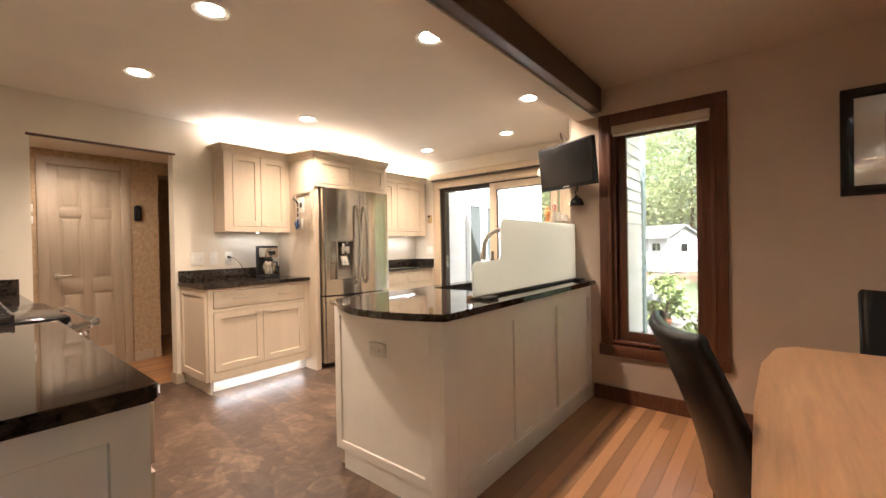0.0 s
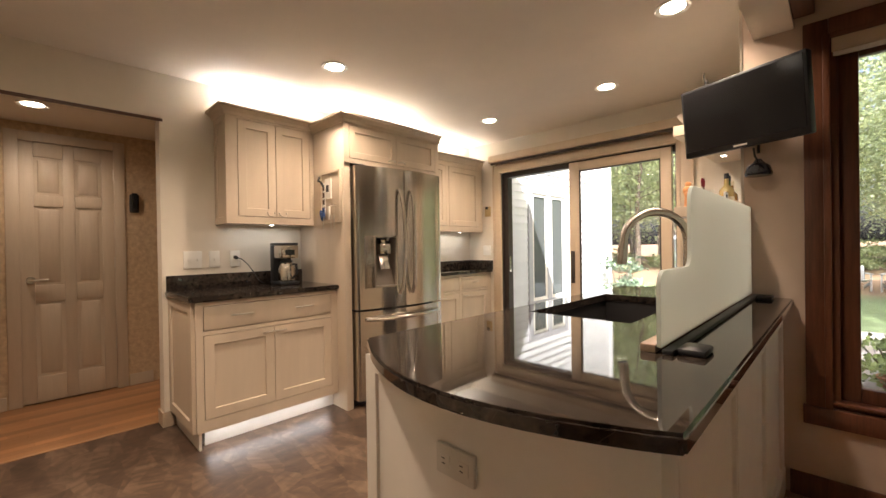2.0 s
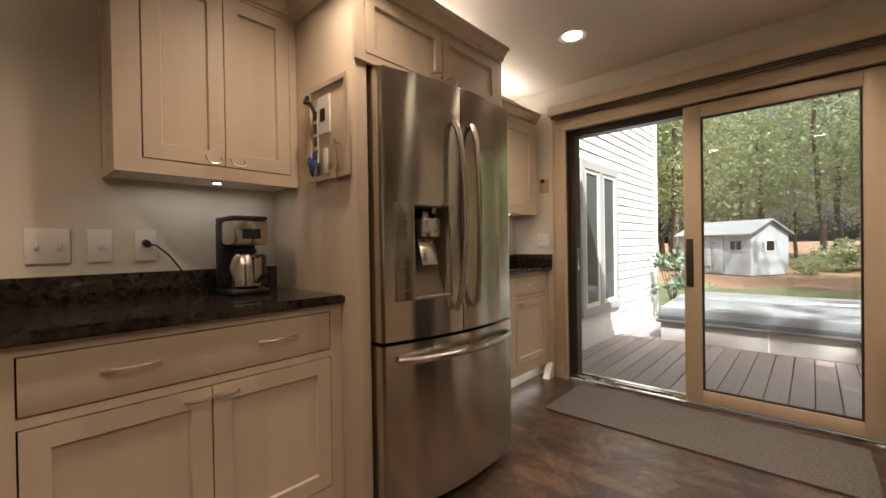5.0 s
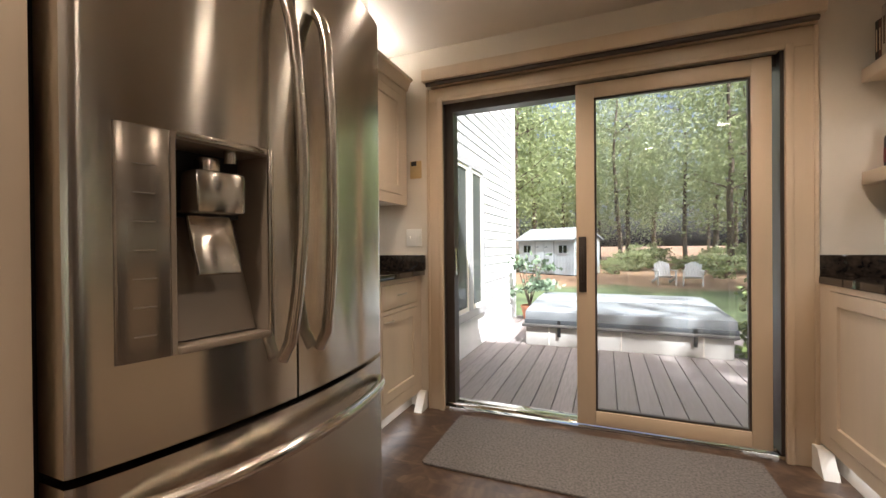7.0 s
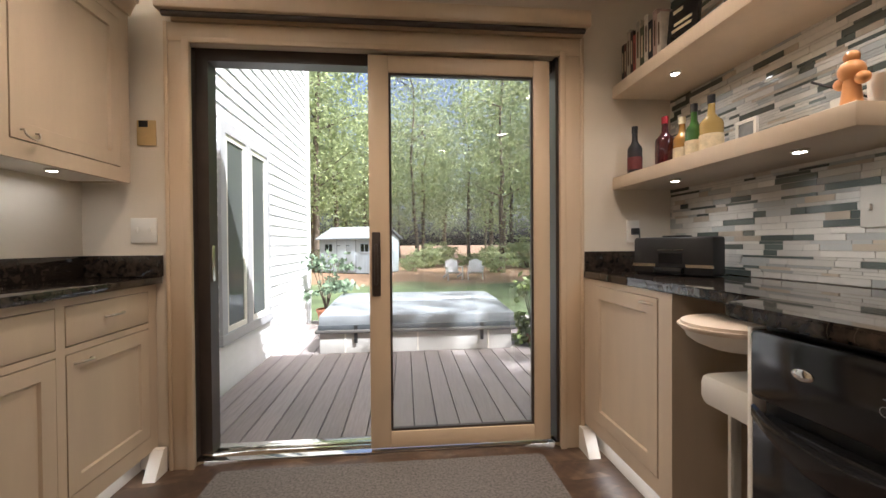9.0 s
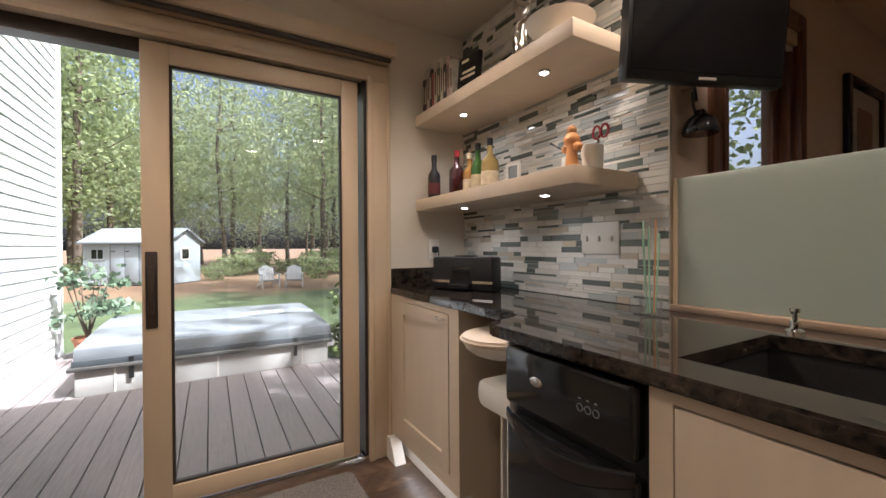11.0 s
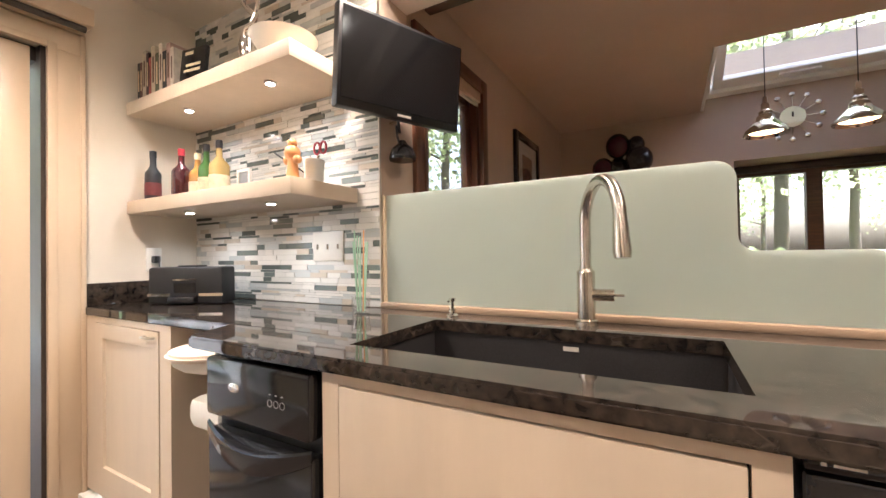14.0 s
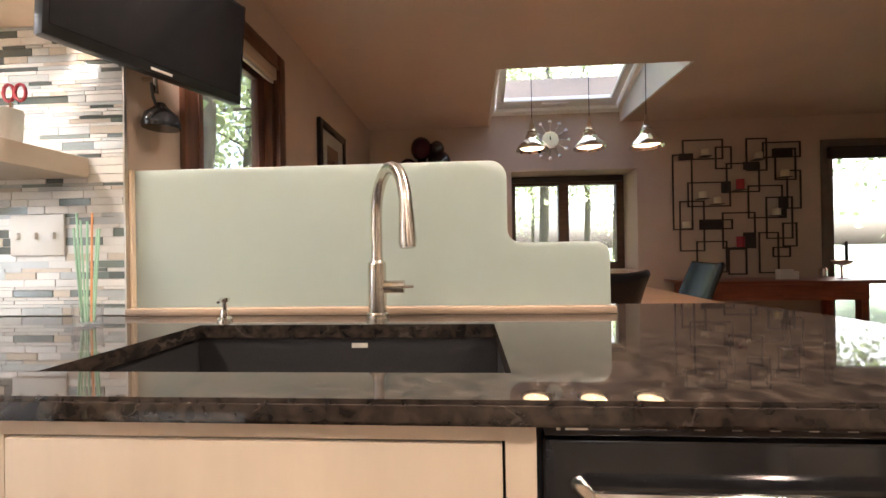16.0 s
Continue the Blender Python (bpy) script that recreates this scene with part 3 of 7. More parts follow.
def curved_front(y0, y1, z0, z1, hole=None, back=-2.40):
    """A bowed door front; hole = (y0, y1, z0, z1) is left open."""
    bm = bmesh.new()
    ys = sorted({y0, y1, *[y0 + (y1 - y0) * i / 10 for i in range(11)], *[y for y in (3.602, 3.607, 3.613, 3.62, 4.40, 4.407, 4.4135, 4.4195) if y0 < y < y1], *(hole[:2] if hole else ())})
    zs = sorted({z0, z1, *(hole[2:] if hole else ())})
    grid = {}
    for i, y in enumerate(ys):
        for j, z in enumerate(zs):
            grid[i, j] = (bm.verts.new((bulge(y), y, z)), bm.verts.new((back, y, z)))
    for i in range(len(ys) - 1):
        for j in range(len(zs) - 1):
            if hole and hole[0] - 1e-6 <= ys[i] < hole[1] - 1e-6 and hole[2] - 1e-6 <= zs[j] < hole[3] - 1e-6:
                continue
            for k in (0, 1):
                bm.faces.new([grid[p][k] for p in ((i, j), (i + 1, j), (i + 1, j + 1), (i, j + 1))])
    for j in range(len(zs) - 1):
        for i in (0, len(ys) - 1):
            a, b = grid[i, j], grid[i, j + 1]
            bm.faces.new((a[0], b[0], b[1], a[1]))
    for i in range(len(ys) - 1):
        for j in (0, len(zs) - 1):
            a, b = grid[i, j], grid[i + 1, j]
            bm.faces.new((a[0], b[0], b[1], a[1]))
    return bm


part("body", bx(-3.02, -2.40, Y0 + 0.005, Y1 - 0.005, 0.04, 1.775, 0.004), MATTE, FRIDGE, "dark grey side casing")
HOLE = (3.652, 3.915, 0.885, 1.272)
ld = part("door", curved_front(Y0, YM - 0.003, 0.73, 1.79, HOLE), STEEL, FRIDGE, smooth=30)
rd = part("door", curved_front(YM + 0.003, Y1, 0.73, 1.79), STEEL, FRIDGE, smooth=30)
fz = part("freezer_drawer", curved_front(Y0, Y1, 0.06, 0.715), STEEL, FRIDGE, smooth=30)
part("foot", bx(-2.95, -2.42, Y0 + 0.03, Y1 - 0.03, 0.0, 0.05), MATTE, FRIDGE)
for y in (Y0 + 0.03, Y1 - 0.08):
    part("hinge_cover", bx(-2.45, -2.33, y, y + 0.05, 1.787, 1.803, 0.004), MATTE, FRIDGE)
for d, y, s in ((ld, YM - 0.045, -1), (rd, YM + 0.045, 1)):
    pts = []
    for i in range(21):
        a = i / 20
        pts.append((bulge(y) + 0.012 + 0.052 * math.sin(math.pi * a) ** 0.45, y + s * 0.012 * (1 - math.sin(math.pi * a)), 0.83 + 0.80 * a))
    part("handle", tube(pts, 0.0135, 12), STEEL, d, "long bowed steel handle")
pts = []
for i in range(21):
    a = i / 20
    y = Y0 + 0.06 + (Y1 - Y0 - 0.12) * a
    pts.append((bulge(y) + 0.010 + 0.045 * math.sin(math.pi * a) ** 0.45, y, 0.655))
part("handle", tube(pts, 0.0145, 12), STEEL, fz, "long bowed steel handle")
xd = -2.257
TAUPE = mat("taupe_plastic", (0.25, 0.205, 0.16), 0.3, noise_scale=4, amount=0.06)
SMOKED = mat("smoked_panel", (0.34, 0.30, 0.25), 0.2, 0.8, noise_scale=3, amount=0.1)
yd = 3.735
def fitted(name, bm, material, parent, label="", smooth=35):
    """A part of the dispenser, bent to the curve of the door."""
    for v in bm.verts:
        v.co.x += bulge(v.co.y) - xd
    return part(name, bm, material, parent, label, smooth)


disp = fitted("dispenser", bxs((xd - 0.112, xd - 0.10, HOLE[0], HOLE[1], HOLE[2], HOLE[3]), (xd - 0.10, xd + 0.004, HOLE[1] - 0.008, HOLE[1], HOLE[2], HOLE[3]), (xd - 0.10, xd + 0.004, yd - 0.008, yd, HOLE[2], HOLE[3]), (xd - 0.10, xd + 0.004, yd, HOLE[1] - 0.008, HOLE[3] - 0.012, HOLE[3])), TAUPE, ld, "taupe recessed dispenser", smooth=None)
fitted("bezel", bxs((xd + 0.004, xd + 0.010, HOLE[1] - 0.010, HOLE[1] + 0.003, HOLE[2], HOLE[3] + 0.003, 0.002), (xd + 0.004, xd + 0.008, yd, HOLE[1] - 0.010, HOLE[3] - 0.009, HOLE[3] + 0.003, 0.002)), STEEL, disp)
fitted("drip_tray", bx(xd - 0.10, xd + 0.012, yd, HOLE[1] - 0.008, HOLE[2], HOLE[2] + 0.013, 0.003), TAUPE, disp)
sl = bmesh.new()
vs = [sl.verts.new(p) for p in ((xd - 0.10, yd + 0.002, HOLE[2] + 0.015), (xd - 0.03, yd + 0.002, HOLE[2] + 0.015), (xd - 0.10, yd + 0.002, HOLE[2] + 0.26), (xd - 0.10, HOLE[1] - 0.010, HOLE[2] + 0.015), (xd - 0.03, HOLE[1] - 0.010, HOLE[2] + 0.015), (xd - 0.10, HOLE[1] - 0.010, HOLE[2] + 0.26))]
for f in ((0, 1, 2), (3, 5, 4), (1, 4, 5, 2), (0, 3, 4, 1), (0, 2, 5, 3)):
    sl.faces.new([vs[q] for q in f])
fitted("sloping_back", sl, TAUPE, disp, smooth=None)
fitted("head_recess", bx(xd - 0.098, xd - 0.075, yd + 0.004, HOLE[1] - 0.012, 1.13, HOLE[3] - 0.014), MATTE, disp)
cp = fitted("control_panel", bx(xd - 0.06, xd + 0.006, HOLE[0], yd - 0.009, HOLE[2], HOLE[3], 0.003), SMOKED, ld, "smoked glass control panel")
for k in range(7):
    fitted("key_mark", bx(xd + 0.006, xd + 0.0068, HOLE[0] + 0.022, HOLE[0] + 0.052, 0.925 + 0.047 * k, 0.927 + 0.047 * k), TAUPE, cp)
fitted("spout", bxs((xd - 0.09, xd + 0.002, 3.768, 3.862, 1.135, 1.215, 0.008), (xd - 0.06, xd - 0.03, 3.80, 3.835, 1.205, 1.245, 0.006)), STEEL, ld)
fitted("spout_cap", cy((xd - 0.02, 3.845, 1.235), (xd - 0.02, 3.845, 1.262), 0.011, 0.011, 14), STEEL, ld)
pb = bx(-0.006, 0.006, -0.040, 0.040, -0.115, 0.0, 0.004)
bmesh.ops.transform(pb, matrix=pose(xd - 0.035, 3.812, 1.13, 0, -16, 0), verts=pb.verts)
pd = fitted("paddle", pb, STEEL, ld)
fitted("paddle_arm", bx(xd - 0.07, xd - 0.03, 3.795, 3.83, 1.10, 1.14, 0.004), MATTE, pd)

# second base cabinet and wall cabinet, beyond the refrigerator
c = thing("base_cabinet", (-2.9, 5.1, 0), "shallow beige base cabinet with drawers over doors", "cabinet")
F = -2.765
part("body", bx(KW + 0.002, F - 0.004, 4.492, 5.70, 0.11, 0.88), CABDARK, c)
UN = [(4.53, 5.16), (5.205, 5.655)]
fb = [(F - 0.004, F + 0.015, 4.492, 5.716, 0.852, 0.88), (F - 0.004, F + 0.015, 4.492, 5.716, 0.11, 0.18), (F - 0.004, F + 0.015, 5.659, 5.716, 0.18, 0.852), (F - 0.004, F + 0.015, 4.492, 4.526, 0.18, 0.852), (F - 0.004, F + 0.015, 5.164, 5.201, 0.18, 0.852), (F - 0.0039, F + 0.0149, 4.526, 5.659, 0.683, 0.707)]
part("face_frame", bxs(*fb), CAB, c)
part("toe_kick", bx(KW + 0.05, F - 0.06, 4.50, 5.71, 0, 0.11), PALE, c, "pale recessed toe kick")
for y0, y1 in UN:
    d = flat_front(c, F - 0.001, 1, y0, y1, 0.711, 0.848)
    bar_pull(d, F + 0.017, 1, (y0 + y1) / 2, 0.785, 0.10)
for y0, y1, h in ((4.53, 4.843, 4.80), (4.847, 5.16, 4.90), (5.205, 5.655, 5.27)):
    d = shaker(c, F - 0.001, 1, y0, y1, 0.184, 0.679)
    bar_pull(d, F + 0.017, 1, h, 0.645, 0.08)
solo("worktop", bx(KW + 0.002, -2.72, 4.492, KN - 0.002, 0.882, 0.915, 0.005), GRANITE, "dark polished granite worktop beside the sliding door", "worktop")
solo("backsplash", bxs((KW + 0.002, KW + 0.022, 4.492, KN - 0.024, 0.915, 1.015, 0.002), (KW + 0.002, -2.715, KN - 0.022, KN - 0.002, 0.915, 1.015, 0.002)), GRANITE, "low dark granite upstand round the corner", "backsplash")
c = thing("wall_cabinet", (-2.95, 5.05, 1.345), "beige wall cabinet with crown moulding beside the sliding door", "cabinet")
F = -2.835
part("body", bx(KW + 0.002, F - 0.003, 4.492, 5.648, 1.355, 2.10), CABDARK, c)
part("side_panel", bx(KW + 0.002, F - 0.003, 5.648, 5.66, 1.345, 2.10), CAB, c)
part("face_frame", bxs((F - 0.003, F + 0.015, 4.492, 4.55, 1.345, 2.10), (F - 0.003, F + 0.015, 5.60, 5.66, 1.345, 2.10), (F - 0.003, F + 0.015, 4.55, 5.60, 1.345, 1.405), (F - 0.003, F + 0.015, 4.55, 5.60, 2.055, 2.10), (F - 0.003, F + 0.015, 5.055, 5.095, 1.405, 2.055)), CAB, c)
part("bottom", bx(KW + 0.002, F - 0.003, 4.492, 5.648, 1.351, 1.355), PALE, c)
for y0, y1, h in ((4.554, 5.051, 5.00), (5.099, 5.596, 5.16)):
    d = shaker(c, F - 0.001, 1, y0, y1, 1.409, 2.051)
    bail_pull(d, F + 0.017, 1, h, 1.44)
crown(c, KW + 0.002, F + 0.015, 4.492, 5.66, 2.10, 2.175, 0.05, False)
puck(c, -2.90, 5.35, 1.342)

# ---- peninsula ----
P = thing("peninsula_cabinet", (-0.4, 3.4, 0), "pale painted peninsula cabinet with panelled back", "cabinet")
PX0, PX1, PY0 = -0.80, -0.02, 2.62
part("end_panel", inset_box(-0.80, -0.10, PY0 - 0.008, PY0 + 0.02, 0.10, 0.88, 1, -1, 0.045, 0.008), PALE, P)
part("kick_board", bx(-0.735, -0.10, PY0 - 0.004, PY0 + 0.03, 0, 0.10), PALE, P)
part("corner_post", bx(-0.10, PX1, PY0 - 0.012, PY0 + 0.08, 0.0, 0.88, 0.003), PALE, P)
part("back_panel", bx(-0.05, PX1 - 0.012, PY0 + 0.08, DN - 0.002, 0.0, 0.88), PALE, P)
pw = (DN - 0.03 - (PY0 + 0.08)) / 3
part("base_rail", bx(PX1 - 0.012, PX1 + 0.004, PY0 + 0.08, DN - 0.002, 0.0, 0.11, 0.002), PALE, P)
part("top_rail", bx(PX1 - 0.012, PX1, PY0 + 0.08, DN - 0.002, 0.80, 0.88), PALE, P)
for i in range(4):
    y = PY0 + 0.08 + pw * i
    part("stile", bx(PX1 - 0.012, PX1, y - 0.0 if i == 0 else y - 0.03, y + 0.05 if i < 3 else DN - 0.002, 0.11, 0.80), PALE, P)
for i in range(3):
    y = PY0 + 0.08 + pw * i
    a, b = y + 0.05, y + pw - 0.03
    part("panel_moulding", bxs((PX1 - 0.012, PX1 - 0.002, a, a + 0.012, 0.11, 0.80), (PX1 - 0.012, PX1 - 0.002, b - 0.012, b, 0.11, 0.80), (PX1 - 0.012, PX1 - 0.002, a + 0.012, b - 0.012, 0.11, 0.122), (PX1 - 0.012, PX1 - 0.002, a + 0.012, b - 0.012, 0.788, 0.80)), PALE, P)
outlet = thing("wall_outlet", (-0.45, PY0, 0.69), "grey double power outlet on the peninsula end", "outlet")
part("plate", bx(-0.51, -0.395, PY0 - 0.012, PY0 - 0.001, 0.655, 0.725, 0.002), OUTLET, outlet)
for ox in (-0.481, -0.425):
    o = part("socket", bx(ox - 0.017, ox + 0.017, PY0 - 0.015, PY0 - 0.012, 0.676, 0.704, 0.001), OUTLET, outlet)
    for oz in (0.684, 0.696):
        part("slot", bx(ox - 0.008, ox + 0.002, PY0 - 0.0156, PY0 - 0.015, oz - 0.001, oz + 0.001), BLACK, o)

# kitchen side of the peninsula: sink cabinet, dishwasher, compactor
S = thing("sink_cabinet", (-0.6, 3.73, 0), "cream sink cabinet with wide flat drawer fronts", "cabinet")
F = -0.785
part("body", bx(F + 0.004, -0.055, 3.33, 4.125, 0.11, 0.66), CABDARK, S)
part("face_frame", bxs((F - 0.015, F + 0.004, 3.335, 3.375, 0.11, 0.88), (F - 0.015, F + 0.004, 4.075, 4.12, 0.11, 0.88), (F - 0.015, F + 0.004, 3.375, 4.075, 0.85, 0.88), (F - 0.015, F + 0.004, 3.375, 4.075, 0.58, 0.605), (F - 0.015, F + 0.004, 3.375, 4.075, 0.33, 0.355), (F - 0.015, F + 0.004, 3.375, 4.075, 0.11, 0.14)), CAB, S)
flat_front(S, F - 0.0, -1, 3.379, 4.071, 0.609, 0.846)
for z0, z1 in ((0.359, 0.576), (0.144, 0.326)):
    d = shaker(S, F - 0.0, -1, 3.379, 4.071, z0, z1, "drawer_front", 0.05)
    bar_pull(d, F - 0.018, -1, 3.725, z1 - 0.03, 0.13)
part("toe_kick", bx(F + 0.07, F + 0.085, 3.33, 4.125, 0, 0.11), PALE, S)
solo("cabinet_end", bx(F - 0.015, -0.055, 2.64, 2.72, 0.0, 0.88, 0.002), CAB, "cream end board between dishwasher and peninsula end", "cabinet")

D = thing("dishwasher", (-0.6, 3.03, 0), "black built-in dishwasher under the granite worktop", "dishwasher")
part("body", bx(F + 0.01, -0.06, 2.725, 3.328, 0.10, 0.87), MATTE, D)
part("door", bx(F - 0.022, F + 0.01, 2.727, 3.326, 0.12, 0.856, 0.006), BLACK, D)
cpn = part("control_panel", bx(F - 0.022, F + 0.01, 2.727, 3.326, 0.860, 0.880, 0.003), BLACK, D)
part("logo", bx(F - 0.0228, F - 0.022, 3.272, 3.300, 0.8685, 0.8715), OUTLET, cpn)
part("logo", bx(F - 0.0228, F - 0.022, 3.306, 3.311, 0.868, 0.872), OUTLET, cpn)
for k in range(7):
    part("key_mark", bx(F - 0.0228, F - 0.022, 3.22 - 0.045 * k, 3.232 - 0.045 * k, 0.8692, 0.8706), TAUPE, cpn)
part("handle", tube([(F - 0.022, 3.285, 0.800), (F - 0.055, 3.275, 0.800), (F - 0.055, 2.78, 0.800), (F - 0.022, 2.77, 0.800)], 0.01, 10), STEEL, D, "steel bar handle")
part("foot", bx(F + 0.05, -0.1, 2.75, 3.30, 0, 0.10), MATTE, D)

DIALGREY = mat("dial_print", (0.22, 0.21, 0.20), 0.5)
C = thing("trash_compactor", (-0.6, 4.33, 0), "black trash compactor with a bowed handle under the worktop", "appliance")
part("body", bx(F + 0.01, -0.30, 4.135, 4.525, 0.06, 0.87), MATTE, C)
part("door", bx(F - 0.03, F + 0.01, 4.138, 4.522, 0.07, 0.68, 0.008), BLACK, C)
cpn = part("control_panel", bx(F - 0.036, F + 0.01, 4.138, 4.522, 0.715, 0.866, 0.012), BLACK, C)
lg = bmesh.new()
ball(lg, (F - 0.037, 4.40, 0.80), 0.022, 0.12, 1, 0.55)
part("logo", lg, CHROME, cpn)
for i in range(3):
    part("knob", lathe([(0.0085, 0.0), (0.0085, 0.001), (0.0074, 0.001), (0.0074, 0.0)], (0, 0, 0), 18, cap=False), DIALGREY, cpn).matrix_basis = pose(F - 0.0362, 4.265 - 0.021 * i, 0.785, 0, -90, 0)
    part("indicator", bx(F - 0.0375, F - 0.036, 4.262 - 0.021 * i, 4.268 - 0.021 * i, 0.804, 0.806), DIALGREY, cpn)
bm = bmesh.new()
rows = []
for i in range(17):
    a = i / 16
    sag = math.sin(math.pi * a)
    o, y = F - 0.032 - 0.030 * sag ** 0.8, 4.140 + 0.380 * a
    zt, zb = 0.700 - 0.028 * sag, 0.668 - 0.052 * sag
    rows.append([bm.verts.new(p) for p in ((F - 0.028, y, zt - 0.004), (o + 0.006, y, zt), (o, y, zt - 0.005), (o, y, zb + 0.006), (o + 0.006, y, zb), (F - 0.028, y, zb))])
for p, q in zip(rows, rows[1:]):
    for k in range(6):
        bm.faces.new((p[k], p[(k + 1) % 6], q[(k + 1) % 6], q[k]))
bm.faces.new(rows[0][::-1])
bm.faces.new(rows[-1])
part("handle", bm, BLACK, C, "black bowed grip across the door", smooth=50)
part("foot", bx(F + 0.03, -0.32, 4.15, 4.51, 0, 0.06), MATTE, C)

# worktop of the peninsula, with the cut-out for the sink
SX0, SX1, SY0, SY1 = -0.725, -0.332, 3.358, 4.11
arc = []
for i in range(17):
    a = i / 16
    x = 0.02 + (-0.84 - 0.02) * a
    y = 2.585 - 0.12 * math.sin(math.pi * min(1, a * 1.02)) ** 0.9 + 0.06 * a ** 3
    arc.append((x, y))


# one closed slab round the hole: outer ring and inner ring of the same length
def ring_slab(outer, inner, z0, z1):
    bm = bmesh.new()
    rows = []
    for pts, z in ((outer, z1), (inner, z1), (inner, z0), (outer, z0)):
        rows.append([bm.verts.new((x, y, z)) for x, y in pts])
    n = len(outer)
    for a, b in zip(rows, rows[1:] + rows[:1]):
        for i in range(n):
            bm.faces.new((a[i], a[(i + 1) % n], b[(i + 1) % n], b[i]))
    es = [e for e in bm.edges if any(abs(e.verts[0].co.z - z) < 1e-6 and abs(e.verts[1].co.z - z) < 1e-6 for z in (z0, z1)) and {v for v in e.verts} <= set(rows[0]) | set(rows[3])]
    es = [e for e in es if all(v in rows[0] for v in e.verts) or all(v in rows[3] for v in e.verts)]
    bmesh.ops.bevel(bm, geom=es, offset=0.006, segments=2, affect='EDGES')
    return bm


OUTER = [(0.02, DN - 0.002), (TX + 0.001, DN - 0.002), (TX + 0.001, 4.585), (TX - 0.002, 4.585), (TX - 0.002, KN - 0.002), (-0.665, KN - 0.002), (-0.665, 4.66), (-0.70, 4.635), (-0.815, 4.60), (-0.835, 4.57)] + arc[::-1]
INNER = []
for x, y in OUTER:
    INNER.append((min(max(x, SX0), SX1), min(max(y, SY0), SY1)))
seen_pts = {}
for i, p in enumerate(INNER):
    k = seen_pts.get(p, 0)
    seen_pts[p] = k + 1
    if k:
        INNER[i] = (p[0] + (1e-4 * k if p[0] > -0.5 else 1e-4 * k), p[1] + (1e-4 * k if p[1] < 3.7 else -1e-4 * k))
solo("worktop", ring_slab(OUTER, INNER, 0.882, 0.915), GRANITE, "dark polished granite peninsula worktop with a rounded end", "worktop", smooth=30)
solo("backsplash", bx(-0.66, TX - 0.004, KN - 0.022, KN - 0.002, 0.915, 1.015, 0.002), GRANITE, "low dark granite upstand beside the sliding door", "backsplash")

SK = thing("sink", (-0.53, 3.73, 0.67), "black composite undermount sink set in the worktop", "sink")
part("basin", inset_box(SX0 - 0.02, SX1 + 0.02, SY0 - 0.02, SY1 + 0.02, 0.665, 0.881, 2, 1, 0.012, 0.205), SINKM, SK)
part("drain", lathe([(0.045, 0), (0.045, 0.004), (0.03, 0.006), (0.02, 0.002)], (-0.53, 3.73, 0.68)), STEEL, SK)
part("logo", bx(SX1 + 0.0035, SX1 + 0.005, 3.675, 3.715, 0.856, 0.868), OUTLET, SK)

T = thing("kitchen_tap", (-0.232, 3.67, 0.915), "brushed steel pull-down kitchen tap with a tall arch", "tap")
part("base", lathe([(0.031, 0), (0.031, 0.012), (0.025, 0.016), (0.0245, 0.15), (0.017, 0.158), (0.017, 0.165)], (-0.232, 3.67, 0.915)), STEEL, T)
ux, uy = -0.863, -0.505
pts = [(-0.232, 3.67, 1.07), (-0.232, 3.67, 1.16)]
R = 0.1112
for i in range(15):
    a = math.pi * i / 14
    o = R * (1 - math.cos(a))
    pts.append((-0.232 + ux * o, 3.67 + uy * o, 1.1938 + R * math.sin(a)))
part("neck", tube(pts + [(-0.232 + ux * 0.2229, 3.67 + uy * 0.2229, 1.19)], 0.0155, 16), STEEL, T)
part("spray_head", tube([(-0.232 + ux * 0.2229, 3.67 + uy * 0.2229, 1.192), (-0.232 + ux * 0.2294, 3.67 + uy * 0.2294, 1.12), (-0.232 + ux * 0.2317, 3.67 + uy * 0.2317, 1.105)], [0.0165, 0.0205, 0.018], 16), STEEL, T)
lv = part("lever", cy((-0.232, 3.655, 1.0), (-0.232, 3.595, 1.0), 0.017, 0.017, 16), STEEL, T)
part("lever_pin", cy((-0.232, 3.595, 1.0), (-0.232, 3.57, 1.0), 0.004, 0.0035, 8), STEEL, lv)
T = thing("soap_dispenser", (-0.265, 4.085, 0.915), "small chrome soap pump beside the sink", "soap dispenser")
part("body", lathe([(0.02, 0), (0.02, 0.006), (0.012, 0.012), (0.011, 0.03), (0.006, 0.034), (0.006, 0.05), (0.012, 0.052), (0.012, 0.062), (0, 0.064)], (-0.265, 4.085, 0.915)), CHROME, T)
part("spout", tube([(-0.265, 4.085, 0.972), (-0.29, 4.08, 0.976), (-0.31, 4.075, 0.97)], 0.004, 8), CHROME, T)

# etched glass screen on its oak strip
G = thing("glass_screen", (-0.157, 3.7, 0.915), "stepped etched glass screen standing on the peninsula", "screen")
gp = [(3.015, 0.930), (4.444, 0.930), (4.444, 1.357), (3.355, 1.357)]
for i in range(1, 7):
    a = math.pi / 2 * i / 6
    gp.append((3.355 - 0.05 * math.sin(a), 1.307 + 0.05 * math.cos(a)))
for i in range(7):
    a = math.pi / 2 * i / 6
    gp.append((3.265 + 0.04 * math.cos(a), 1.157 - 0.04 * math.sin(a)))
for i in range(7):
    a = math.pi / 2 * i / 6
    gp.append((3.055 - 0.04 * math.sin(a), 1.077 + 0.04 * math.cos(a)))
bm = slab([(y, z) for y, z in gp], 0, 0.010)
for v in bm.verts:
    v.co = Vector((-0.162 + v.co.z, v.co.x, v.co.y))
part("pane", bm, ETCH, G, "stepped pane with rounded corners", smooth=None)
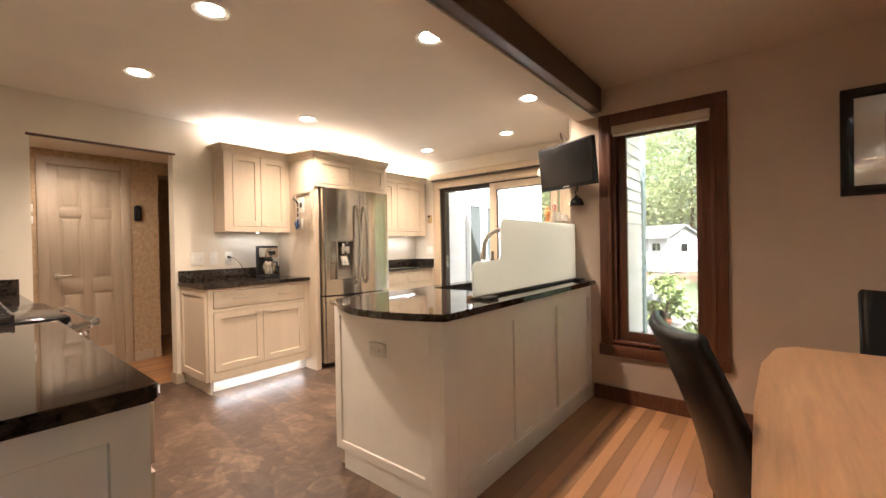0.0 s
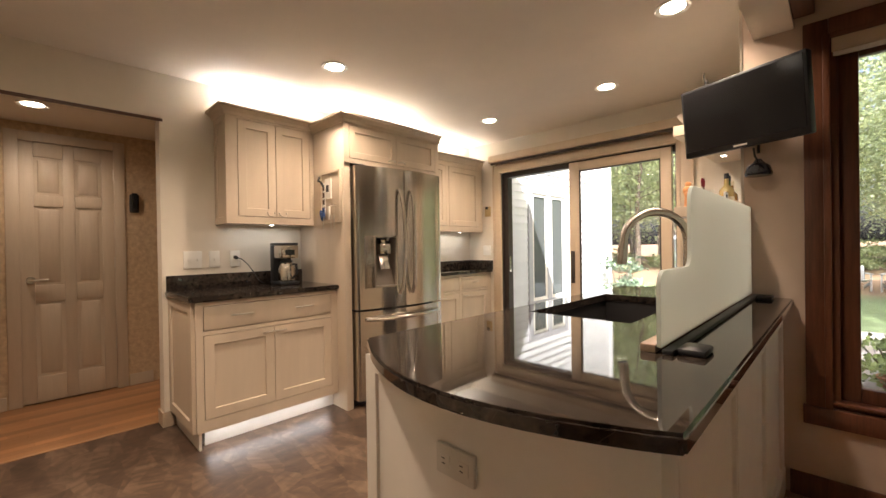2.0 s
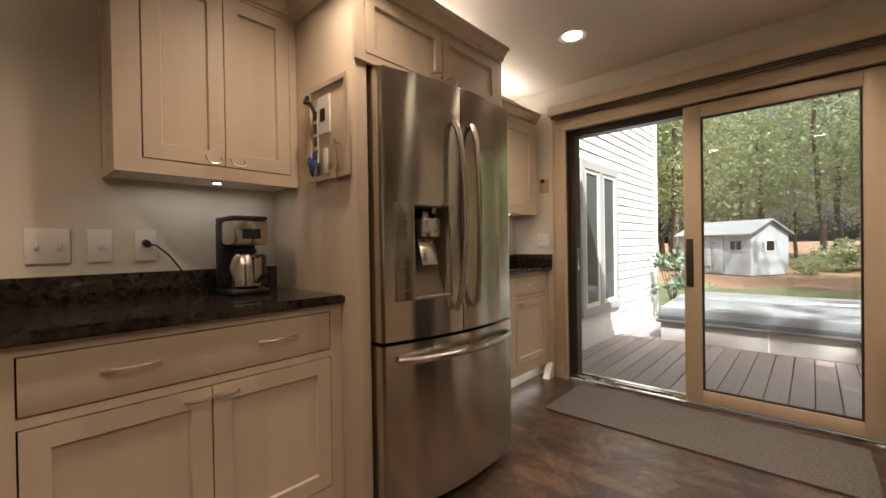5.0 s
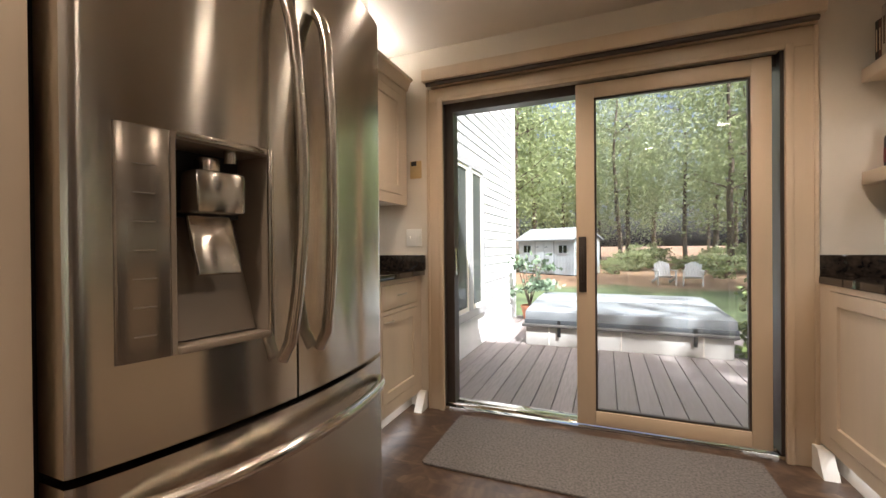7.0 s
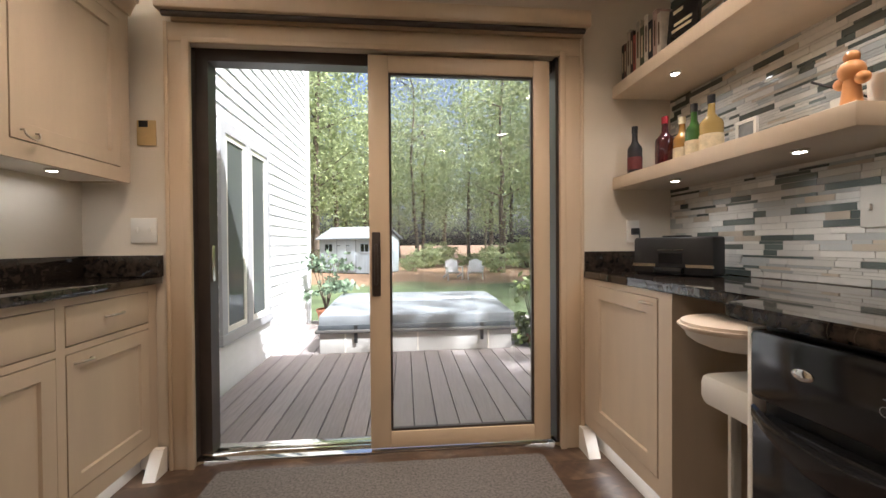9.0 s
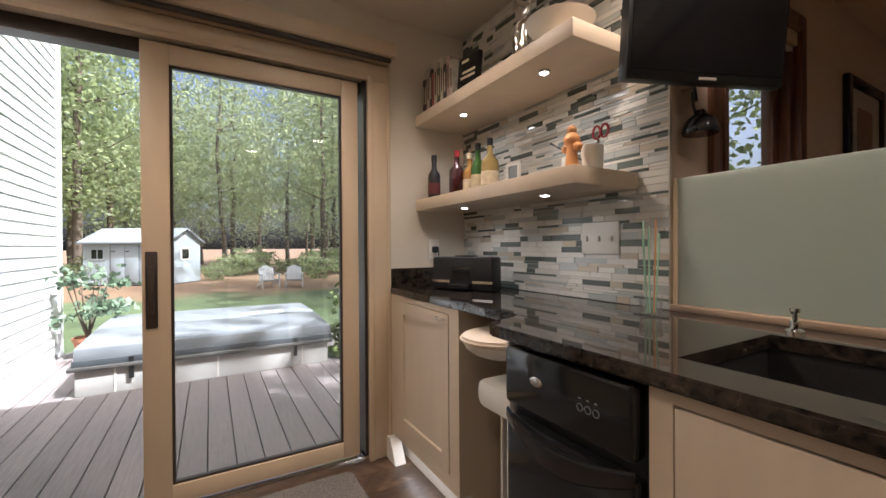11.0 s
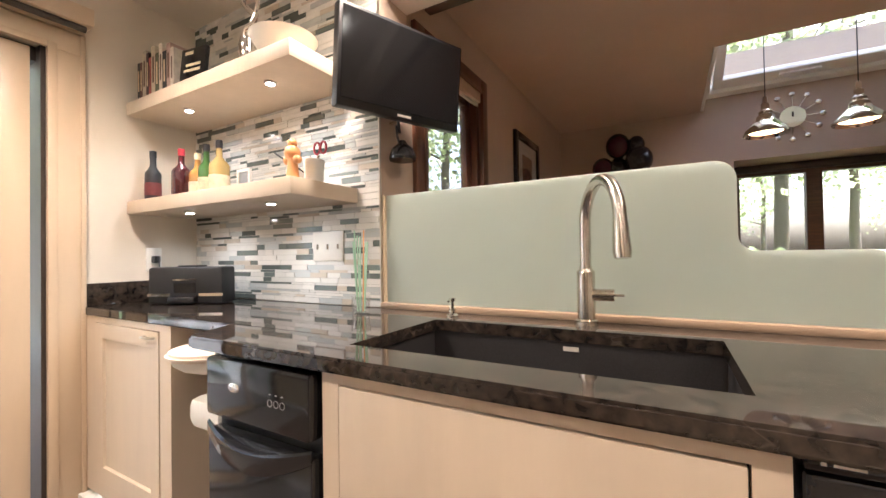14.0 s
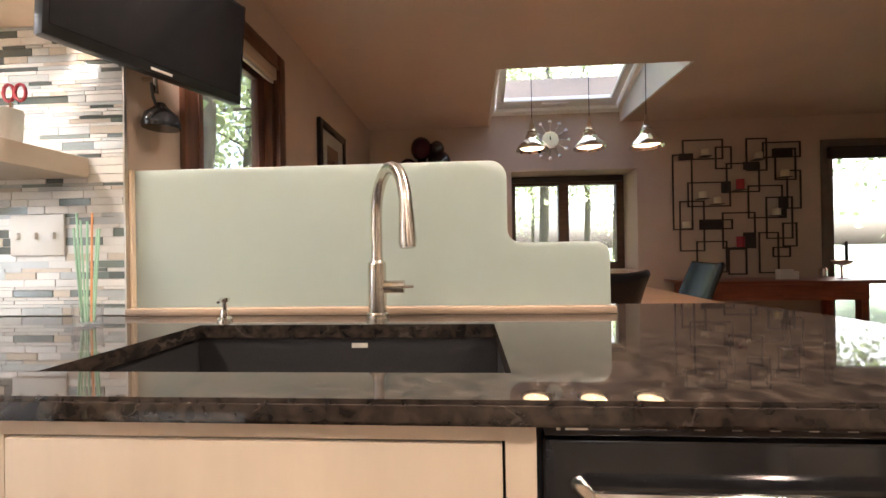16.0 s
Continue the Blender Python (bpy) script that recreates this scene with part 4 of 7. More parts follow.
part("rail", bx(-0.200, -0.164, 3.01, 4.446, 0.915, 0.936, 0.003), mat("brown_strip_wood", (0.30, 0.21, 0.14), 0.45, noise_scale=8, amount=0.15, stretch=(6, 0.6, 6)), G, "narrow brown wooden strip")
part("dark_channel", bx(-0.150, -0.125, 3.01, 4.446, 0.915, 0.927, 0.003), MATTE, G, "black rubber channel")
part("edge_trim", bx(-0.178, -0.164, 4.438, 4.446, 0.937, 1.357), TRIM, G)
for y in (3.08, 4.36):
    part("foot", bx(-0.124, -0.062, y - 0.05, y + 0.04, 0.915, 0.932, 0.007), MATTE, G, "black rubber clamp")

G.location.x += 0.015

# narrow cabinet beside the sliding door
c = thing("base_cabinet", (-0.48, 5.35, 0), "narrow beige base cabinet with one door", "cabinet")
F = -0.645
part("body", bxs((F - 0.0, TX - 0.002, 5.01, 5.03, 0.13, 0.88), (F + 0.055, TX - 0.002, 5.01, 5.03, 0.0, 0.13), (F + 0.004, TX - 0.002, 5.03, 5.716, 0.13, 0.88)), CAB, c)
part("face_frame", bxs((F - 0.015, F + 0.0, 5.01, 5.085, 0.13, 0.88), (F - 0.015, F + 0.004, 5.60, 5.716, 0.13, 0.88), (F - 0.015, F + 0.004, 5.085, 5.60, 0.855, 0.88), (F - 0.015, F + 0.004, 5.085, 5.60, 0.13, 0.19)), CAB, c)
d = shaker(c, F, -1, 5.089, 5.596, 0.194, 0.851, rail=0.06)
bar_pull(d, F - 0.018, -1, 5.14, 0.83, 0.07)
part("toe_kick", bx(F + 0.05, F + 0.065, 5.03, 5.716, 0, 0.13), PALE, c)

# floating shelves
for nm, z0, z1 in (("upper", 1.80, 1.860), ("lower", 1.333, 1.393)):
    c = thing("floating_shelf", (-0.4, 5.1, z0), "thick beige floating shelf on the mosaic wall", "shelf", "floating shelves")
    part("board", bx(-0.51, TX - 0.012, 4.56, 5.69, z0, z1, 0.003), CAB, c)
    for px, py in PUCKS:
        puck(c, px, py, z0 - 0.009)

# television on its arm
TVM = pose(-0.168, 4.322, 1.812, 6, 0, -21.4)
c = thing("television", (-0.157, 4.40, 1.63), "small black flat television on a swivel wall arm", "television")
def tv_part(name, bm, material, smooth=35):
    bmesh.ops.transform(bm, matrix=TVM, verts=bm.verts)
    return part(name, bm, material, c, smooth=smooth)
tv_part("casing", bx(-0.275, 0.275, -0.0, 0.045, -0.175, 0.175, 0.006), MATTE)
tv_part("screen", bx(-0.262, 0.262, -0.003, 0.002, -0.145, 0.162), BLACK)
tv_part("badge", bx(-0.03, 0.03, -0.0035, 0.0, -0.166, -0.158), OUTLET)
part("arm", bxs((-0.16, -0.12, 4.345, 4.449, 1.77, 1.85)), MATTE, c)
part("wall_plate", bx(-0.158, -0.06, 4.438, 4.4495, 1.72, 1.90, 0.003), MATTE, c)

# ---- openings and fixed trim ----
def yz_frame(y0, y1, z0, z1, w, x0, x1, b=0.0):
    return bxs((x0, x1, y0, y0 + w, z0, z1, b), (x0, x1, y1 - w, y1, z0, z1, b), (x0, x1, y0 + w, y1 - w, z0, z0 + w, b), (x0, x1, y0 + w, y1 - w, z1 - w, z1, b))


def xz_frame(x0, x1, z0, z1, w, y0, y1, b=0.0):
    return bxs((x0, x0 + w, y0, y1, z0, z1, b), (x1 - w, x1, y0, y1, z0, z1, b), (x0 + w, x1 - w, y0, y1, z0, z0 + w, b), (x0 + w, x1 - w, y0, y1, z1 - w, z1, b))


def pane(name, bm, parent):
    ob = part(name, bm, GLASS, parent, "clear glass pane", smooth=None)
    ob.visible_shadow = False
    return ob


# sliding door in the north wall
sd = thing("door_1", (-1.68, 5.78, 0), "sliding glass door with beige frame, its outer half open", "sliding door", kind="structure")
part("casing", bxs((-2.69, -2.58, 5.698, 5.72, 0.0, 2.015, 0.003), (-0.785, -0.66, 5.698, 5.72, 0.0, 2.015, 0.003), (-2.69, -0.66, 5.698, 5.72, 2.015, 2.105, 0.003)), TRIM, sd)
part("casing_bead", bxs((-2.61, -2.578, 5.688, 5.698, 0.0, 2.035, 0.003), (-0.787, -0.755, 5.688, 5.698, 0.0, 2.035, 0.003), (-2.578, -0.787, 5.688, 5.698, 2.010, 2.035, 0.003), (-2.69, -2.672, 5.690, 5.698, 0.0, 2.105, 0.003), (-0.678, -0.66, 5.690, 5.698, 0.0, 2.105, 0.003)), TRIM, sd)
part("jamb", bxs((-2.61, -2.53, 5.77, 5.855, 0.03, 1.96), (-0.80, -0.75, 5.72, 5.855, 0.03, 2.02), (-2.61, -0.80, 5.77, 5.855, 1.96, 2.02), (-2.61, -2.585, 5.722, 5.77, 0.03, 2.0)), BRONZE, sd, "dark bronze track and jamb")
part("threshold", bxs((-2.61, -0.75, 5.722, 5.90, -0.03, 0.022, 0.003), (-2.58, -0.80, 5.775, 5.785, 0.022, 0.034), (-2.58, -0.80, 5.82, 5.83, 0.022, 0.034)), CHROME, sd, "worn aluminium sill track")
leaf = part("sliding_panel", bxs((-1.755, -1.655, 5.725, 5.768, 0.036, 2.0, 0.003), (-0.915, -0.83, 5.725, 5.768, 0.036, 2.0, 0.003), (-1.655, -0.915, 5.725, 5.768, 0.036, 0.118, 0.003), (-1.655, -0.915, 5.725, 5.768, 1.915, 2.0, 0.003)), TRIM, sd, "beige sliding panel")
part("gasket", xz_frame(-1.656, -0.914, 0.117, 1.916, 0.012, 5.735, 5.758), BRONZE, leaf)
pane("pane", bx(-1.65, -0.92, 5.744, 5.749, 0.122, 1.912), leaf)
part("handle", bxs((-1.742, -1.700, 5.718, 5.7255, 0.80, 1.12, 0.004), (-1.730, -1.712, 5.702, 5.718, 0.86, 1.06, 0.005)), BRONZE, leaf, "dark pull handle")
part("jamb_strike", bxs((-2.532, -2.525, 5.785, 5.815, 0.88, 1.06, 0.002)), STEEL, sd)
bl = thing("roller_blind", (-1.65, 5.66, 2.12), "beige roller blind cassette above the sliding door", "blind")
part("cassette", bxs((-2.69, -0.655, 5.615, 5.70, 2.128, 2.205, 0.006), (-2.66, -0.66, 5.70, 5.719, 2.112, 2.20)), TRIM, bl)
part("rolled_fabric", cy((-2.67, 5.650, 2.118), (-0.675, 5.650, 2.118), 0.014, 0.014, 14), BRONZE, bl)

# baseboards and corner blocks
struct("baseboard_dining", bxs((0.0, EX, DN - 0.016, DN, 0, 0.11, 0.004), (EX - 0.016, EX, 1.5, DN - 0.016, 0, 0.11, 0.004), (EX - 0.016, EX, -0.05, 1.5, 0, 0.11, 0.004)), REDWOOD, "dark reddish wood baseboard", "baseboard")
struct("baseboard_kitchen", bxs((KW, KW + 0.014, 1.0, 1.65, 0, 0.10, 0.003), (KW, KW + 0.014, 2.55, 2.60, 0, 0.10, 0.003), (-3.19, KW + 0.014, 2.536, 2.55, 0, 0.10, 0.003), (-3.19, KW + 0.014, 1.65, 1.664, 0, 0.10, 0.003), (-4.31, -4.295, 0.5, 1.79, 0, 0.10, 0.003), (-4.31, -4.295, 2.53, 2.70, 0, 0.10, 0.003)), DOORP, "beige painted baseboard", "baseboard")
struct("opening_trim", bxs((KW - 0.003, KW + 0.004, 1.63, 2.57, 2.055, 2.075)), DARKWOOD, "thin dark edge over the hall opening", "trim")
for i, bb in enumerate(((-2.755, -2.70, 5.60, 5.698, 0.0, 0.115), (-0.69, -0.63, 5.58, 5.698, 0.0, 0.115))):
    bm = bx(*bb)
    for v in bm.verts:
        if v.co.z > 0.05 and v.co.y < 5.65:
            v.co.y += 0.07
    solo("corner_block", bm, WHITE, "white sloping end block of the toe kick strip", "trim block", "toe kick end blocks")

# dining room window
w = thing("window_1", (0.455, 4.5, 0.35), "tall casement window in reddish wood casing", "window", kind="structure")
part("casing", bxs((0.06, 0.145, DN - 0.024, DN, 0.36, 2.17, 0.005), (0.785, 0.87, DN - 0.024, DN, 0.36, 2.17, 0.005), (0.145, 0.785, DN - 0.024, DN, 2.085, 2.17, 0.005), (0.05, 0.88, DN - 0.034, DN, 0.35, 0.435, 0.005)), REDWOOD, w)
part("casing_bead", bxs((0.125, 0.15, DN - 0.032, DN - 0.024, 0.43, 2.1, 0.003), (0.78, 0.805, DN - 0.032, DN - 0.024, 0.43, 2.1, 0.003), (0.15, 0.78, DN - 0.032, DN - 0.024, 2.075, 2.1, 0.003)), REDWOOD, w)
part("frame", xz_frame(0.14, 0.79, 0.43, 2.09, 0.035, DN, 4.56), REDWOOD, w)
sash = part("sash", xz_frame(0.175, 0.755, 0.465, 2.055, 0.065, DN + 0.04, DN + 0.08, 0.004), REDWOOD, w)
pane("pane", bx(0.235, 0.695, DN + 0.058, DN + 0.063, 0.525, 1.995), sash)
part("sill", bx(0.14, 0.79, DN - 0.03, DN + 0.04, 0.455, 0.468, 0.003), REDWOOD, w)
part("crank", bxs((0.42, 0.52, DN + 0.005, DN + 0.035, 0.468, 0.482, 0.004), (0.44, 0.50, DN - 0.01, DN + 0.01, 0.478, 0.490, 0.003)), BRONZE, w)
part("latch", bx(0.752, 0.768, DN + 0.025, DN + 0.045, 0.78, 0.90, 0.003), BRONZE, w)
bl = thing("roller_blind", (0.46, DN - 0.02, 2.03), "rolled beige blind at the top of the dining window", "blind")
part("cassette", bx(0.155, 0.775, DN - 0.022, DN + 0.035, 2.02, 2.085, 0.006), TRIM, bl)
part("hem_bar", bx(0.16, 0.77, DN - 0.005, DN + 0.01, 2.002, 2.02, 0.002), WHITE, bl)

# recessed window in the east wall
w = thing("window_2", (3.3, 2.32, 0.86), "two-pane window with dark wood frame in a deep recess", "window", kind="structure")
part("frame", bxs((3.26, 3.34, 1.69, 1.77, 0.86, 1.90), (3.26, 3.34, 2.88, 2.96, 0.86, 1.90), (3.26, 3.34, 1.77, 2.88, 0.86, 0.94), (3.26, 3.34, 1.77, 2.88, 1.80, 1.90), (3.26, 3.34, 2.29, 2.40, 0.94, 1.80)), DARKWOOD, w)
pane("pane", bx(3.295, 3.30, 1.77, 2.29, 0.94, 1.80), w)
pane("pane", bx(3.295, 3.30, 2.40, 2.88, 0.94, 1.80), w)
part("shade", bx(3.22, 3.255, 1.71, 2.94, 1.83, 1.895, 0.005), BRONZE, w)

# glass door in the east wall
GREYWOOD = mat("grey_brown_paint", (0.17, 0.13, 0.10), 0.45, noise_scale=8, amount=0.12)
w = thing("door_2", (2.96, -1.0, 0), "closed sliding glass door with a dark frame", "sliding door", kind="structure")
part("casing", bxs((EX - 0.02, EX, -0.15, -0.08, 0, 2.13, 0.004), (EX - 0.02, EX, -2.0, -0.15, 2.05, 2.13, 0.004)), GREYWOOD, w)
part("frame", bxs((EX, 3.0, -0.20, -0.14, 0, 2.06), (EX, 3.0, -1.95, -1.88, 0, 2.06), (EX, 3.0, -1.88, -0.20, 1.98, 2.06), (EX, 3.0, -1.88, -0.20, -0.01, 0.08), (EX + 0.02, 2.98, -1.08, -1.0, 0.08, 1.98)), GREYWOOD, w)
pane("pane", bx(2.955, 2.96, -1.0, -0.20, 0.08, 1.98), w)
pane("pane", bx(2.955, 2.96, -1.88, -1.08, 0.08, 1.98), w)
part("handle", bxs((EX - 0.035, EX - 0.025, -0.30, -0.27, 0.90, 1.12, 0.004), (EX - 0.025, EX + 0.01, -0.295, -0.275, 0.92, 0.94), (EX - 0.025, EX + 0.01, -0.295, -0.275, 1.08, 1.10)), BRONZE, w)
part("shade", bx(EX - 0.07, EX - 0.021, -1.97, -0.12, 1.93, 2.05, 0.01), BRONZE, w)

# skylight: a shaft through the ceiling up to a sloping roof window
SL = 0.42
def roof_z(x):
    return 2.52 + SL * (EX - x)
bm = bmesh.new()
for y0, y1 in ((3.175, 3.197), (1.833, 1.855)):
    vs = [bm.verts.new(p) for p in ((1.573, y0, CE - 0.002), (EX - 0.003, y0, CE - 0.002), (EX - 0.003, y0, roof_z(EX)), (1.573, y0, roof_z(1.57)), (1.573, y1, CE - 0.002), (EX - 0.003, y1, CE - 0.002), (EX - 0.003, y1, roof_z(EX)), (1.573, y1, roof_z(1.57)))]
    for f in ((0, 1, 2, 3), (4, 5, 6, 7), (0, 1, 5, 4), (2, 3, 7, 6), (0, 3, 7, 4), (1, 2, 6, 5)):
        bm.faces.new([vs[i] for i in f])
box(bm, 1.53, 1.57, 1.79, 3.24, CE + 0.1, roof_z(1.57))
struct("skylight_shaft", bm, PALE, "white painted shaft below the roof window", "shaft")
w = thing("window_3", (2.2, 2.5, 2.6), "white framed roof window over the dining table", "skylight", kind="structure")
def tilted(bm):
    bmesh.ops.transform(bm, matrix=Matrix.Translation((EX, 0, roof_z(EX))) @ Matrix.Rotation(math.atan(SL), 4, 'Y'), verts=bm.verts)
    return bm
LL = 1.33 / math.cos(math.atan(SL))
part("frame", tilted(bxs((-0.06, 0.0, 1.83, 3.20, -0.05, 0.05, 0.004), (-LL, -LL + 0.06, 1.83, 3.20, -0.05, 0.05, 0.004), (-LL + 0.06, -0.06, 1.83, 1.90, -0.05, 0.05, 0.004), (-LL + 0.06, -0.06, 3.13, 3.20, -0.05, 0.05, 0.004))), WHITE, w)
part("sash", tilted(bxs((-0.17, -0.07, 1.92, 3.11, -0.02, 0.03, 0.004), (-LL + 0.07, -LL + 0.14, 1.92, 3.11, -0.02, 0.03, 0.004), (-LL + 0.14, -0.17, 1.92, 1.99, -0.02, 0.03, 0.004), (-LL + 0.14, -0.17, 3.04, 3.11, -0.02, 0.03, 0.004))), WHITE, w)
part("handle", tilted(bxs((-0.14, -0.11, 2.40, 2.66, -0.04, -0.02, 0.006))), WHITE, w)
pane("pane", tilted(bx(-LL + 0.14, -0.17, 1.99, 3.04, 0.0, 0.006)), w)

# hall: six-panel door, casing, wall controls
w = thing("door_3", (-4.33, 2.16, 0), "closed tan six-panel hall door with a nickel lever", "door", kind="structure")
part("casing", bxs((-4.31, -4.293, 1.80, 1.875, 0, 2.13, 0.004), (-4.31, -4.293, 2.445, 2.52, 0, 2.13, 0.004), (-4.31, -4.293, 1.875, 2.445, 2.055, 2.13, 0.004)), DOORP, w)
slabd = part("slab", bx(-4.36, -4.325, 1.873, 2.447, 0.008, 2.055), DOORP, w)
STI = [(1.873, 1.955), (2.125, 2.195), (2.365, 2.447)]
RAI = [(0.008, 0.21), (0.80, 0.93), (1.55, 1.64), (1.94, 2.055)]
part("stiles_and_rails", bxs(*[(-4.325, -4.313, a, b, 0.008, 2.055, 0.003) for a, b in STI], *[(-4.325, -4.3135, a, b, z0, z1, 0.003) for z0, z1 in RAI for a, b in ((1.955, 2.125), (2.195, 2.365))]), DOORP, w)
for a, b in ((1.955, 2.125), (2.195, 2.365)):
    for z0, z1 in ((0.21, 0.80), (0.93, 1.55), (1.64, 1.94)):
        bm = bx(-4.325, -4.316, a + 0.022, b - 0.022, z0 + 0.022, z1 - 0.022)
        for v in bm.verts:
            if v.co.x > -4.32:
                v.co.y += 0.014 if v.co.y < (a + b) / 2 else -0.014
                v.co.z += 0.014 if v.co.z < (z0 + z1) / 2 else -0.014
        part("raised_panel", bm, DOORP, w)
hd = part("lever", cy((-4.313, 1.93, 0.97), (-4.30, 1.93, 0.97), 0.028, 0.024, 18), NICKEL, w, "brushed nickel lever")
part("lever_bar", tube([(-4.30, 1.93, 0.97), (-4.265, 1.93, 0.97), (-4.262, 1.96, 0.972), (-4.262, 2.03, 0.975)], 0.009, 10), NICKEL, hd)
for z in (0.35, 1.05, 1.80):
    part("hinge", cy((-4.311, 2.447, z), (-4.311, 2.447, z + 0.09), 0.007, 0.007, 8), NICKEL, w)
for z in (1.475, 1.585):
    t = thing("thermostat", (-4.31, 1.71, z), "white rectangular thermostat on the textured hall wall", "thermostat", "hall thermostats")
    part("case", bx(-4.309, -4.285, 1.645, 1.775, z, z + 0.075, 0.005), WHITE, t)
    part("display", bx(-4.2855, -4.2838, 1.69, 1.745, z + 0.03, z + 0.055), MATTE, t)
    part("button", bx(-4.2855, -4.2835, 1.655, 1.68, z + 0.02, z + 0.03), OUTLET, t)
t = thing("wall_phone", (-4.3, 2.585, 1.54), "small black handset on the hall wall", "handset")
part("cradle", bx(-4.309, -4.285, 2.55, 2.62, 1.53, 1.69, 0.008), MATTE, t)
part("handset", bx(-4.285, -4.262, 2.563, 2.607, 1.55, 1.70, 0.008), BLACK, t)

# recessed ceiling lights
can = thing("recessed_light", (0, 0, 0), "round recessed ceiling light, switched on", "ceiling light", "recessed lights")
bm = lathe([(0.055, 0.02), (0.058, 0.0), (0.082, -0.006), (0.086, 0.0), (0.086, 0.002)])
part("trim_ring", bm, WHITE, can)
part("lens", lathe([(0.0, -0.002), (0.056, -0.002), (0.056, 0.004)]), LAMPON, can)
first = True
for x, y, z in [(x, y, CE - 0.001) for x, y in CANS] + [(-3.74, 1.96, 2.199)]:
    if first:
        can.location = (x, y, z)
        first = False
    else:
        copy_thing(can, pose(x, y, z))

# ---- wall plates ----
def plate(at_x, y0, y1, z0, z1, toggles, label, material=None, nx=1):
    """A plate on a wall whose face is x = at_x; nx is the way it looks."""
    t = thing("switch_plate", (at_x, (y0 + y1) / 2, z0), label, "switch")
    xs = sorted((at_x + 0.0015 * nx, at_x + 0.008 * nx))
    part("plate", bx(xs[0], xs[1], y0, y1, z0, z1, 0.002), material or WHITE, t)
    for i in range(toggles):
        y = y0 + (y1 - y0) * (i + 0.5) / toggles
        xs = sorted((at_x + 0.008 * nx, at_x + 0.018 * nx))
        part("toggle", bx(xs[0], xs[1], y - 0.005, y + 0.005, (z0 + z1) / 2 - 0.012, (z0 + z1) / 2 + 0.008, 0.002), material or WHITE, t)
    return t


plate(KW, 2.675, 2.79, 1.06, 1.18, 2, "white double light switch above the worktop")
plate(KW, 2.835, 2.905, 1.06, 1.18, 1, "white dimmer switch above the worktop")
plate(KW, 2.975, 3.045, 1.06, 1.18, 0, "white power outlet with a plug in it")
plate(TX - 0.008, 4.64, 4.815, 1.10, 1.225, 3, "cream triple switch plate on the mosaic wall", material=OUTLET, nx=-1)
def north_plate(x0, x1, z0, z1, n, label, cat, nm, material=None):
    t = thing(nm, ((x0 + x1) / 2, KN, z0), label, cat)
    part("plate", bx(x0, x1, KN - 0.009, KN - 0.0015, z0, z1, 0.002), material or WHITE, t)
    for i in range(n):
        x = x0 + (x1 - x0) * (i + 0.5) / n
        part("toggle", bx(x - 0.005, x + 0.005, KN - 0.018, KN - 0.009, (z0 + z1) / 2 - 0.01, (z0 + z1) / 2 + 0.01, 0.002), WHITE, t)
    return t
north_plate(-2.855, -2.74, 1.075, 1.19, 2, "white double switch beside the sliding door", "switch", "switch_plate")
t = north_plate(-2.822, -2.738, 1.53, 1.648, 0, "brass-toned digital timer on the kitchen wall", "thermostat", "wall_timer", mat("aged_brass_plastic", (0.52, 0.37, 0.17), 0.4, noise_scale=20, amount=0.08))
part("display", bx(-2.812, -2.773, KN - 0.0105, KN - 0.009, 1.615, 1.645), MATTE, t)
north_plate(-0.42, -0.35, 1.06, 1.175, 0, "white power outlet in the counter corner", "outlet", "wall_outlet")
t = thing("wall_outlet", (1.55, DN, 0.40), "white power outlet on the tan dining wall", "outlet")
part("plate", bx(1.51, 1.585, DN - 0.008, DN - 0.001, 0.40, 0.52, 0.002), WHITE, t)
for z in (0.435, 0.485):
    part("socket", bx(1.53, 1.565, DN - 0.0095, DN - 0.008, z - 0.013, z + 0.013), OUTLET, t)
t = thing("floor_vent", (-2.79, 4.72, 0.02), "dark brown register in the toe kick", "vent")
part("grille", bx(-2.822, -2.812, 4.58, 4.86, 0.01, 0.10, 0.002), BRONZE, t)
for i in range(5):
    part("slat", bx(-2.813, -2.808, 4.59, 4.85, 0.02 + 0.015 * i, 0.026 + 0.015 * i), MATTE, t)

# ---- worktop things ----
cm = thing("coffee_maker", (-2.86, 3.27, 0.915), "black and steel coffee maker with a thermal carafe", "coffee maker")
part("base", bx(-2.97, -2.77, 3.195, 3.345, 0.916, 0.94, 0.01), MATTE, cm)
part("tower", bx(-2.97, -2.90, 3.20, 3.34, 0.94, 1.215, 0.01), MATTE, cm)
part("brew_head", bx(-2.90, -2.77, 3.20, 3.34, 1.115, 1.215, 0.012), STEEL, cm)
part("lid", bx(-2.968, -2.775, 3.202, 3.338, 1.215, 1.232, 0.005), MATTE, cm)
part("display", bx(-2.7705, -2.767, 3.235, 3.305, 1.14, 1.18), BLACK, cm)
car = part("carafe", lathe([(0.044, 0), (0.058, 0.01), (0.060, 0.09), (0.050, 0.125), (0.035, 0.145)], (-2.835, 3.27, 0.94)), STEEL, cm, "steel thermal carafe")
part("carafe_lid", lathe([(0.042, 0.143), (0.042, 0.158), (0.02, 0.163)], (-2.835, 3.27, 0.94)), MATTE, car)
part("carafe_handle", tube([(-2.78, 3.29, 1.07), (-2.745, 3.305, 1.07), (-2.74, 3.305, 1.0), (-2.775, 3.29, 0.965)], 0.009, 8), MATTE, car)
cm.location.y += 0.03
cord = thing("power_cord", (-3.04, 3.01, 1.12), "black power cord plugged into the outlet", "cord")
part("plug", cy((KW + 0.008, 3.01, 1.13), (KW + 0.04, 3.01, 1.125), 0.014, 0.012, 12), MATTE, cord)
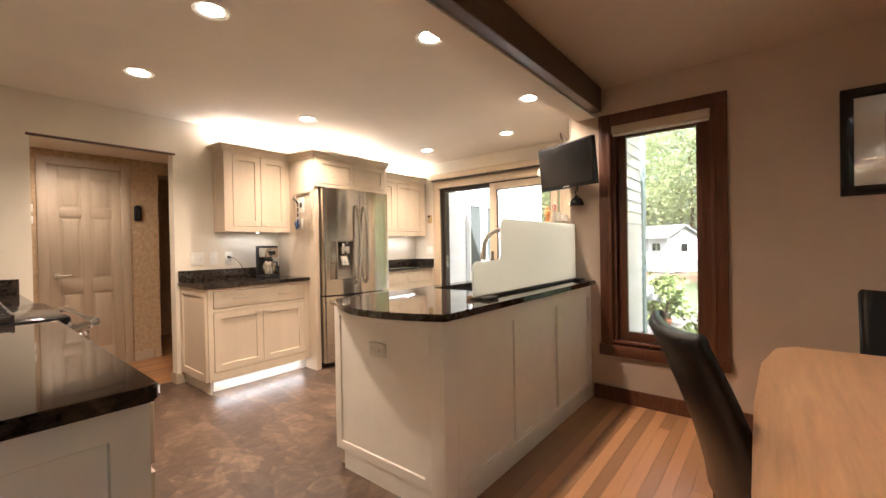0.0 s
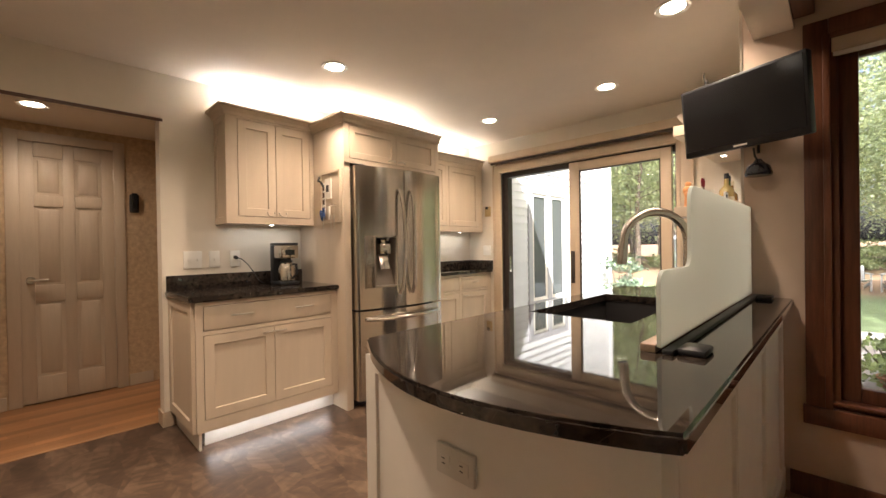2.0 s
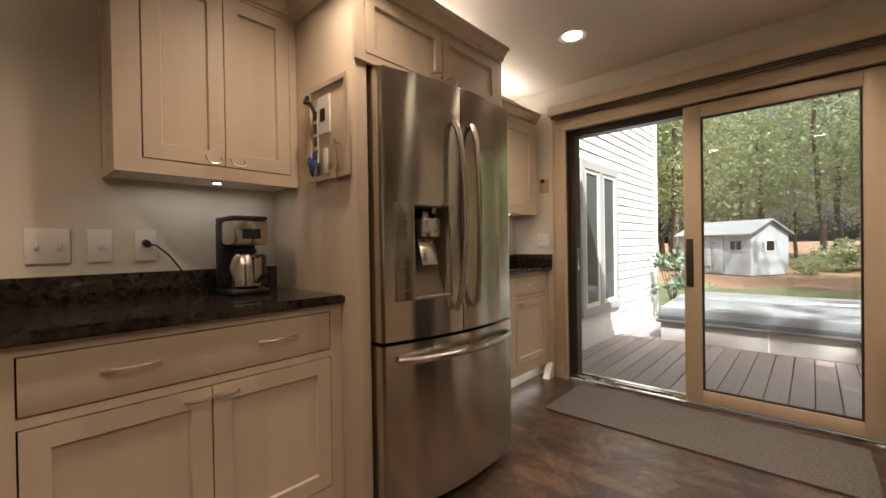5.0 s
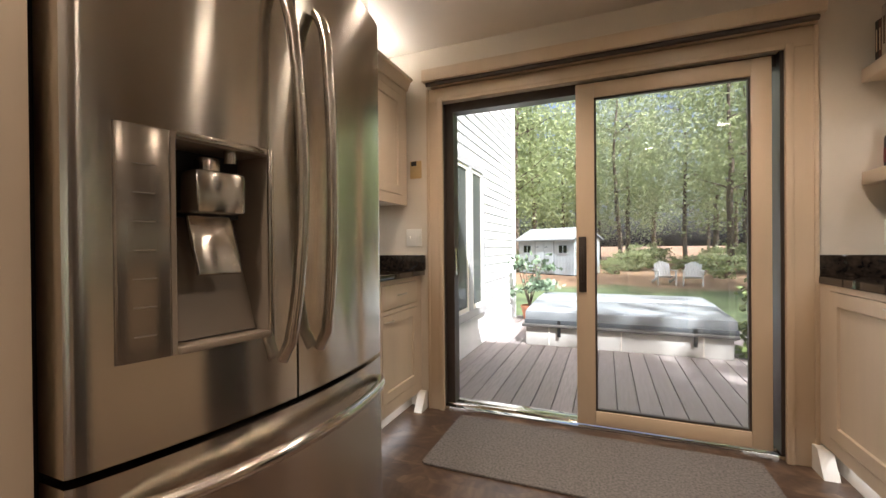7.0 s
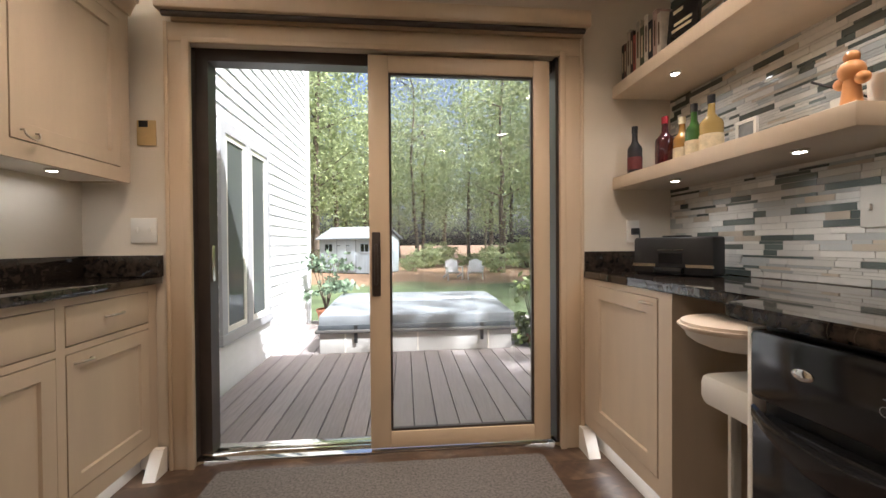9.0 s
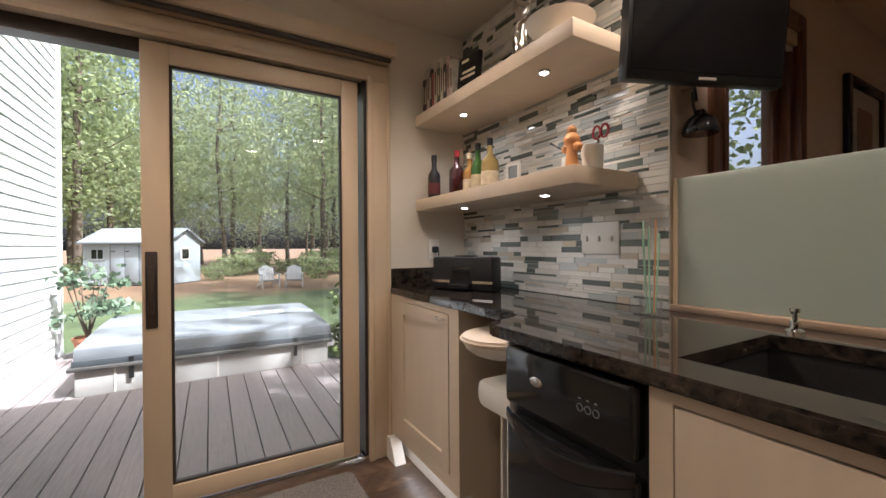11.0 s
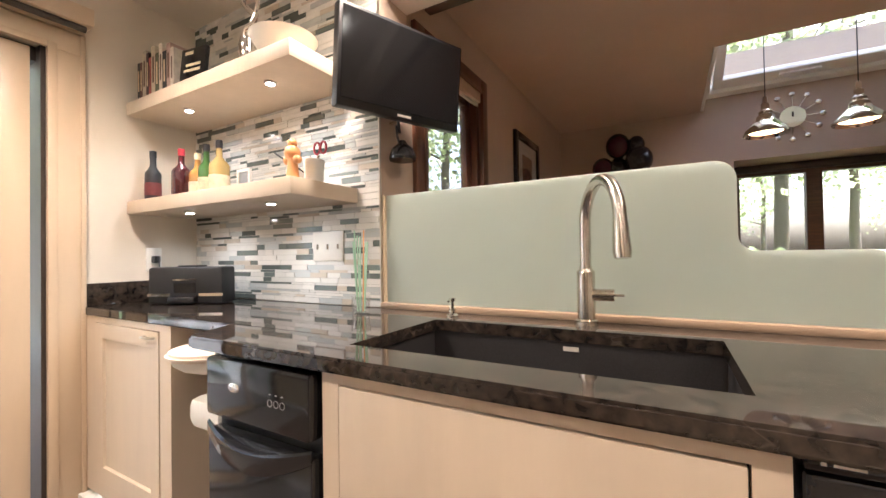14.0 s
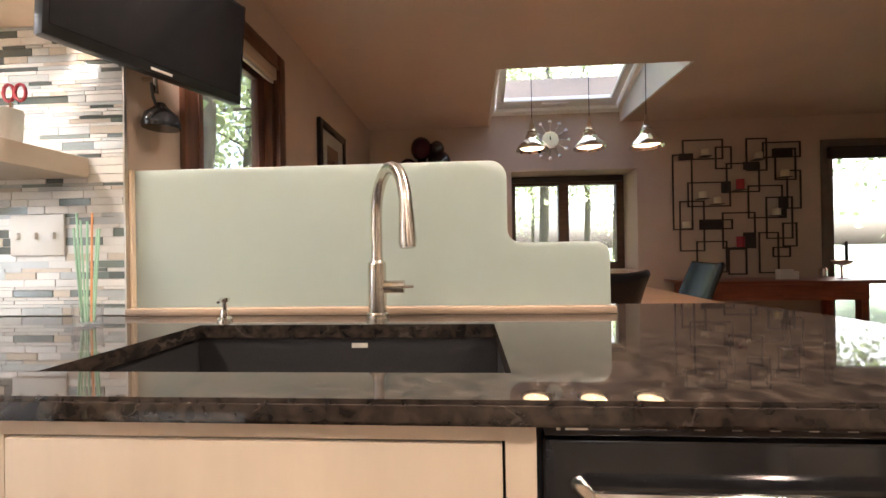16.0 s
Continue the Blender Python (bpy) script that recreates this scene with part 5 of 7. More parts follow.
part("wire", tube([(KW + 0.04, 3.01, 1.125), (-3.0, 3.03, 1.12), (-2.99, 3.07, 1.08), (-2.985, 3.11, 1.02), (-2.985, 3.15, 0.95), (-2.98, 3.19, 0.925)], 0.0035, 8), MATTE, cord)

# toaster on the worktop beyond the refrigerator
to = thing("toaster", (-2.9, 4.66, 0.915), "white toaster with black dials on the worktop", "toaster")
part("body", bx(-2.99, -2.80, 4.52, 4.80, 0.922, 1.09, 0.02), WHITE, to)
part("base", bx(-2.985, -2.805, 4.525, 4.795, 0.9155, 0.924, 0.002), MATTE, to)
for z in (0.955, 0.995, 1.035):
    part("dial", cy((-2.85, 4.80, z), (-2.85, 4.812, z), 0.013, 0.011, 14), MATTE, to)
for x in (-2.93, -2.87):
    part("slot", bx(x - 0.012, x + 0.012, 4.56, 4.76, 1.088, 1.0915), MATTE, to)
part("lever", bx(-2.945, -2.915, 4.798, 4.82, 1.03, 1.045, 0.003), MATTE, to)

# pin board on the tall panel
bd = thing("key_board", (-2.63, 3.53, 1.37), "beige key board hung with keys, photos and a mitten", "key board")
part("board", bx(-2.775, -2.49, 3.516, 3.529, 1.375, 1.765, 0.003), CAB, bd)
part("rim", xz_frame(-2.775, -2.49, 1.375, 1.765, 0.02, 3.508, 3.516), CAB, bd)
part("photo_strip", bx(-2.735, -2.70, 3.509, 3.5155, 1.45, 1.68), WHITE, bd)
for i in range(4):
    part("photo", bx(-2.731, -2.704, 3.5078, 3.509, 1.465 + 0.053 * i, 1.505 + 0.053 * i), DARKWOOD, bd)
part("card", bx(-2.695, -2.61, 3.508, 3.5155, 1.56, 1.71), WHITE, bd)
part("card_picture", bx(-2.675, -2.64, 3.506, 3.508, 1.61, 1.66), MATTE, bd)
blue = mat("blue_fleece", (0.03, 0.06, 0.16), 0.9, noise_scale=40, amount=0.3, bump=0.3)
bm = bmesh.new()
ball(bm, (-2.715, 3.498, 1.43), 0.036, 0.8, 0.4, 1.1)
ball(bm, (-2.745, 3.498, 1.455), 0.016, 0.7, 0.6, 1.6)
ball(bm, (-2.705, 3.498, 1.475), 0.016, 0.7, 0.6, 1.6)
part("mitten", bm, blue, bd, "dark blue mitten")
part("tag", bx(-2.655, -2.63, 3.504, 3.5155, 1.40, 1.50, 0.003), WHITE, bd)
for kx in (-2.59, -2.545, -2.70):
    hk = part("hook", tube([(kx, 3.516, 1.50), (kx, 3.49, 1.50), (kx, 3.487, 1.515)], 0.003, 6), NICKEL, bd)
    part("key", bxs((kx - 0.004, kx + 0.004, 3.492, 3.495, 1.33, 1.40), (kx - 0.011, kx + 0.011, 3.491, 3.496, 1.40, 1.43, 0.001), (kx - 0.001, kx + 0.001, 3.493, 3.495, 1.43, 1.50)), NICKEL, hk)
part("clip_figure", tube([(-2.76, 3.50, 1.73), (-2.745, 3.48, 1.70), (-2.72, 3.49, 1.69), (-2.70, 3.50, 1.65)], 0.009, 8), MATTE, bd, "black clip figure")

bd.location.x += 0.085

# docking speaker in the corner
sp = thing("speaker_dock", (-0.42, 5.44, 0.915), "black docking speaker with silver trim on the worktop", "speaker")
SM = pose(-0.385, 5.37, 0.917, 0, 0, -63)
def sp_part(nm, bm, m):
    bmesh.ops.transform(bm, matrix=SM, verts=bm.verts)
    return part(nm, bm, m, sp)
sp_part("body", bx(-0.17, 0.17, -0.055, 0.055, 0.0, 0.165, 0.012), MATTE)
for q in ((-0.171, -0.065, -0.058, -0.052, 0.035, 0.048), (0.065, 0.171, -0.058, -0.052, 0.035, 0.048), (-0.055, 0.055, -0.0585, -0.052, 0.105, 0.112)):
    sp_part("trim_band", bx(*q), CHROME)
sp_part("dock", bx(-0.06, 0.06, -0.085, -0.05, 0.005, 0.035, 0.005), BLACK)
sp_part("display", bx(-0.05, 0.05, -0.057, -0.053, 0.05, 0.095), BLACK)
sp_part("top_tray", bx(-0.05, 0.05, -0.03, 0.03, 0.165, 0.172, 0.003), BLACK)
cord = thing("power_cord", (-0.385, 5.70, 1.12), "black plug and cord in the corner outlet", "cord")
part("plug", bx(-0.40, -0.37, 5.675, 5.711, 1.10, 1.135, 0.006), MATTE, cord)
part("wire", tube([(-0.385, 5.675, 1.118), (-0.39, 5.65, 1.13), (-0.40, 5.63, 1.10), (-0.41, 5.60, 1.0), (-0.41, 5.58, 0.925)], 0.0035, 8), MATTE, cord)
# straws in a small glass
st = thing("straw_glass", (-0.327, 4.42, 0.915), "small glass holding green and orange straws", "glass")
part("glass", lathe([(0.028, 0.001), (0.03, 0.004), (0.034, 0.06), (0.031, 0.06), (0.027, 0.008)], (-0.327, 4.42, 0.915)), GLASS, st)
green = mat("green_plastic", (0.36, 0.58, 0.40), 0.35)
orange = mat("orange_plastic", (0.75, 0.36, 0.14), 0.35)
for i in range(7):
    a = i * 0.9
    part("straw", tube([(-0.327 + 0.012 * math.cos(a), 4.42 + 0.012 * math.sin(a), 0.925), (-0.327 + 0.03 * math.cos(a), 4.42 + 0.022 * math.sin(a), 1.17 + 0.02 * (i % 3))], 0.0026, 6), orange if i == 5 else green, st)
# folding stool in the niche
ss = thing("step_stool", (-0.6, 4.78, 0), "white plastic step stool with a padded cream seat", "stool")
part("side_frame", bxs((-0.74, -0.70, 4.60, 4.615, 0.0, 0.85, 0.004), (-0.50, -0.46, 4.60, 4.615, 0.0, 0.85, 0.004), (-0.50, -0.46, 4.94, 4.955, 0.0, 0.60, 0.004)), WHITE, ss)
bm = slab([(-0.60 + 0.185 * math.cos(a), 4.77 + 0.15 * math.sin(a)) for a in [2 * math.pi * i / 24 for i in range(24)]], 0.805, 0.828, 0.009)
part("seat_pad", bm, mat("cream_vinyl_pad", (0.66, 0.57, 0.47), 0.5), ss, "cream padded rim")
bm = bmesh.new()
ball(bm, (-0.60, 4.77, 0.805), 0.18, 0.95, 0.75, 0.36, 20)
bmesh.ops.bisect_plane(bm, geom=bm.verts[:] + bm.edges[:] + bm.faces[:], plane_co=(0, 0, 0.805), plane_no=(0, 0, 1), clear_outer=True)
part("seat_shell", bm, WHITE, ss)
part("lower_step", bx(-0.70, -0.44, 4.62, 4.84, 0.57, 0.67, 0.03), WHITE, ss)

# ---- on the shelves ----
Zs, Zu = 1.393, 1.860
GL_AMBER = mat("amber_liquor", (0.34, 0.17, 0.04), 0.08, coat=0.5)
GL_RED = mat("dark_red_liquor", (0.045, 0.006, 0.008), 0.08, coat=0.5)
GL_PALE = mat("pale_gold_liquor", (0.42, 0.30, 0.11), 0.08, coat=0.5)
GL_GREEN = mat("green_bottle_glass", (0.05, 0.13, 0.03), 0.06, coat=0.5)
LABELW = mat("paper_label", (0.66, 0.56, 0.38), 0.7, noise_scale=40, amount=0.2)
LABELR = mat("red_label", (0.13, 0.025, 0.025), 0.6, noise_scale=40, amount=0.2)
for x, y, h, r, m, lab, cap, words in (
    (-0.43, 5.62, 0.245, 0.034, MATTE, LABELR, MATTE, "dark liquor bottle with a red label"),
    (-0.40, 5.43, 0.235, 0.040, GL_RED, GL_RED, REDWAX, "round dark red liqueur bottle with a red cap"),
    (-0.36, 5.37, 0.215, 0.036, GL_AMBER, LABELW, CANDLE, "amber liquor bottle with a cork"),
    (-0.365, 5.29, 0.245, 0.034, GL_GREEN, LABELW, MATTE, "green glass bottle with a pale label"),
    (-0.36, 5.20, 0.25, 0.042, GL_PALE, LABELW, MATTE, "clear bottle of golden liquor, black cap")):
    b = thing("bottle", (x, y, Zs), words + " on the shelf", "bottle", "bottles on the shelf")
    part("body", lathe([(r * 0.9, 0.001), (r, 0.006), (r, h * 0.53), (r * 0.93, h * 0.58), (r * 0.6, h * 0.64), (0.014, h * 0.70), (0.0125, h * 0.88)], (x, y, Zs), 20), m, b)
    part("label", lathe([(r + 0.0006, h * 0.12), (r + 0.0008, h * 0.13), (r + 0.0008, h * 0.36), (r + 0.0006, h * 0.37)], (x, y, Zs), 20), lab, b)
    part("cap", lathe([(0.0145, h * 0.86), (0.0145, h), (0.0, h)], (x, y, Zs), 14), cap, b)
pf = thing("photo_frame", (-0.36, 5.06, Zs), "small white photo frame leaning on the tiles", "photo frame")
part("frame", bxs((-0.345, -0.335, 5.01, 5.022, Zs + 0.001, Zs + 0.11), (-0.345, -0.335, 5.088, 5.10, Zs + 0.001, Zs + 0.11), (-0.345, -0.335, 5.022, 5.088, Zs + 0.001, Zs + 0.013), (-0.345, -0.335, 5.022, 5.088, Zs + 0.098, Zs + 0.11)), WHITE, pf)
part("picture", bx(-0.34, -0.337, 5.022, 5.088, Zs + 0.013, Zs + 0.098), SHEDR, pf)
fg = bmesh.new()
cyl(fg, (-0.45, 4.62, Zs), (-0.45, 4.62, Zs + 0.075), 0.024, 0.016, 14)
ball(fg, (-0.45, 4.62, Zs + 0.095), 0.028)
ball(fg, (-0.45, 4.595, Zs + 0.07), 0.016)
ball(fg, (-0.45, 4.645, Zs + 0.07), 0.016)
ball(fg, (-0.45, 4.62, Zs + 0.13), 0.017)
solo("figurine", fg, orange, "small orange toy figurine on the shelf", "figurine")
pc = thing("pencil_cup", (-0.36, 4.605, Zs), "white cup holding red scissors and pens", "cup")
part("cup", lathe([(0.034, 0.001), (0.038, 0.085), (0.035, 0.085), (0.031, 0.006)], (-0.36, 4.61, Zs)), WHITE, pc)
sc = part("scissors", tube([(-0.36, 4.60, Zs + 0.03), (-0.365, 4.58, Zs + 0.10)], 0.004, 8), STEEL, pc)
for dy in (-0.016, 0.016):
    pts = [(-0.366, 4.572 + dy + 0.015 * math.cos(a), Zs + 0.125 + 0.022 * math.sin(a)) for a in [2 * math.pi * i / 12 for i in range(13)]]
    part("scissor_grip", tube(pts, 0.004, 6), REDWAX, sc, "red grip")
part("pen", tube([(-0.36, 4.615, Zs + 0.02), (-0.43, 4.74, Zs + 0.115)], 0.0035, 6), MATTE, pc)
bx_ = thing("note_box", (-0.36, 4.69, Zs), "small white box beside the figurine", "box")
part("box", bx(-0.39, -0.31, 4.665, 4.725, Zs + 0.001, Zs + 0.06, 0.003), WHITE, bx_)

rng = random.Random(4)
BOOKC = [(0.015, 0.015, 0.015), (0.10, 0.035, 0.03), (0.45, 0.40, 0.32), (0.05, 0.03, 0.03), (0.38, 0.08, 0.07), (0.50, 0.44, 0.33), (0.09, 0.10, 0.06), (0.60, 0.55, 0.46), (0.02, 0.02, 0.025), (0.42, 0.30, 0.26), (0.55, 0.50, 0.42)]
y = 5.665
for i, col in enumerate(BOOKC):
    tk = rng.uniform(0.018, 0.034)
    hh, dd = rng.uniform(0.19, 0.255), rng.uniform(0.13, 0.165)
    m = mat("book_cover", col, 0.55, noise_scale=30, amount=0.2)
    b = thing("book", (-0.42, y - tk / 2, Zu), ("dark" if sum(col) < 0.3 else "pale") + " cookery book standing in the shelf row", "book", "cookery books")
    part("cover", bxs((-0.47, -0.47 + dd, y - tk, y - tk + 0.003, Zu + 0.001, Zu + hh), (-0.47, -0.47 + dd, y - 0.003, y, Zu + 0.001, Zu + hh), (-0.473, -0.47, y - tk, y, Zu + 0.001, Zu + hh)), m, b)
    part("pages", bx(-0.4695, -0.475 + dd, y - tk + 0.003, y - 0.003, Zu + 0.005, Zu + hh - 0.005), LABELW, b)
    part("spine_text", bx(-0.4742, -0.473, y - tk * 0.65, y - tk * 0.35, Zu + hh * 0.3, Zu + hh * 0.8), LABELW if sum(col) < 0.5 else DARKWOOD, b)
    y -= tk + 0.002
b = thing("book", (-0.42, 5.20, Zu), "black cookery book leaning with its cover outward", "book", "cookery books")
bm = bx(-0.01, 0.01, -0.075, 0.075, 0.0, 0.185, 0.002)
bmesh.ops.transform(bm, matrix=pose(-0.44, y - 0.085, Zu + 0.002, 0, 6, 8), verts=bm.verts)
part("cover", bm, BLACK, b)
bm = bxs((-0.0115, -0.0102, -0.05, 0.04, 0.10, 0.112), (-0.0115, -0.0102, -0.05, 0.05, 0.075, 0.087), (-0.0115, -0.0102, 0.0, 0.05, 0.155, 0.17))
bmesh.ops.transform(bm, matrix=pose(-0.44, y - 0.085, Zu + 0.002, 0, 6, 8), verts=bm.verts)
part("title_bars", bm, CANDLE, b)
# silver loop sculpture and bowl
scu = [(-0.41, 4.90, Zu + 0.0), (-0.41, 4.93, Zu + 0.06), (-0.41, 4.945, Zu + 0.12), (-0.41, 4.92, Zu + 0.175), (-0.41, 4.88, Zu + 0.19), (-0.41, 4.87, Zu + 0.22), (-0.41, 4.91, Zu + 0.25), (-0.41, 4.95, Zu + 0.29), (-0.41, 4.935, Zu + 0.33), (-0.41, 4.90, Zu + 0.34)]
s = thing("figurine", (-0.41, 4.91, Zu), "looping polished silver sculpture on the upper shelf", "sculpture")
part("stem", tube(scu, [0.026, 0.024, 0.022, 0.018, 0.014, 0.012, 0.011, 0.010, 0.009, 0.008], 12), CHROME, s)
part("stem", tube([(-0.40, 4.875, Zu), (-0.40, 4.905, Zu + 0.07), (-0.40, 4.915, Zu + 0.13), (-0.40, 4.90, Zu + 0.19)], [0.024, 0.022, 0.018, 0.012], 12), CHROME, s)
part("loop", tube([(-0.41, 4.90, Zu + 0.20), (-0.41, 4.86, Zu + 0.25), (-0.41, 4.85, Zu + 0.31), (-0.41, 4.83, Zu + 0.36)], 0.008, 10), CHROME, s)
solo("bowl", lathe([(0.035, 0.001), (0.05, 0.006), (0.10, 0.05), (0.125, 0.085), (0.121, 0.085), (0.095, 0.052), (0.04, 0.012)], (-0.40, 4.72, Zu)), PALE, "wide pale ceramic bowl on the upper shelf", "bowl")
# black bell hanging under the television
hb = thing("wall_bell", (-0.10, DN - 0.03, 1.50), "small black bell hanging from a chrome bracket", "bell")
part("bracket", tube([(-0.10, DN - 0.001, 1.66), (-0.10, DN - 0.04, 1.66), (-0.10, DN - 0.045, 1.61)], 0.008, 8), CHROME, hb)
part("strap", tube([(-0.12, DN - 0.045, 1.64), (-0.115, DN - 0.045, 1.60), (-0.10, DN - 0.045, 1.57)], 0.005, 6), MATTE, hb)
part("dome", lathe([(0.052, 0.0), (0.055, 0.012), (0.045, 0.045), (0.022, 0.065), (0.012, 0.08), (0, 0.082)], (-0.10, DN - 0.06, 1.50)), BLACK, hb)

# mat at the door
solo("door_mat", slab([(-2.43, 5.05), (-0.92, 5.05), (-0.90, 5.07), (-0.90, 5.63), (-0.92, 5.65), (-2.43, 5.65), (-2.45, 5.63), (-2.45, 5.07)], 0.001, 0.010, 0.003), RUBBER, "grey woven mat in front of the sliding door", "mat")

# ---- south counter with the range ----
c = thing("base_cabinet", (-0.6, 1.25, 0), "pale base cabinet at the end of the south counter", "cabinet")
part("body", bx(-1.285, 0.0, 0.94, 1.54, 0.10, 0.88), PALE, c)
part("end_panel", inset_box(0.0, 0.014, 0.94, 1.54, 0.02, 0.88, 0, 1, 0.07, 0.008), PALE, c)
part("toe_kick", bx(-1.28, -0.02, 0.96, 1.48, 0, 0.10), PALE, c)
for a, b in ((-1.27, -0.86), (-0.84, -0.43), (-0.41, -0.02)):
    part("door", bxs((a, b, 1.54, 1.558, 0.12, 0.70, 0.002)), CAB, c)
    part("drawer_front", bx(a, b, 1.54, 1.558, 0.72, 0.86, 0.002), CAB, c)
solo("worktop", slab([(-1.285, 0.935), (0.055, 0.935), (0.055, 1.525), (0.048, 1.545), (0.03, 1.556), (-1.285, 1.56)], 0.882, 0.918, 0.006), GRANITE, "dark polished granite worktop beside the range", "worktop")
c = thing("base_cabinet", (-2.6, 1.25, 0), "pale base cabinet in the west corner", "cabinet")
part("body", bx(KW + 0.002, -2.06, 0.94, 1.54, 0.10, 0.88), PALE, c)
part("toe_kick", bx(KW + 0.002, -2.06, 0.96, 1.48, 0, 0.10), PALE, c)
for a, b in ((-3.05, -2.57), (-2.55, -2.08)):
    part("door", bx(a, b, 1.54, 1.558, 0.12, 0.70, 0.002), CAB, c)
solo("worktop", slab([(KW + 0.002, 0.935), (-2.06, 0.935), (-2.06, 1.58), (KW + 0.002, 1.58)], 0.882, 0.918, 0.006), GRANITE, "dark polished granite worktop in the west corner", "worktop")
solo("backsplash", bx(KW + 0.002, KW + 0.022, 0.96, 1.58, 0.918, 1.02, 0.002), GRANITE, "low dark granite upstand on the west wall", "backsplash")
r = thing("range", (-1.67, 1.25, 0), "stainless steel gas range with black grates", "range")
part("body", bx(-2.05, -1.295, 0.94, 1.56, 0.02, 0.90, 0.004), STEEL, r)
part("cooktop", bx(-2.055, -1.29, 0.94, 1.60, 0.90, 0.925, 0.006), BLACK, r)
part("oven_door", bx(-2.04, -1.305, 1.56, 1.60, 0.16, 0.74, 0.008), STEEL, r)
part("control_panel", bx(-2.04, -1.305, 1.56, 1.61, 0.76, 0.895, 0.01), STEEL, r)
part("handle", tube([(-2.03, 1.60, 0.862), (-2.03, 1.66, 0.880), (-2.01, 1.685, 0.886), (-1.32, 1.685, 0.886), (-1.30, 1.66, 0.880), (-1.30, 1.60, 0.862)], 0.019, 14), STEEL, r)
for i in range(5):
    part("knob", lathe([(0.030, 0.0), (0.030, 0.008), (0.020, 0.012), (0.018, 0.045), (0.026, 0.05), (0.026, 0.062), (0.0, 0.064)], (0, 0, 0), 20), STEEL, r).matrix_basis = pose(-1.95 + 0.14 * i, 1.61, 0.815, -90, 0, 0)
for gx in (-1.93, -1.67, -1.42):
    part("grate", bxs(*[(gx - 0.11, gx + 0.11, 1.02 + 0.10 * k, 1.032 + 0.10 * k, 0.94, 0.955, 0.002) for k in range(5)], *[(gx - 0.11 + 0.105 * k, gx - 0.10 + 0.105 * k, 1.02, 1.432, 0.925, 0.95, 0.002) for k in range(3)]), IRON, r)
for gx in (-1.90, -1.45):
    for gy in (1.12, 1.38):
        part("burner", lathe([(0.045, 0), (0.045, 0.008), (0.03, 0.014), (0.0, 0.014)], (gx, gy, 0.925), 18), IRON, r)
# ---- dining room ----
tb = thing("dining_table", (1.7, 2.7, 0), "light oak dining table with rounded corners", "table")
part("tabletop", slab([(1.10, 1.86), (2.30, 1.86), (2.38, 1.94), (2.38, 3.46), (2.30, 3.54), (1.16, 3.54), (1.09, 3.47), (1.05, 3.2), (1.04, 2.7), (1.05, 2.2), (1.07, 1.93)], 0.715, 0.75, 0.008), OAK, tb)
part("apron", bxs((1.17, 1.19, 2.0, 3.42, 0.62, 0.715), (2.25, 2.27, 2.0, 3.42, 0.62, 0.715), (1.19, 2.25, 2.0, 2.02, 0.62, 0.715), (1.19, 2.25, 3.40, 3.42, 0.62, 0.715)), OAK, tb)
for x in (1.16, 2.21):
    for y in (1.99, 3.36):
        part("leg", bx(x, x + 0.07, y, y + 0.07, 0, 0.715, 0.005), OAK, tb)


def chair_back(z0=0.44, z1=0.94, t=0.055):
    """A curved, raked back with rolled edges, in chair coordinates: the sitter looks along +x."""
    bm = bmesh.new()
    rows = []
    steps = [(k / 12, 0.0, 1.0, 0.0) for k in range(13)] + [(1.0, 0.010, 0.9, 0.002), (1.0, 0.019, 0.68, 0.007), (1.0, 0.024, 0.32, 0.014)]
    for a, up, thick, pinch in steps:
        ring = []
        for j in range(40):
            q = 2 * math.pi * j / 40
            cu, sv = math.cos(q), math.sin(q)
            u = math.copysign(abs(cu) ** 0.45, cu)
            v = math.copysign(abs(sv) ** 0.6, sv)
            x = -0.20 - 0.17 * a ** 1.4 - 0.035 * (1 - u * u) + v * t / 2 * thick
            rise = 0.012 * u * u * a
            ring.append(bm.verts.new((x, u * (0.225 - 0.012 * a - pinch), z0 + (z1 - z0) * a + up + rise)))
        rows.append(ring)
    for a, b in zip(rows, rows[1:]):
        for k in range(40):
            bm.faces.new((a[k], a[(k + 1) % 40], b[(k + 1) % 40], b[k]))
    # caps made of strips across the thin section
    for ring, flip in ((rows[0], True), (rows[-1], False)):
        for k in range(20):
            f = [ring[k], ring[k + 1], ring[(39 - k) % 40], ring[(40 - k) % 40]]
            f = list(dict.fromkeys(f))
            if len(f) > 2:
                bm.faces.new(f[::-1] if flip else f)
    bmesh.ops.recalc_face_normals(bm, faces=bm.faces)
    return bm


CH = thing("dining_chair", (0, 0, 0), "black leather dining chair with a raked curved back", "chair", "dining chairs")
part("backrest", chair_back(), LEATHER, CH, smooth=80)
part("seat", bx(-0.22, 0.23, -0.225, 0.225, 0.40, 0.47, 0.02), LEATHER, CH)
part("seam", tube([(-0.19, 0.226, 0.47), (-0.225, 0.224, 0.65), (-0.285, 0.219, 0.82), (-0.345, 0.214, 0.93)], 0.003, 6), LEATHER, CH)
for x, y in ((-0.19, -0.19), (-0.19, 0.19), (0.19, -0.19), (0.19, 0.19)):
    bm = bmesh.new()
    cyl(bm, (x * 1.08, y, 0), (x, y, 0.40), 0.017, 0.024, 4)
    part("leg", bm, DARKWOOD, CH, smooth=None)
CH.matrix_basis = pose(1.20, 2.78, -0.002, 0, 0, 25)
copy_thing(CH, pose(1.60, 3.52, -0.002, 0, 0, -90))
copy_thing(CH, pose(2.0, 1.90, -0.002, 0, 0, 90))

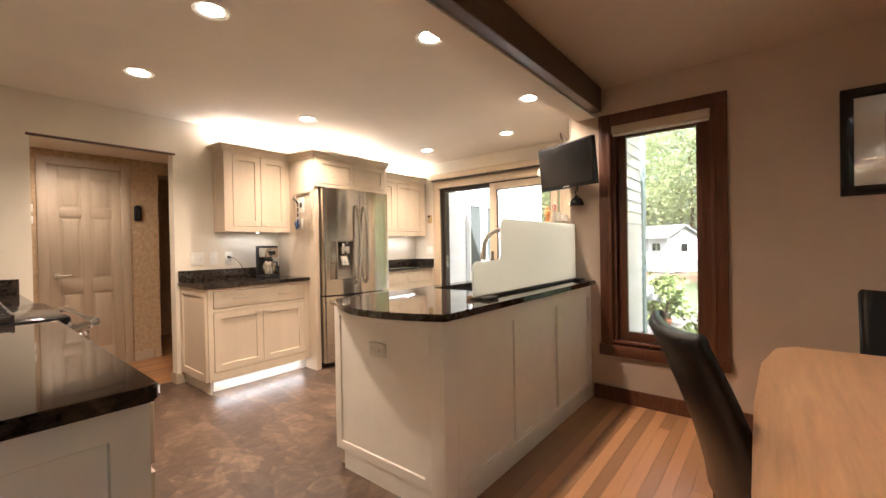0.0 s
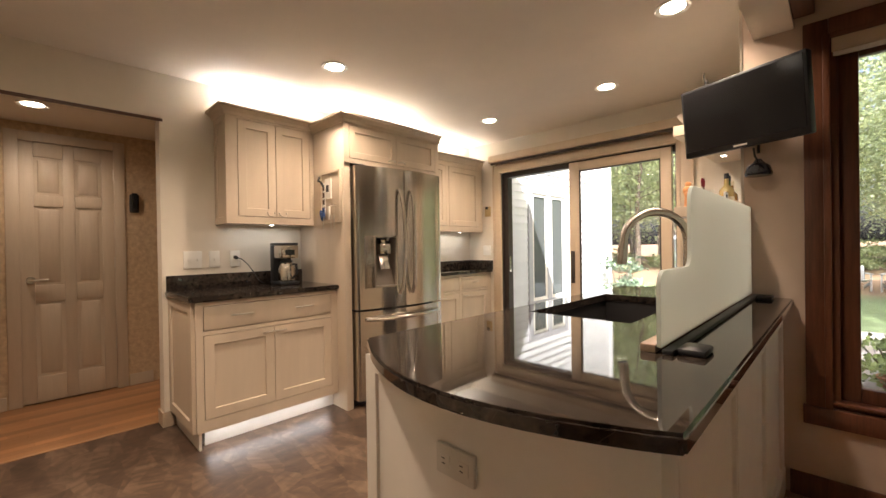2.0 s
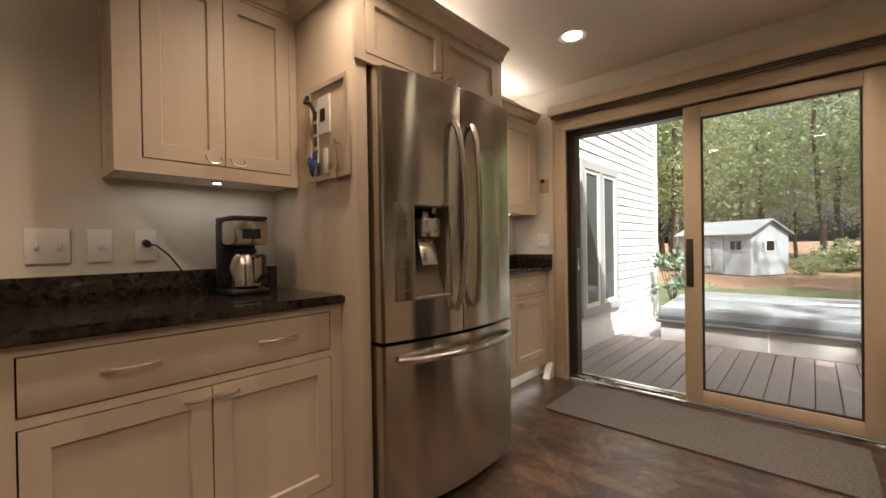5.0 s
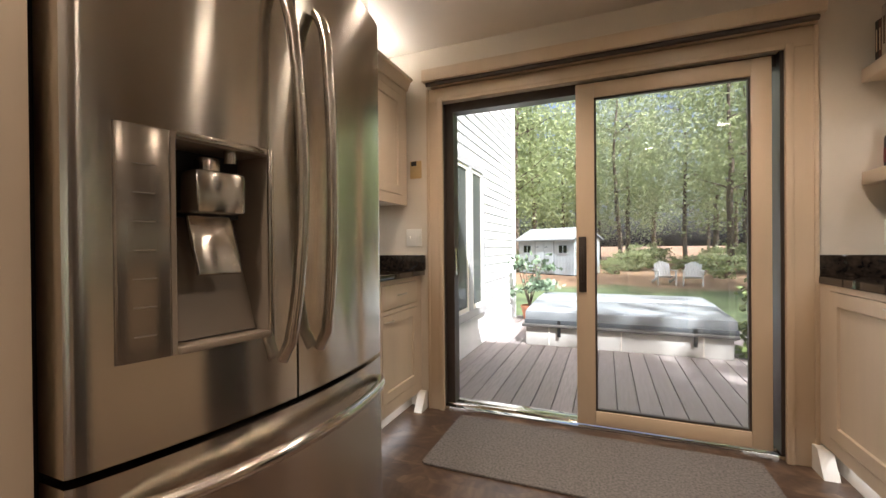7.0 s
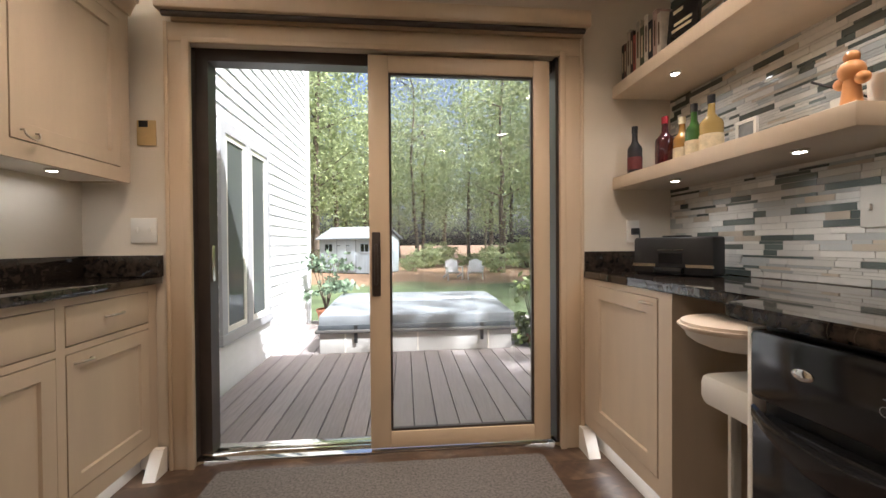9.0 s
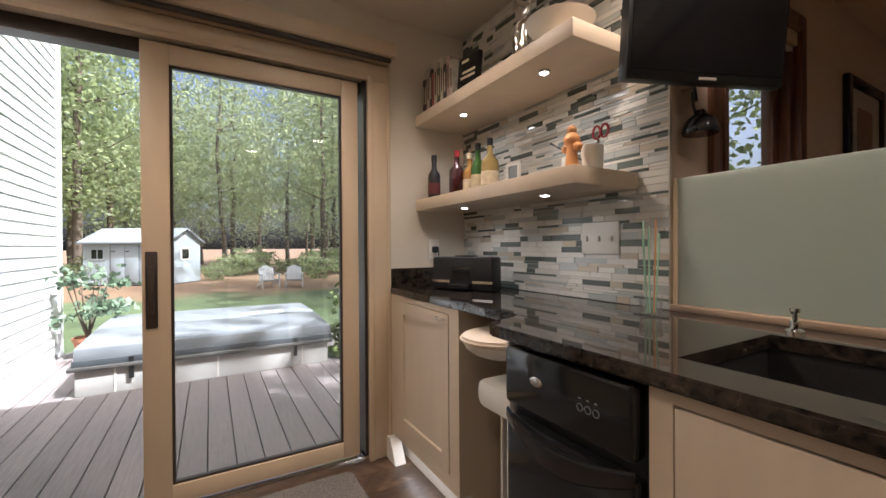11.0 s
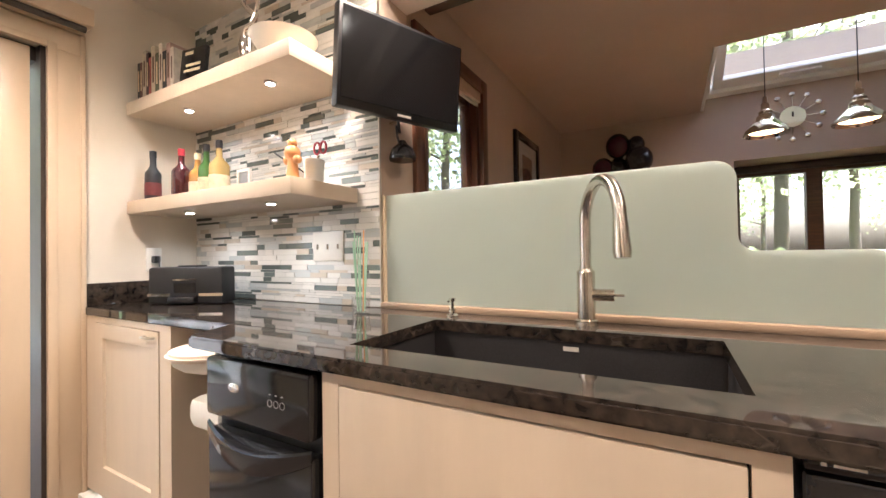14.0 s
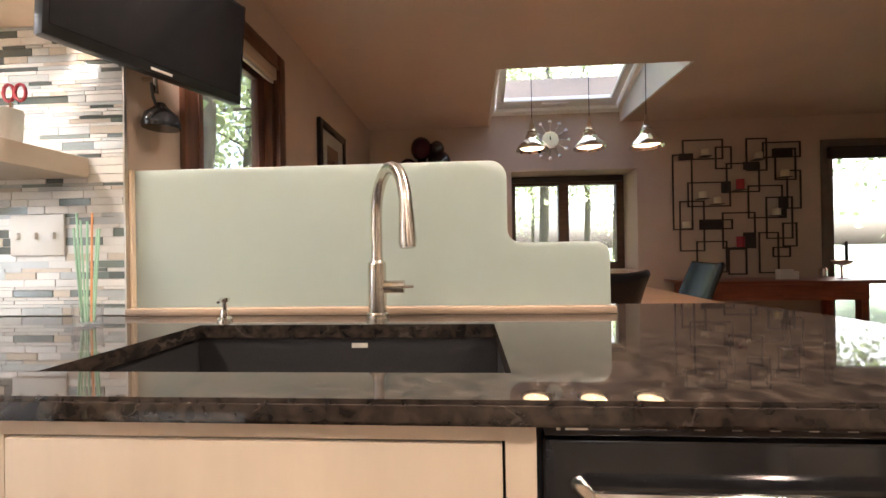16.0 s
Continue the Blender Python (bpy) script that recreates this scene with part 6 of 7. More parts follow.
for i, (px, py) in enumerate(PENDANTS):
    if i == 0:
        pe = thing("pendant_lamp", (px, py, 1.83), "polished chrome bell pendant lamp over the table", "lamp", "pendant lamps")
        part("shade", lathe([(0.118, 0.0), (0.120, 0.006), (0.108, 0.03), (0.075, 0.065), (0.052, 0.085), (0.046, 0.115), (0.030, 0.125), (0.030, 0.150), (0.022, 0.155), (0.022, 0.19), (0.014, 0.195), (0.012, 0.235), (0.004, 0.24), (0.004, 0.236), (0.010, 0.19), (0.026, 0.148), (0.042, 0.110), (0.070, 0.060), (0.104, 0.026), (0.115, 0.004), (0.118, 0.0)], (px, py, 1.83), cap=False), CHROME, pe)
        part("collar", lathe([(0.033, 0.128), (0.036, 0.132), (0.036, 0.142), (0.033, 0.146)], (px, py, 1.83)), STEEL, pe)
        part("bulb", lathe([(0.0, 0.012), (0.085, 0.016), (0.09, 0.022), (0.0, 0.03)], (px, py, 1.83)), PENDON, pe)
        part("cord", cy((px, py, 2.07), (px, py, roof_z(px) - 0.02), 0.003, 0.003, 6), MATTE, pe)
        base_pe = pe
    else:
        copy_thing(base_pe, pose(px, py, 1.83))

pf = thing("framed_picture", (1.68, DN, 1.44), "framed picture with a wide black frame and pale mat", "picture")
part("frame", xz_frame(1.385, 1.975, 1.44, 2.03, 0.055, DN - 0.03, DN - 0.002, 0.004), BLACK, pf)
part("mat_board", bx(1.44, 1.92, DN - 0.014, DN - 0.006, 1.495, 1.975), PALE, pf)
part("print", bx(1.56, 1.80, DN - 0.0165, DN - 0.014, 1.60, 1.88), mat("sepia_print", (0.22, 0.10, 0.06), 0.6, noise_scale=14, amount=0.8), pf)
glz = part("glazing", bx(1.44, 1.92, DN - 0.022, DN - 0.019, 1.495, 1.975), GLASS, pf)
glz.visible_shadow = False

MAROON = mat("maroon_balloon", (0.05, 0.006, 0.011), 0.25)
DARKB = mat("black_balloon", (0.015, 0.012, 0.014), 0.2)
for x, y, z, r_, m in ((2.76, 3.88, 2.13, 0.11, MAROON), (2.74, 3.72, 2.12, 0.075, DARKB), (2.76, 3.70, 1.98, 0.12, DARKB), (2.78, 4.02, 1.93, 0.10, MAROON), (2.80, 3.88, 1.92, 0.10, DARKB)):
    bm = bmesh.new()
    ball(bm, (x, y, z), r_, 1, 1, 1.1)
    cyl(bm, (x, y, z - r_ * 1.1 - 0.015), (x, y, z - r_ * 1.05), 0.012, 0.006, 8)
    solo("balloon", bm, m, ("maroon" if m == MAROON else "black") + " party balloon tied to the wall corner", "balloon", "party balloons")
bm = tube([(2.79, 3.85, 1.72), (2.80, 3.86, 1.95), (2.86, 3.86, 2.1), (2.898, 3.86, 2.2)], 0.004, 6)
solo("balloon_string", bm, MATTE, "dark ribbon holding the balloons to the wall", "ribbon")

ck = thing("wall_clock", (EX, 2.56, 2.2), "silver sunburst wall clock on the east wall", "clock")
bm = cy((EX - 0.03, 2.56, 2.21), (EX - 0.002, 2.56, 2.21), 0.085, 0.085, 24)
part("dial", bm, CHROME, ck)
for i in range(12):
    a = 2 * math.pi * i / 12
    p1 = (EX - 0.02, 2.56 + 0.19 * math.cos(a), 2.21 + 0.19 * math.sin(a))
    rr = part("ray", cy((EX - 0.02, 2.56 + 0.085 * math.cos(a), 2.21 + 0.085 * math.sin(a)), p1, 0.004, 0.004, 6), CHROME, ck)
    bm = bmesh.new()
    ball(bm, p1, 0.022, 0.4, 1, 1, 10)
    part("ray_tip", bm, CHROME, rr)
part("hour_hand", bx(EX - 0.034, EX - 0.031, 2.555, 2.565, 2.21, 2.25), MATTE, ck)

# wall sculpture of iron rectangles with candles
wa = thing("wall_candle_holder", (EX, 0.75, 0.85), "iron wall sculpture of overlapping rectangles with candles", "wall sculpture")
def ap(u, v):
    """Sculpture grid (0..225 across, 0..240 down) to the wall."""
    return 1.352 - u / 225 * 1.20, 2.165 - v / 240 * 1.36
RECT = [(0, 25, 37, 160), (18, 0, 92, 36), (76, 14, 106, 54), (94, 44, 154, 96), (134, 0, 172, 58), (162, 8, 230, 36), (182, 20, 220, 76), (24, 76, 102, 120), (12, 108, 58, 198), (88, 130, 148, 194), (46, 142, 106, 160), (132, 84, 194, 142), (168, 104, 216, 178), (204, 58, 230, 126), (194, 150, 220, 192), (150, 166, 186, 238), (42, 180, 98, 236), (98, 194, 132, 240), (176, 192, 208, 210)]
for i, (u0, v0, u1, v1) in enumerate(RECT):
    ya, za = ap(u0, v0)
    yb, zb = ap(u1, v1)
    xx = EX - 0.02 - 0.011 * (i % 4)
    part("rectangle", yz_frame(yb, ya, zb, za, 0.013, xx - 0.005, xx + 0.005), IRON, wa)
for u0, v0, u1, v1 in ((12, 24, 38, 36), (180, 20, 216, 36), (88, 76, 102, 96), (50, 142, 90, 160), (126, 166, 148, 194), (190, 104, 204, 142), (128, 42, 156, 56)):
    ya, za = ap(u0, v0)
    yb, zb = ap(u1, v1)
    part("plate", bx(EX - 0.03, EX - 0.024, yb, ya, zb, za), IRON, wa)
for u, v, m in ((55, 32, CANDLE), (150, 40, CANDLE), (196, 72, CANDLE), (50, 106, CANDLE), (76, 116, CANDLE), (180, 138, CANDLE), (20, 158, CANDLE), (117, 92, REDWAX), (116, 192, REDWAX)):
    yy, zz = ap(u, v)
    hgt = 0.10 if m == REDWAX else 0.065
    cn = part("candle", lathe([(0.036, 0.0), (0.036, hgt), (0.03, hgt + 0.004), (0, hgt - 0.004)], (EX - 0.07, yy, zz + 0.004), 16), m, wa, "red pillar candle" if m == REDWAX else "cream pillar candle")
    part("cup", bx(EX - 0.115, EX - 0.02, yy - 0.045, yy + 0.045, zz - 0.002, zz + 0.004), IRON, cn)

sb_ = thing("sideboard_table", (2.66, 0.58, 0), "reddish cherry wood console table against the wall", "table")
part("tabletop", bx(2.42, 2.885, -0.26, 1.45, 0.745, 0.775, 0.005), CHERRY, sb_)
part("apron", bxs((2.45, 2.47, -0.10, 1.36, 0.60, 0.745), (2.47, 2.86, -0.10, -0.08, 0.60, 0.745), (2.47, 2.86, 1.34, 1.36, 0.60, 0.745)), CHERRY, sb_)
for x in (2.45, 2.80):
    for y in (-0.10, 1.29):
        part("leg", bx(x, x + 0.065, y, y + 0.065, 0, 0.60, 0.005), CHERRY, sb_)
part("drawer", bx(2.444, 2.45, 0.20, 0.62, 0.625, 0.725, 0.002), CHERRY, sb_)
bm = bmesh.new()
for k in range(5):
    a = k * 1.2
    box(bm, 2.60 + 0.02 * k, 2.605 + 0.02 * k, 0.42 - 0.05 * math.cos(a), 0.52 + 0.04 * math.sin(a), 0.776, 0.85 + 0.02 * math.sin(a))
solo("napkin_holder", bm, WHITE, "folded white napkins standing on the console table", "napkins")
gt_ = thing("glass_dish", (2.62, -0.02, 0.775), "pink stemmed glass dish on the console table", "glass dish")
PINK = mat("pink_glass", (0.75, 0.42, 0.32), 0.1, coat=0.5)
part("stem", lathe([(0.04, 0.001), (0.04, 0.006), (0.008, 0.012), (0.008, 0.12), (0.012, 0.125)], (2.62, -0.02, 0.775)), PINK, gt_)
part("dish", lathe([(0.012, 0.12), (0.06, 0.135), (0.08, 0.165), (0.076, 0.168), (0.05, 0.143), (0, 0.13)], (2.62, -0.02, 0.775)), PINK, gt_)
solo("candle_jar", lathe([(0.03, 0.001), (0.032, 0.09), (0.02, 0.10), (0, 0.10)], (2.66, 0.11, 0.775)), CHROME, "small silver jar on the console table", "jar")

# ---- outside ----
# lawn that turns to leaf litter under the trees
gnt = GRASS.node_tree
gb2 = gnt.nodes["Principled BSDF"]
lk = gb2.inputs["Base Color"].links[0]
old = lk.from_socket
tcx = gnt.nodes.new("ShaderNodeTexCoord")
sx_ = gnt.nodes.new("ShaderNodeSeparateXYZ")
gnt.links.new(tcx.outputs["Object"], sx_.inputs[0])
nz = gnt.nodes.new("ShaderNodeTexNoise")
nz.inputs["Scale"].default_value = 0.5
gnt.links.new(tcx.outputs["Object"], nz.inputs["Vector"])
ad = gnt.nodes.new("ShaderNodeMath")
ad.operation = 'MULTIPLY_ADD'
ad.inputs[1].default_value = 5.0
gnt.links.new(nz.outputs[0], ad.inputs[0])
gnt.links.new(sx_.outputs[1], ad.inputs[2])
mr_ = gnt.nodes.new("ShaderNodeMapRange")
mr_.inputs[1].default_value, mr_.inputs[2].default_value = 21.5, 23.0
gnt.links.new(ad.outputs[0], mr_.inputs[0])
mxg = gnt.nodes.new("ShaderNodeMix")
mxg.data_type = 'RGBA'
mxg.inputs[7].default_value = (0.20, 0.125, 0.075, 1)
gnt.links.new(mr_.outputs[0], mxg.inputs[0])
gnt.links.new(old, mxg.inputs[6])
gnt.links.new(mxg.outputs[2], gb2.inputs["Base Color"])
gz = -0.5
struct("ground", bx(-600, 600, -600, 600, gz - 0.3, gz), GRASS, "lawn that runs into leaf litter under the trees", "ground")

dk = thing("deck", (-0.7, 8, gz), "grey-brown composite board deck behind the kitchen", "deck", kind="structure")
part("deck_frame", bxs((-2.95, 1.6, 5.87, 9.75, gz, -0.085)), DECKGAP, dk)
bm = bx(-0.0675, 0.0675, 5.90, 9.78, -0.08, -0.05, 0.004)
me = finish("board", bm, DECK)
for i in range(32):
    ob = new("board", me)
    ob.parent = dk
    ob.matrix_parent_inverse = dk.matrix_basis.inverted()
    ob.location = (-2.87 + 0.141 * i, 0, 0)
part("rim_board", bx(-2.95, 1.6, 9.78, 9.80, gz, -0.06), DECK, dk)

# house wing with clapboards
hw = thing("house_wing", (-4.5, 7.8, gz), "white clapboard house wing beside the deck", "house")
part("wall", bx(-6.0, -2.99, 5.865, 9.76, gz, 5.6), SIDING, hw)
bm = bmesh.new()
vs = [bm.verts.new(p) for p in ((-2.99, 5.87, 0), (-2.968, 5.87, 0), (-2.982, 5.87, 0.125), (-2.99, 5.87, 0.125), (-2.99, 9.70, 0), (-2.968, 9.70, 0), (-2.982, 9.70, 0.125), (-2.99, 9.70, 0.125))]
for f in ((0, 1, 2, 3), (7, 6, 5, 4), (0, 4, 5, 1), (1, 5, 6, 2), (2, 6, 7, 3), (3, 7, 4, 0)):
    bm.faces.new([vs[i] for i in f])
me = finish("clapboard", bm, SIDING)
for i in range(52):
    ob = new("clapboard", me)
    ob.parent = hw
    ob.matrix_parent_inverse = hw.matrix_basis.inverted()
    ob.location = (0, 0, gz + 0.05 + 0.108 * i)
part("corner_board", bx(-3.0, -2.955, 9.68, 9.775, gz, 5.6), SIDING, hw)
part("roof", bx(-6.3, -2.7, 5.6, 10.05, 5.6, 5.8), SHEDR, hw)
ww = part("window", bxs((-2.99, -2.945, 6.86, 6.95, 0.35, 2.02), (-2.99, -2.945, 7.88, 7.97, 0.35, 2.02), (-2.99, -2.945, 6.95, 7.88, 1.93, 2.02), (-2.99, -2.935, 6.84, 7.99, 0.30, 0.38), (-2.99, -2.945, 7.36, 7.47, 0.38, 1.93)), mat("grey_window_trim", (0.42, 0.42, 0.44), 0.5, noise_scale=6, amount=0.05), hw)
for a, b in ((6.95, 7.36), (7.47, 7.88)):
    part("sash", yz_frame(a, b, 0.38, 1.93, 0.045, -2.985, -2.955), WHITE, ww)
    # opaque grey pane; the reflection and curtain are put into its colour
    part("pane", bx(-2.972, -2.965, a + 0.045, b - 0.045, 0.425, 1.885), mat("reflection_grey_glass", (0.10, 0.11, 0.11), 0.05), ww, "dark reflecting pane")

# kitchen's outer corner, seen from the dining window
ks = thing("kitchen_siding", (-0.13, 5.2, gz), "white clapboard siding on the kitchen's outer wall", "siding", kind="structure")
bm = bmesh.new()
vs = [bm.verts.new(p) for p in ((0.04, 4.60, 0), (0.062, 4.60, 0), (0.048, 4.60, 0.125), (0.04, 4.60, 0.125), (0.04, 5.735, 0), (0.062, 5.735, 0), (0.048, 5.735, 0.125), (0.04, 5.735, 0.125))]
for f in ((0, 1, 2, 3), (7, 6, 5, 4), (0, 4, 5, 1), (1, 5, 6, 2), (2, 6, 7, 3), (3, 7, 4, 0)):
    bm.faces.new([vs[i] for i in f])
me = finish("clapboard", bm, SIDING)
for i in range(30):
    ob = new("clapboard", me)
    ob.parent = ks
    ob.matrix_parent_inverse = ks.matrix_basis.inverted()
    ob.location = (0, 0, gz + 0.05 + 0.108 * i)
part("wall_core", bx(-0.033, 0.04, 4.60, 5.74, gz, 2.85), SIDING, ks)
part("corner_board", bx(-0.033, 0.075, 5.742, 5.85, gz, 2.85), mat("blue_grey_trim", (0.30, 0.38, 0.42), 0.5), ks)

ht = thing("hot_tub", (-1.43, 8.6, -0.05), "hot tub with a grey folding vinyl cover on the deck", "hot tub")
part("cabinet", bx(-2.45, -0.46, 7.88, 9.38, -0.05, 0.165, 0.012), TUBSIDE, ht)
for x in (-2.20, -1.46, -0.72):
    part("panel_joint", bx(x, x + 0.014, 7.874, 7.881, -0.04, 0.155), WHITE, ht)
part("rim", bx(-2.49, -0.42, 7.84, 9.42, 0.160, 0.195, 0.010), mat("dark_rim", (0.10, 0.095, 0.09), 0.5, noise_scale=8, amount=0.15), ht)
def lid(y0, y1, thick0, thick1):
    """Half of a folding cover with soft edges, thickest at the fold."""
    bm = bx(-2.455, -0.43, y0, y1, 0.197, 0.30, 0.024)
    for v in bm.verts:
        if v.co.z > 0.25:
            v.co.z += thick0 + (thick1 - thick0) * (v.co.y - y0) / (y1 - y0) - 0.10 + 0.004 * math.sin(v.co.x * 7)
    return bm
for y0, y1, a, b in ((7.86, 8.63, 0.14, 0.175), (8.645, 9.42, 0.18, 0.185)):
    half = part("cover_half", lid(y0, y1, a, b), COVER, ht)
    part("skirt", bx(-2.462, -0.423, y0 - 0.004 if y0 < 8 else y0 + 0.2, y0 + 0.01 if y0 < 8 else y1 + 0.004, 0.190, 0.245, 0.004), mat("dark_skirt", (0.075, 0.085, 0.095), 0.45, noise_scale=9, amount=0.2), half)
for x in (-1.20, -0.95):
    lb_ = bx(x, x + 0.19, 8.72, 8.86, 0.379, 0.3835)
    part("warning_label", lb_, WHITE, ht)
for x in (-2.1, -0.8):
    part("strap", bx(x, x + 0.035, 7.852, 7.858, 0.06, 0.24), MATTE, ht)


def leaves(centre, rx, rz, n, size, rnd, hollow=0.5, squash=1.0):
    """Many small bent leaves scattered in uneven clumps inside an egg shape: vertices and faces."""
    V, Fc = [], []
    clumps = []
    for _ in range(max(6, n // 40)):
        while True:
            p = Vector((rnd.uniform(-1, 1), rnd.uniform(-1, 1), rnd.uniform(-1, 1)))
            if hollow < p.length < 1:
                break
        clumps.append((p, rnd.uniform(0.12, 0.30)))
    for i in range(n):
        c0, cr = clumps[i % len(clumps)]
        p = c0 + Vector((rnd.gauss(0, cr), rnd.gauss(0, cr), rnd.gauss(0, cr * 0.35)))
        p = Vector((centre[0] + p.x * rx, centre[1] + p.y * rx * squash, centre[2] + p.z * rz))
        d = Vector((rnd.gauss(0, 1), rnd.gauss(0, 1), rnd.gauss(-0.2, 0.6))).normalized()
        s = d.cross(Vector((rnd.gauss(0, 1), rnd.gauss(0, 1), rnd.gauss(0, 1)))).normalized()
        L, W = size * rnd.uniform(0.7, 1.4), size * rnd.uniform(0.28, 0.5)
        k = len(V)
        V += [p, p + d * L * 0.5 + s * W, p + d * L, p + d * L * 0.5 - s * W]
        Fc += [(k, k + 1, k + 2), (k, k + 2, k + 3)]
    return V, Fc


def leaf_part(name, V, Fc, material, parent):
    me = bpy.data.meshes.new(name)
    me.from_pydata([tuple(v) for v in V], [], Fc)
    me.materials.append(material)
    ob = new(name, me)
    ob.parent = parent
    ob.matrix_parent_inverse = parent.matrix_basis.inverted()
    return ob


# broad, thin-leaved crowns let light through
lb = LEAF.node_tree.nodes["Principled BSDF"]
lo = LEAF.node_tree.nodes["Material Output"]
trn = LEAF.node_tree.nodes.new("ShaderNodeBsdfTranslucent")
trn.inputs[0].default_value = (0.50, 0.57, 0.30, 1)
mxl = LEAF.node_tree.nodes.new("ShaderNodeMixShader")
mxl.inputs[0].default_value = 0.5
LEAF.node_tree.links.new(lb.outputs[0], mxl.inputs[1])
LEAF.node_tree.links.new(trn.outputs[0], mxl.inputs[2])
LEAF.node_tree.links.new(mxl.outputs[0], lo.inputs[0])

PROTO = []
for k in range(5):
    rnd = random.Random(20 + k)
    t = thing("tree", (0, 0, 0), "tall slender woodland tree with a ragged leafy crown", "tree", "trees of the wood")
    H = rnd.uniform(13, 17)
    bends = [(rnd.uniform(-0.25, 0.25) * i / 4, rnd.uniform(-0.25, 0.25) * i / 4, H * i / 8) for i in range(9)]
    part("trunk", tube(bends, [0.20 - 0.021 * i for i in range(9)], 9), BARK, t, smooth=60)
    bm = bmesh.new()
    for j in range(11):
        z = H * rnd.uniform(0.22, 0.9)
        a = rnd.uniform(0, 6.28)
        L = rnd.uniform(1.2, 2.6)
        cyl(bm, (0.0, 0.0, z), (L * math.cos(a), L * math.sin(a), z + L * rnd.uniform(0.2, 0.6)), 0.05, 0.012, 6)
    part("limbs", bm, BARK, t, smooth=60)
    # the last prototype has only a high crown, for blocking sun at the skylight
    V, Fc = leaves((0, 0, H * 0.60), 3.3, H * 0.44, 4600, 0.21, rnd, 0.25) if k < 4 else leaves((0, 0, H * 0.80), 3.4, H * 0.26, 4200, 0.30, rnd, 0.1)
    leaf_part("crown", V, Fc, LEAF, t)
    PROTO.append(t)
rnd = random.Random(7)
spots = []
for _ in range(400):
    x, y = rnd.uniform(-26, 30), rnd.uniform(27.5, 58)
    if all((x - a) ** 2 + (y - b) ** 2 > 9.5 for a, b in spots):
        spots.append((x, y))
spots = spots[:62]
side = [(9.5, 13.5), (12, 18), (10.5, 23), (14, 12), (15, 25), (8.0, 26.5), (18, 18), (-9, 14), (-11, 20), (-8.5, 27.5), (-13, 25), (20, 22),
# next four are added to keep direct sun out of the east door
(9.5, -8), (12, -11), (13, -6.5), (8, -12.5),
        (24, -4), (27, 1.5), (25.5, 6), (31, 4), (33, -2), (30, 9), (35, 7), (34, -9), (38, 2), (15, 3.2), (17.5, 6.0), (16.2, 0.2), (19.0, 2.6)]
# unseen trees, added only to shade the lawn, chairs and shed
shade_trees = [(6.9, 14.6), (9.0, 10.5), (5.3, 18.6), (12.0, 8.0)]
for i, (x, y) in enumerate(side + spots + shade_trees):
    m = pose(x, y, gz - 0.02, rnd.uniform(-2, 2), rnd.uniform(-2, 2), rnd.uniform(0, 360)) @ Matrix.Scale(rnd.uniform(0.8, 1.2), 4)
    if i < 4:
        PROTO[i].matrix_basis = m
    else:
        o = copy_thing(PROTO[i % 4], m)
        o.matrix_basis = m
# added trees whose crowns block the sun from the roof window
PROTO[4].matrix_basis = pose(6.9, -3.0, gz, 0, 0, 20)
for x, y, a in ((8.2, -1.4, 90), (6.4, -5.2, 200), (9.2, -4.6, 300)):
    copy_thing(PROTO[4], pose(x, y, gz, 0, 0, a))

BUSHP = thing("bush", (0, 0, 0), "low green undergrowth bush at the wood's edge", "bush", "undergrowth bushes")
rb = random.Random(3)
bm = bmesh.new()
for j in range(7):
    a = j * 0.9
    cyl(bm, (0, 0, 0), (0.5 * math.cos(a), 0.5 * math.sin(a), 0.7), 0.02, 0.008, 5)
part("stems", bm, BARK, BUSHP)
V, Fc = leaves((0, 0, 0.65), 0.9, 0.6, 1100, 0.13, rb, 0.2)
leaf_part("foliage", V, Fc, LEAF, BUSHP)
bs = [(rb.uniform(-22, 24), rb.uniform(27, 40)) for _ in range(34)] + [(-1.2, 27.3), (3.5, 25.5), (5.5, 24.0), (7, 22), (8.5, 18), (-8.5, 26), (24, 0), (25, 4), (24, -6), (26, 8), (23.5, -10), (22, 2), (9.5, 1.4), (10.2, 3.1), (11.4, 5.0), (10.8, -0.6), (12.3, 2.2), (13.0, 6.8), (9.8, -2.4), (14.2, 0.6)]
for i, (x, y) in enumerate(bs):
    m = pose(x, y, gz - 0.02, 0, 0, rb.uniform(0, 360)) @ Matrix.Scale(rb.uniform(0.7, 1.7), 4)
    if i == 0:
        BUSHP.matrix_basis = m
    else:
        copy_thing(BUSHP, m).matrix_basis = m

# shed at the edge of the lawn
sh = thing("garden_shed", (-3.13, 25, gz), "garden shed with double doors and grey roof, paint toned for shade", "shed")
SHM = pose(-3.13, 25.0, gz, 0, 0, -30)
def sp2(nm, bm, m, parent=None, label=""):
    bmesh.ops.transform(bm, matrix=SHM, verts=bm.verts)
    return part(nm, bm, m, parent or sh, label)
sp2("wall", bx(-3.7, 0.0, 0.0, 2.4, 0.05, 1.9), SHEDSHADE)
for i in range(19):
    sp2("board", bx(-3.69 + 0.195 * i, -3.675 + 0.195 * i, -0.008, 0.0, 0.05, 1.88), SHEDSHADE)
sp2("foundation", bx(-3.65, -0.05, 0.05, 2.35, 0.0, 0.05), DECKGAP)
bm = bmesh.new()
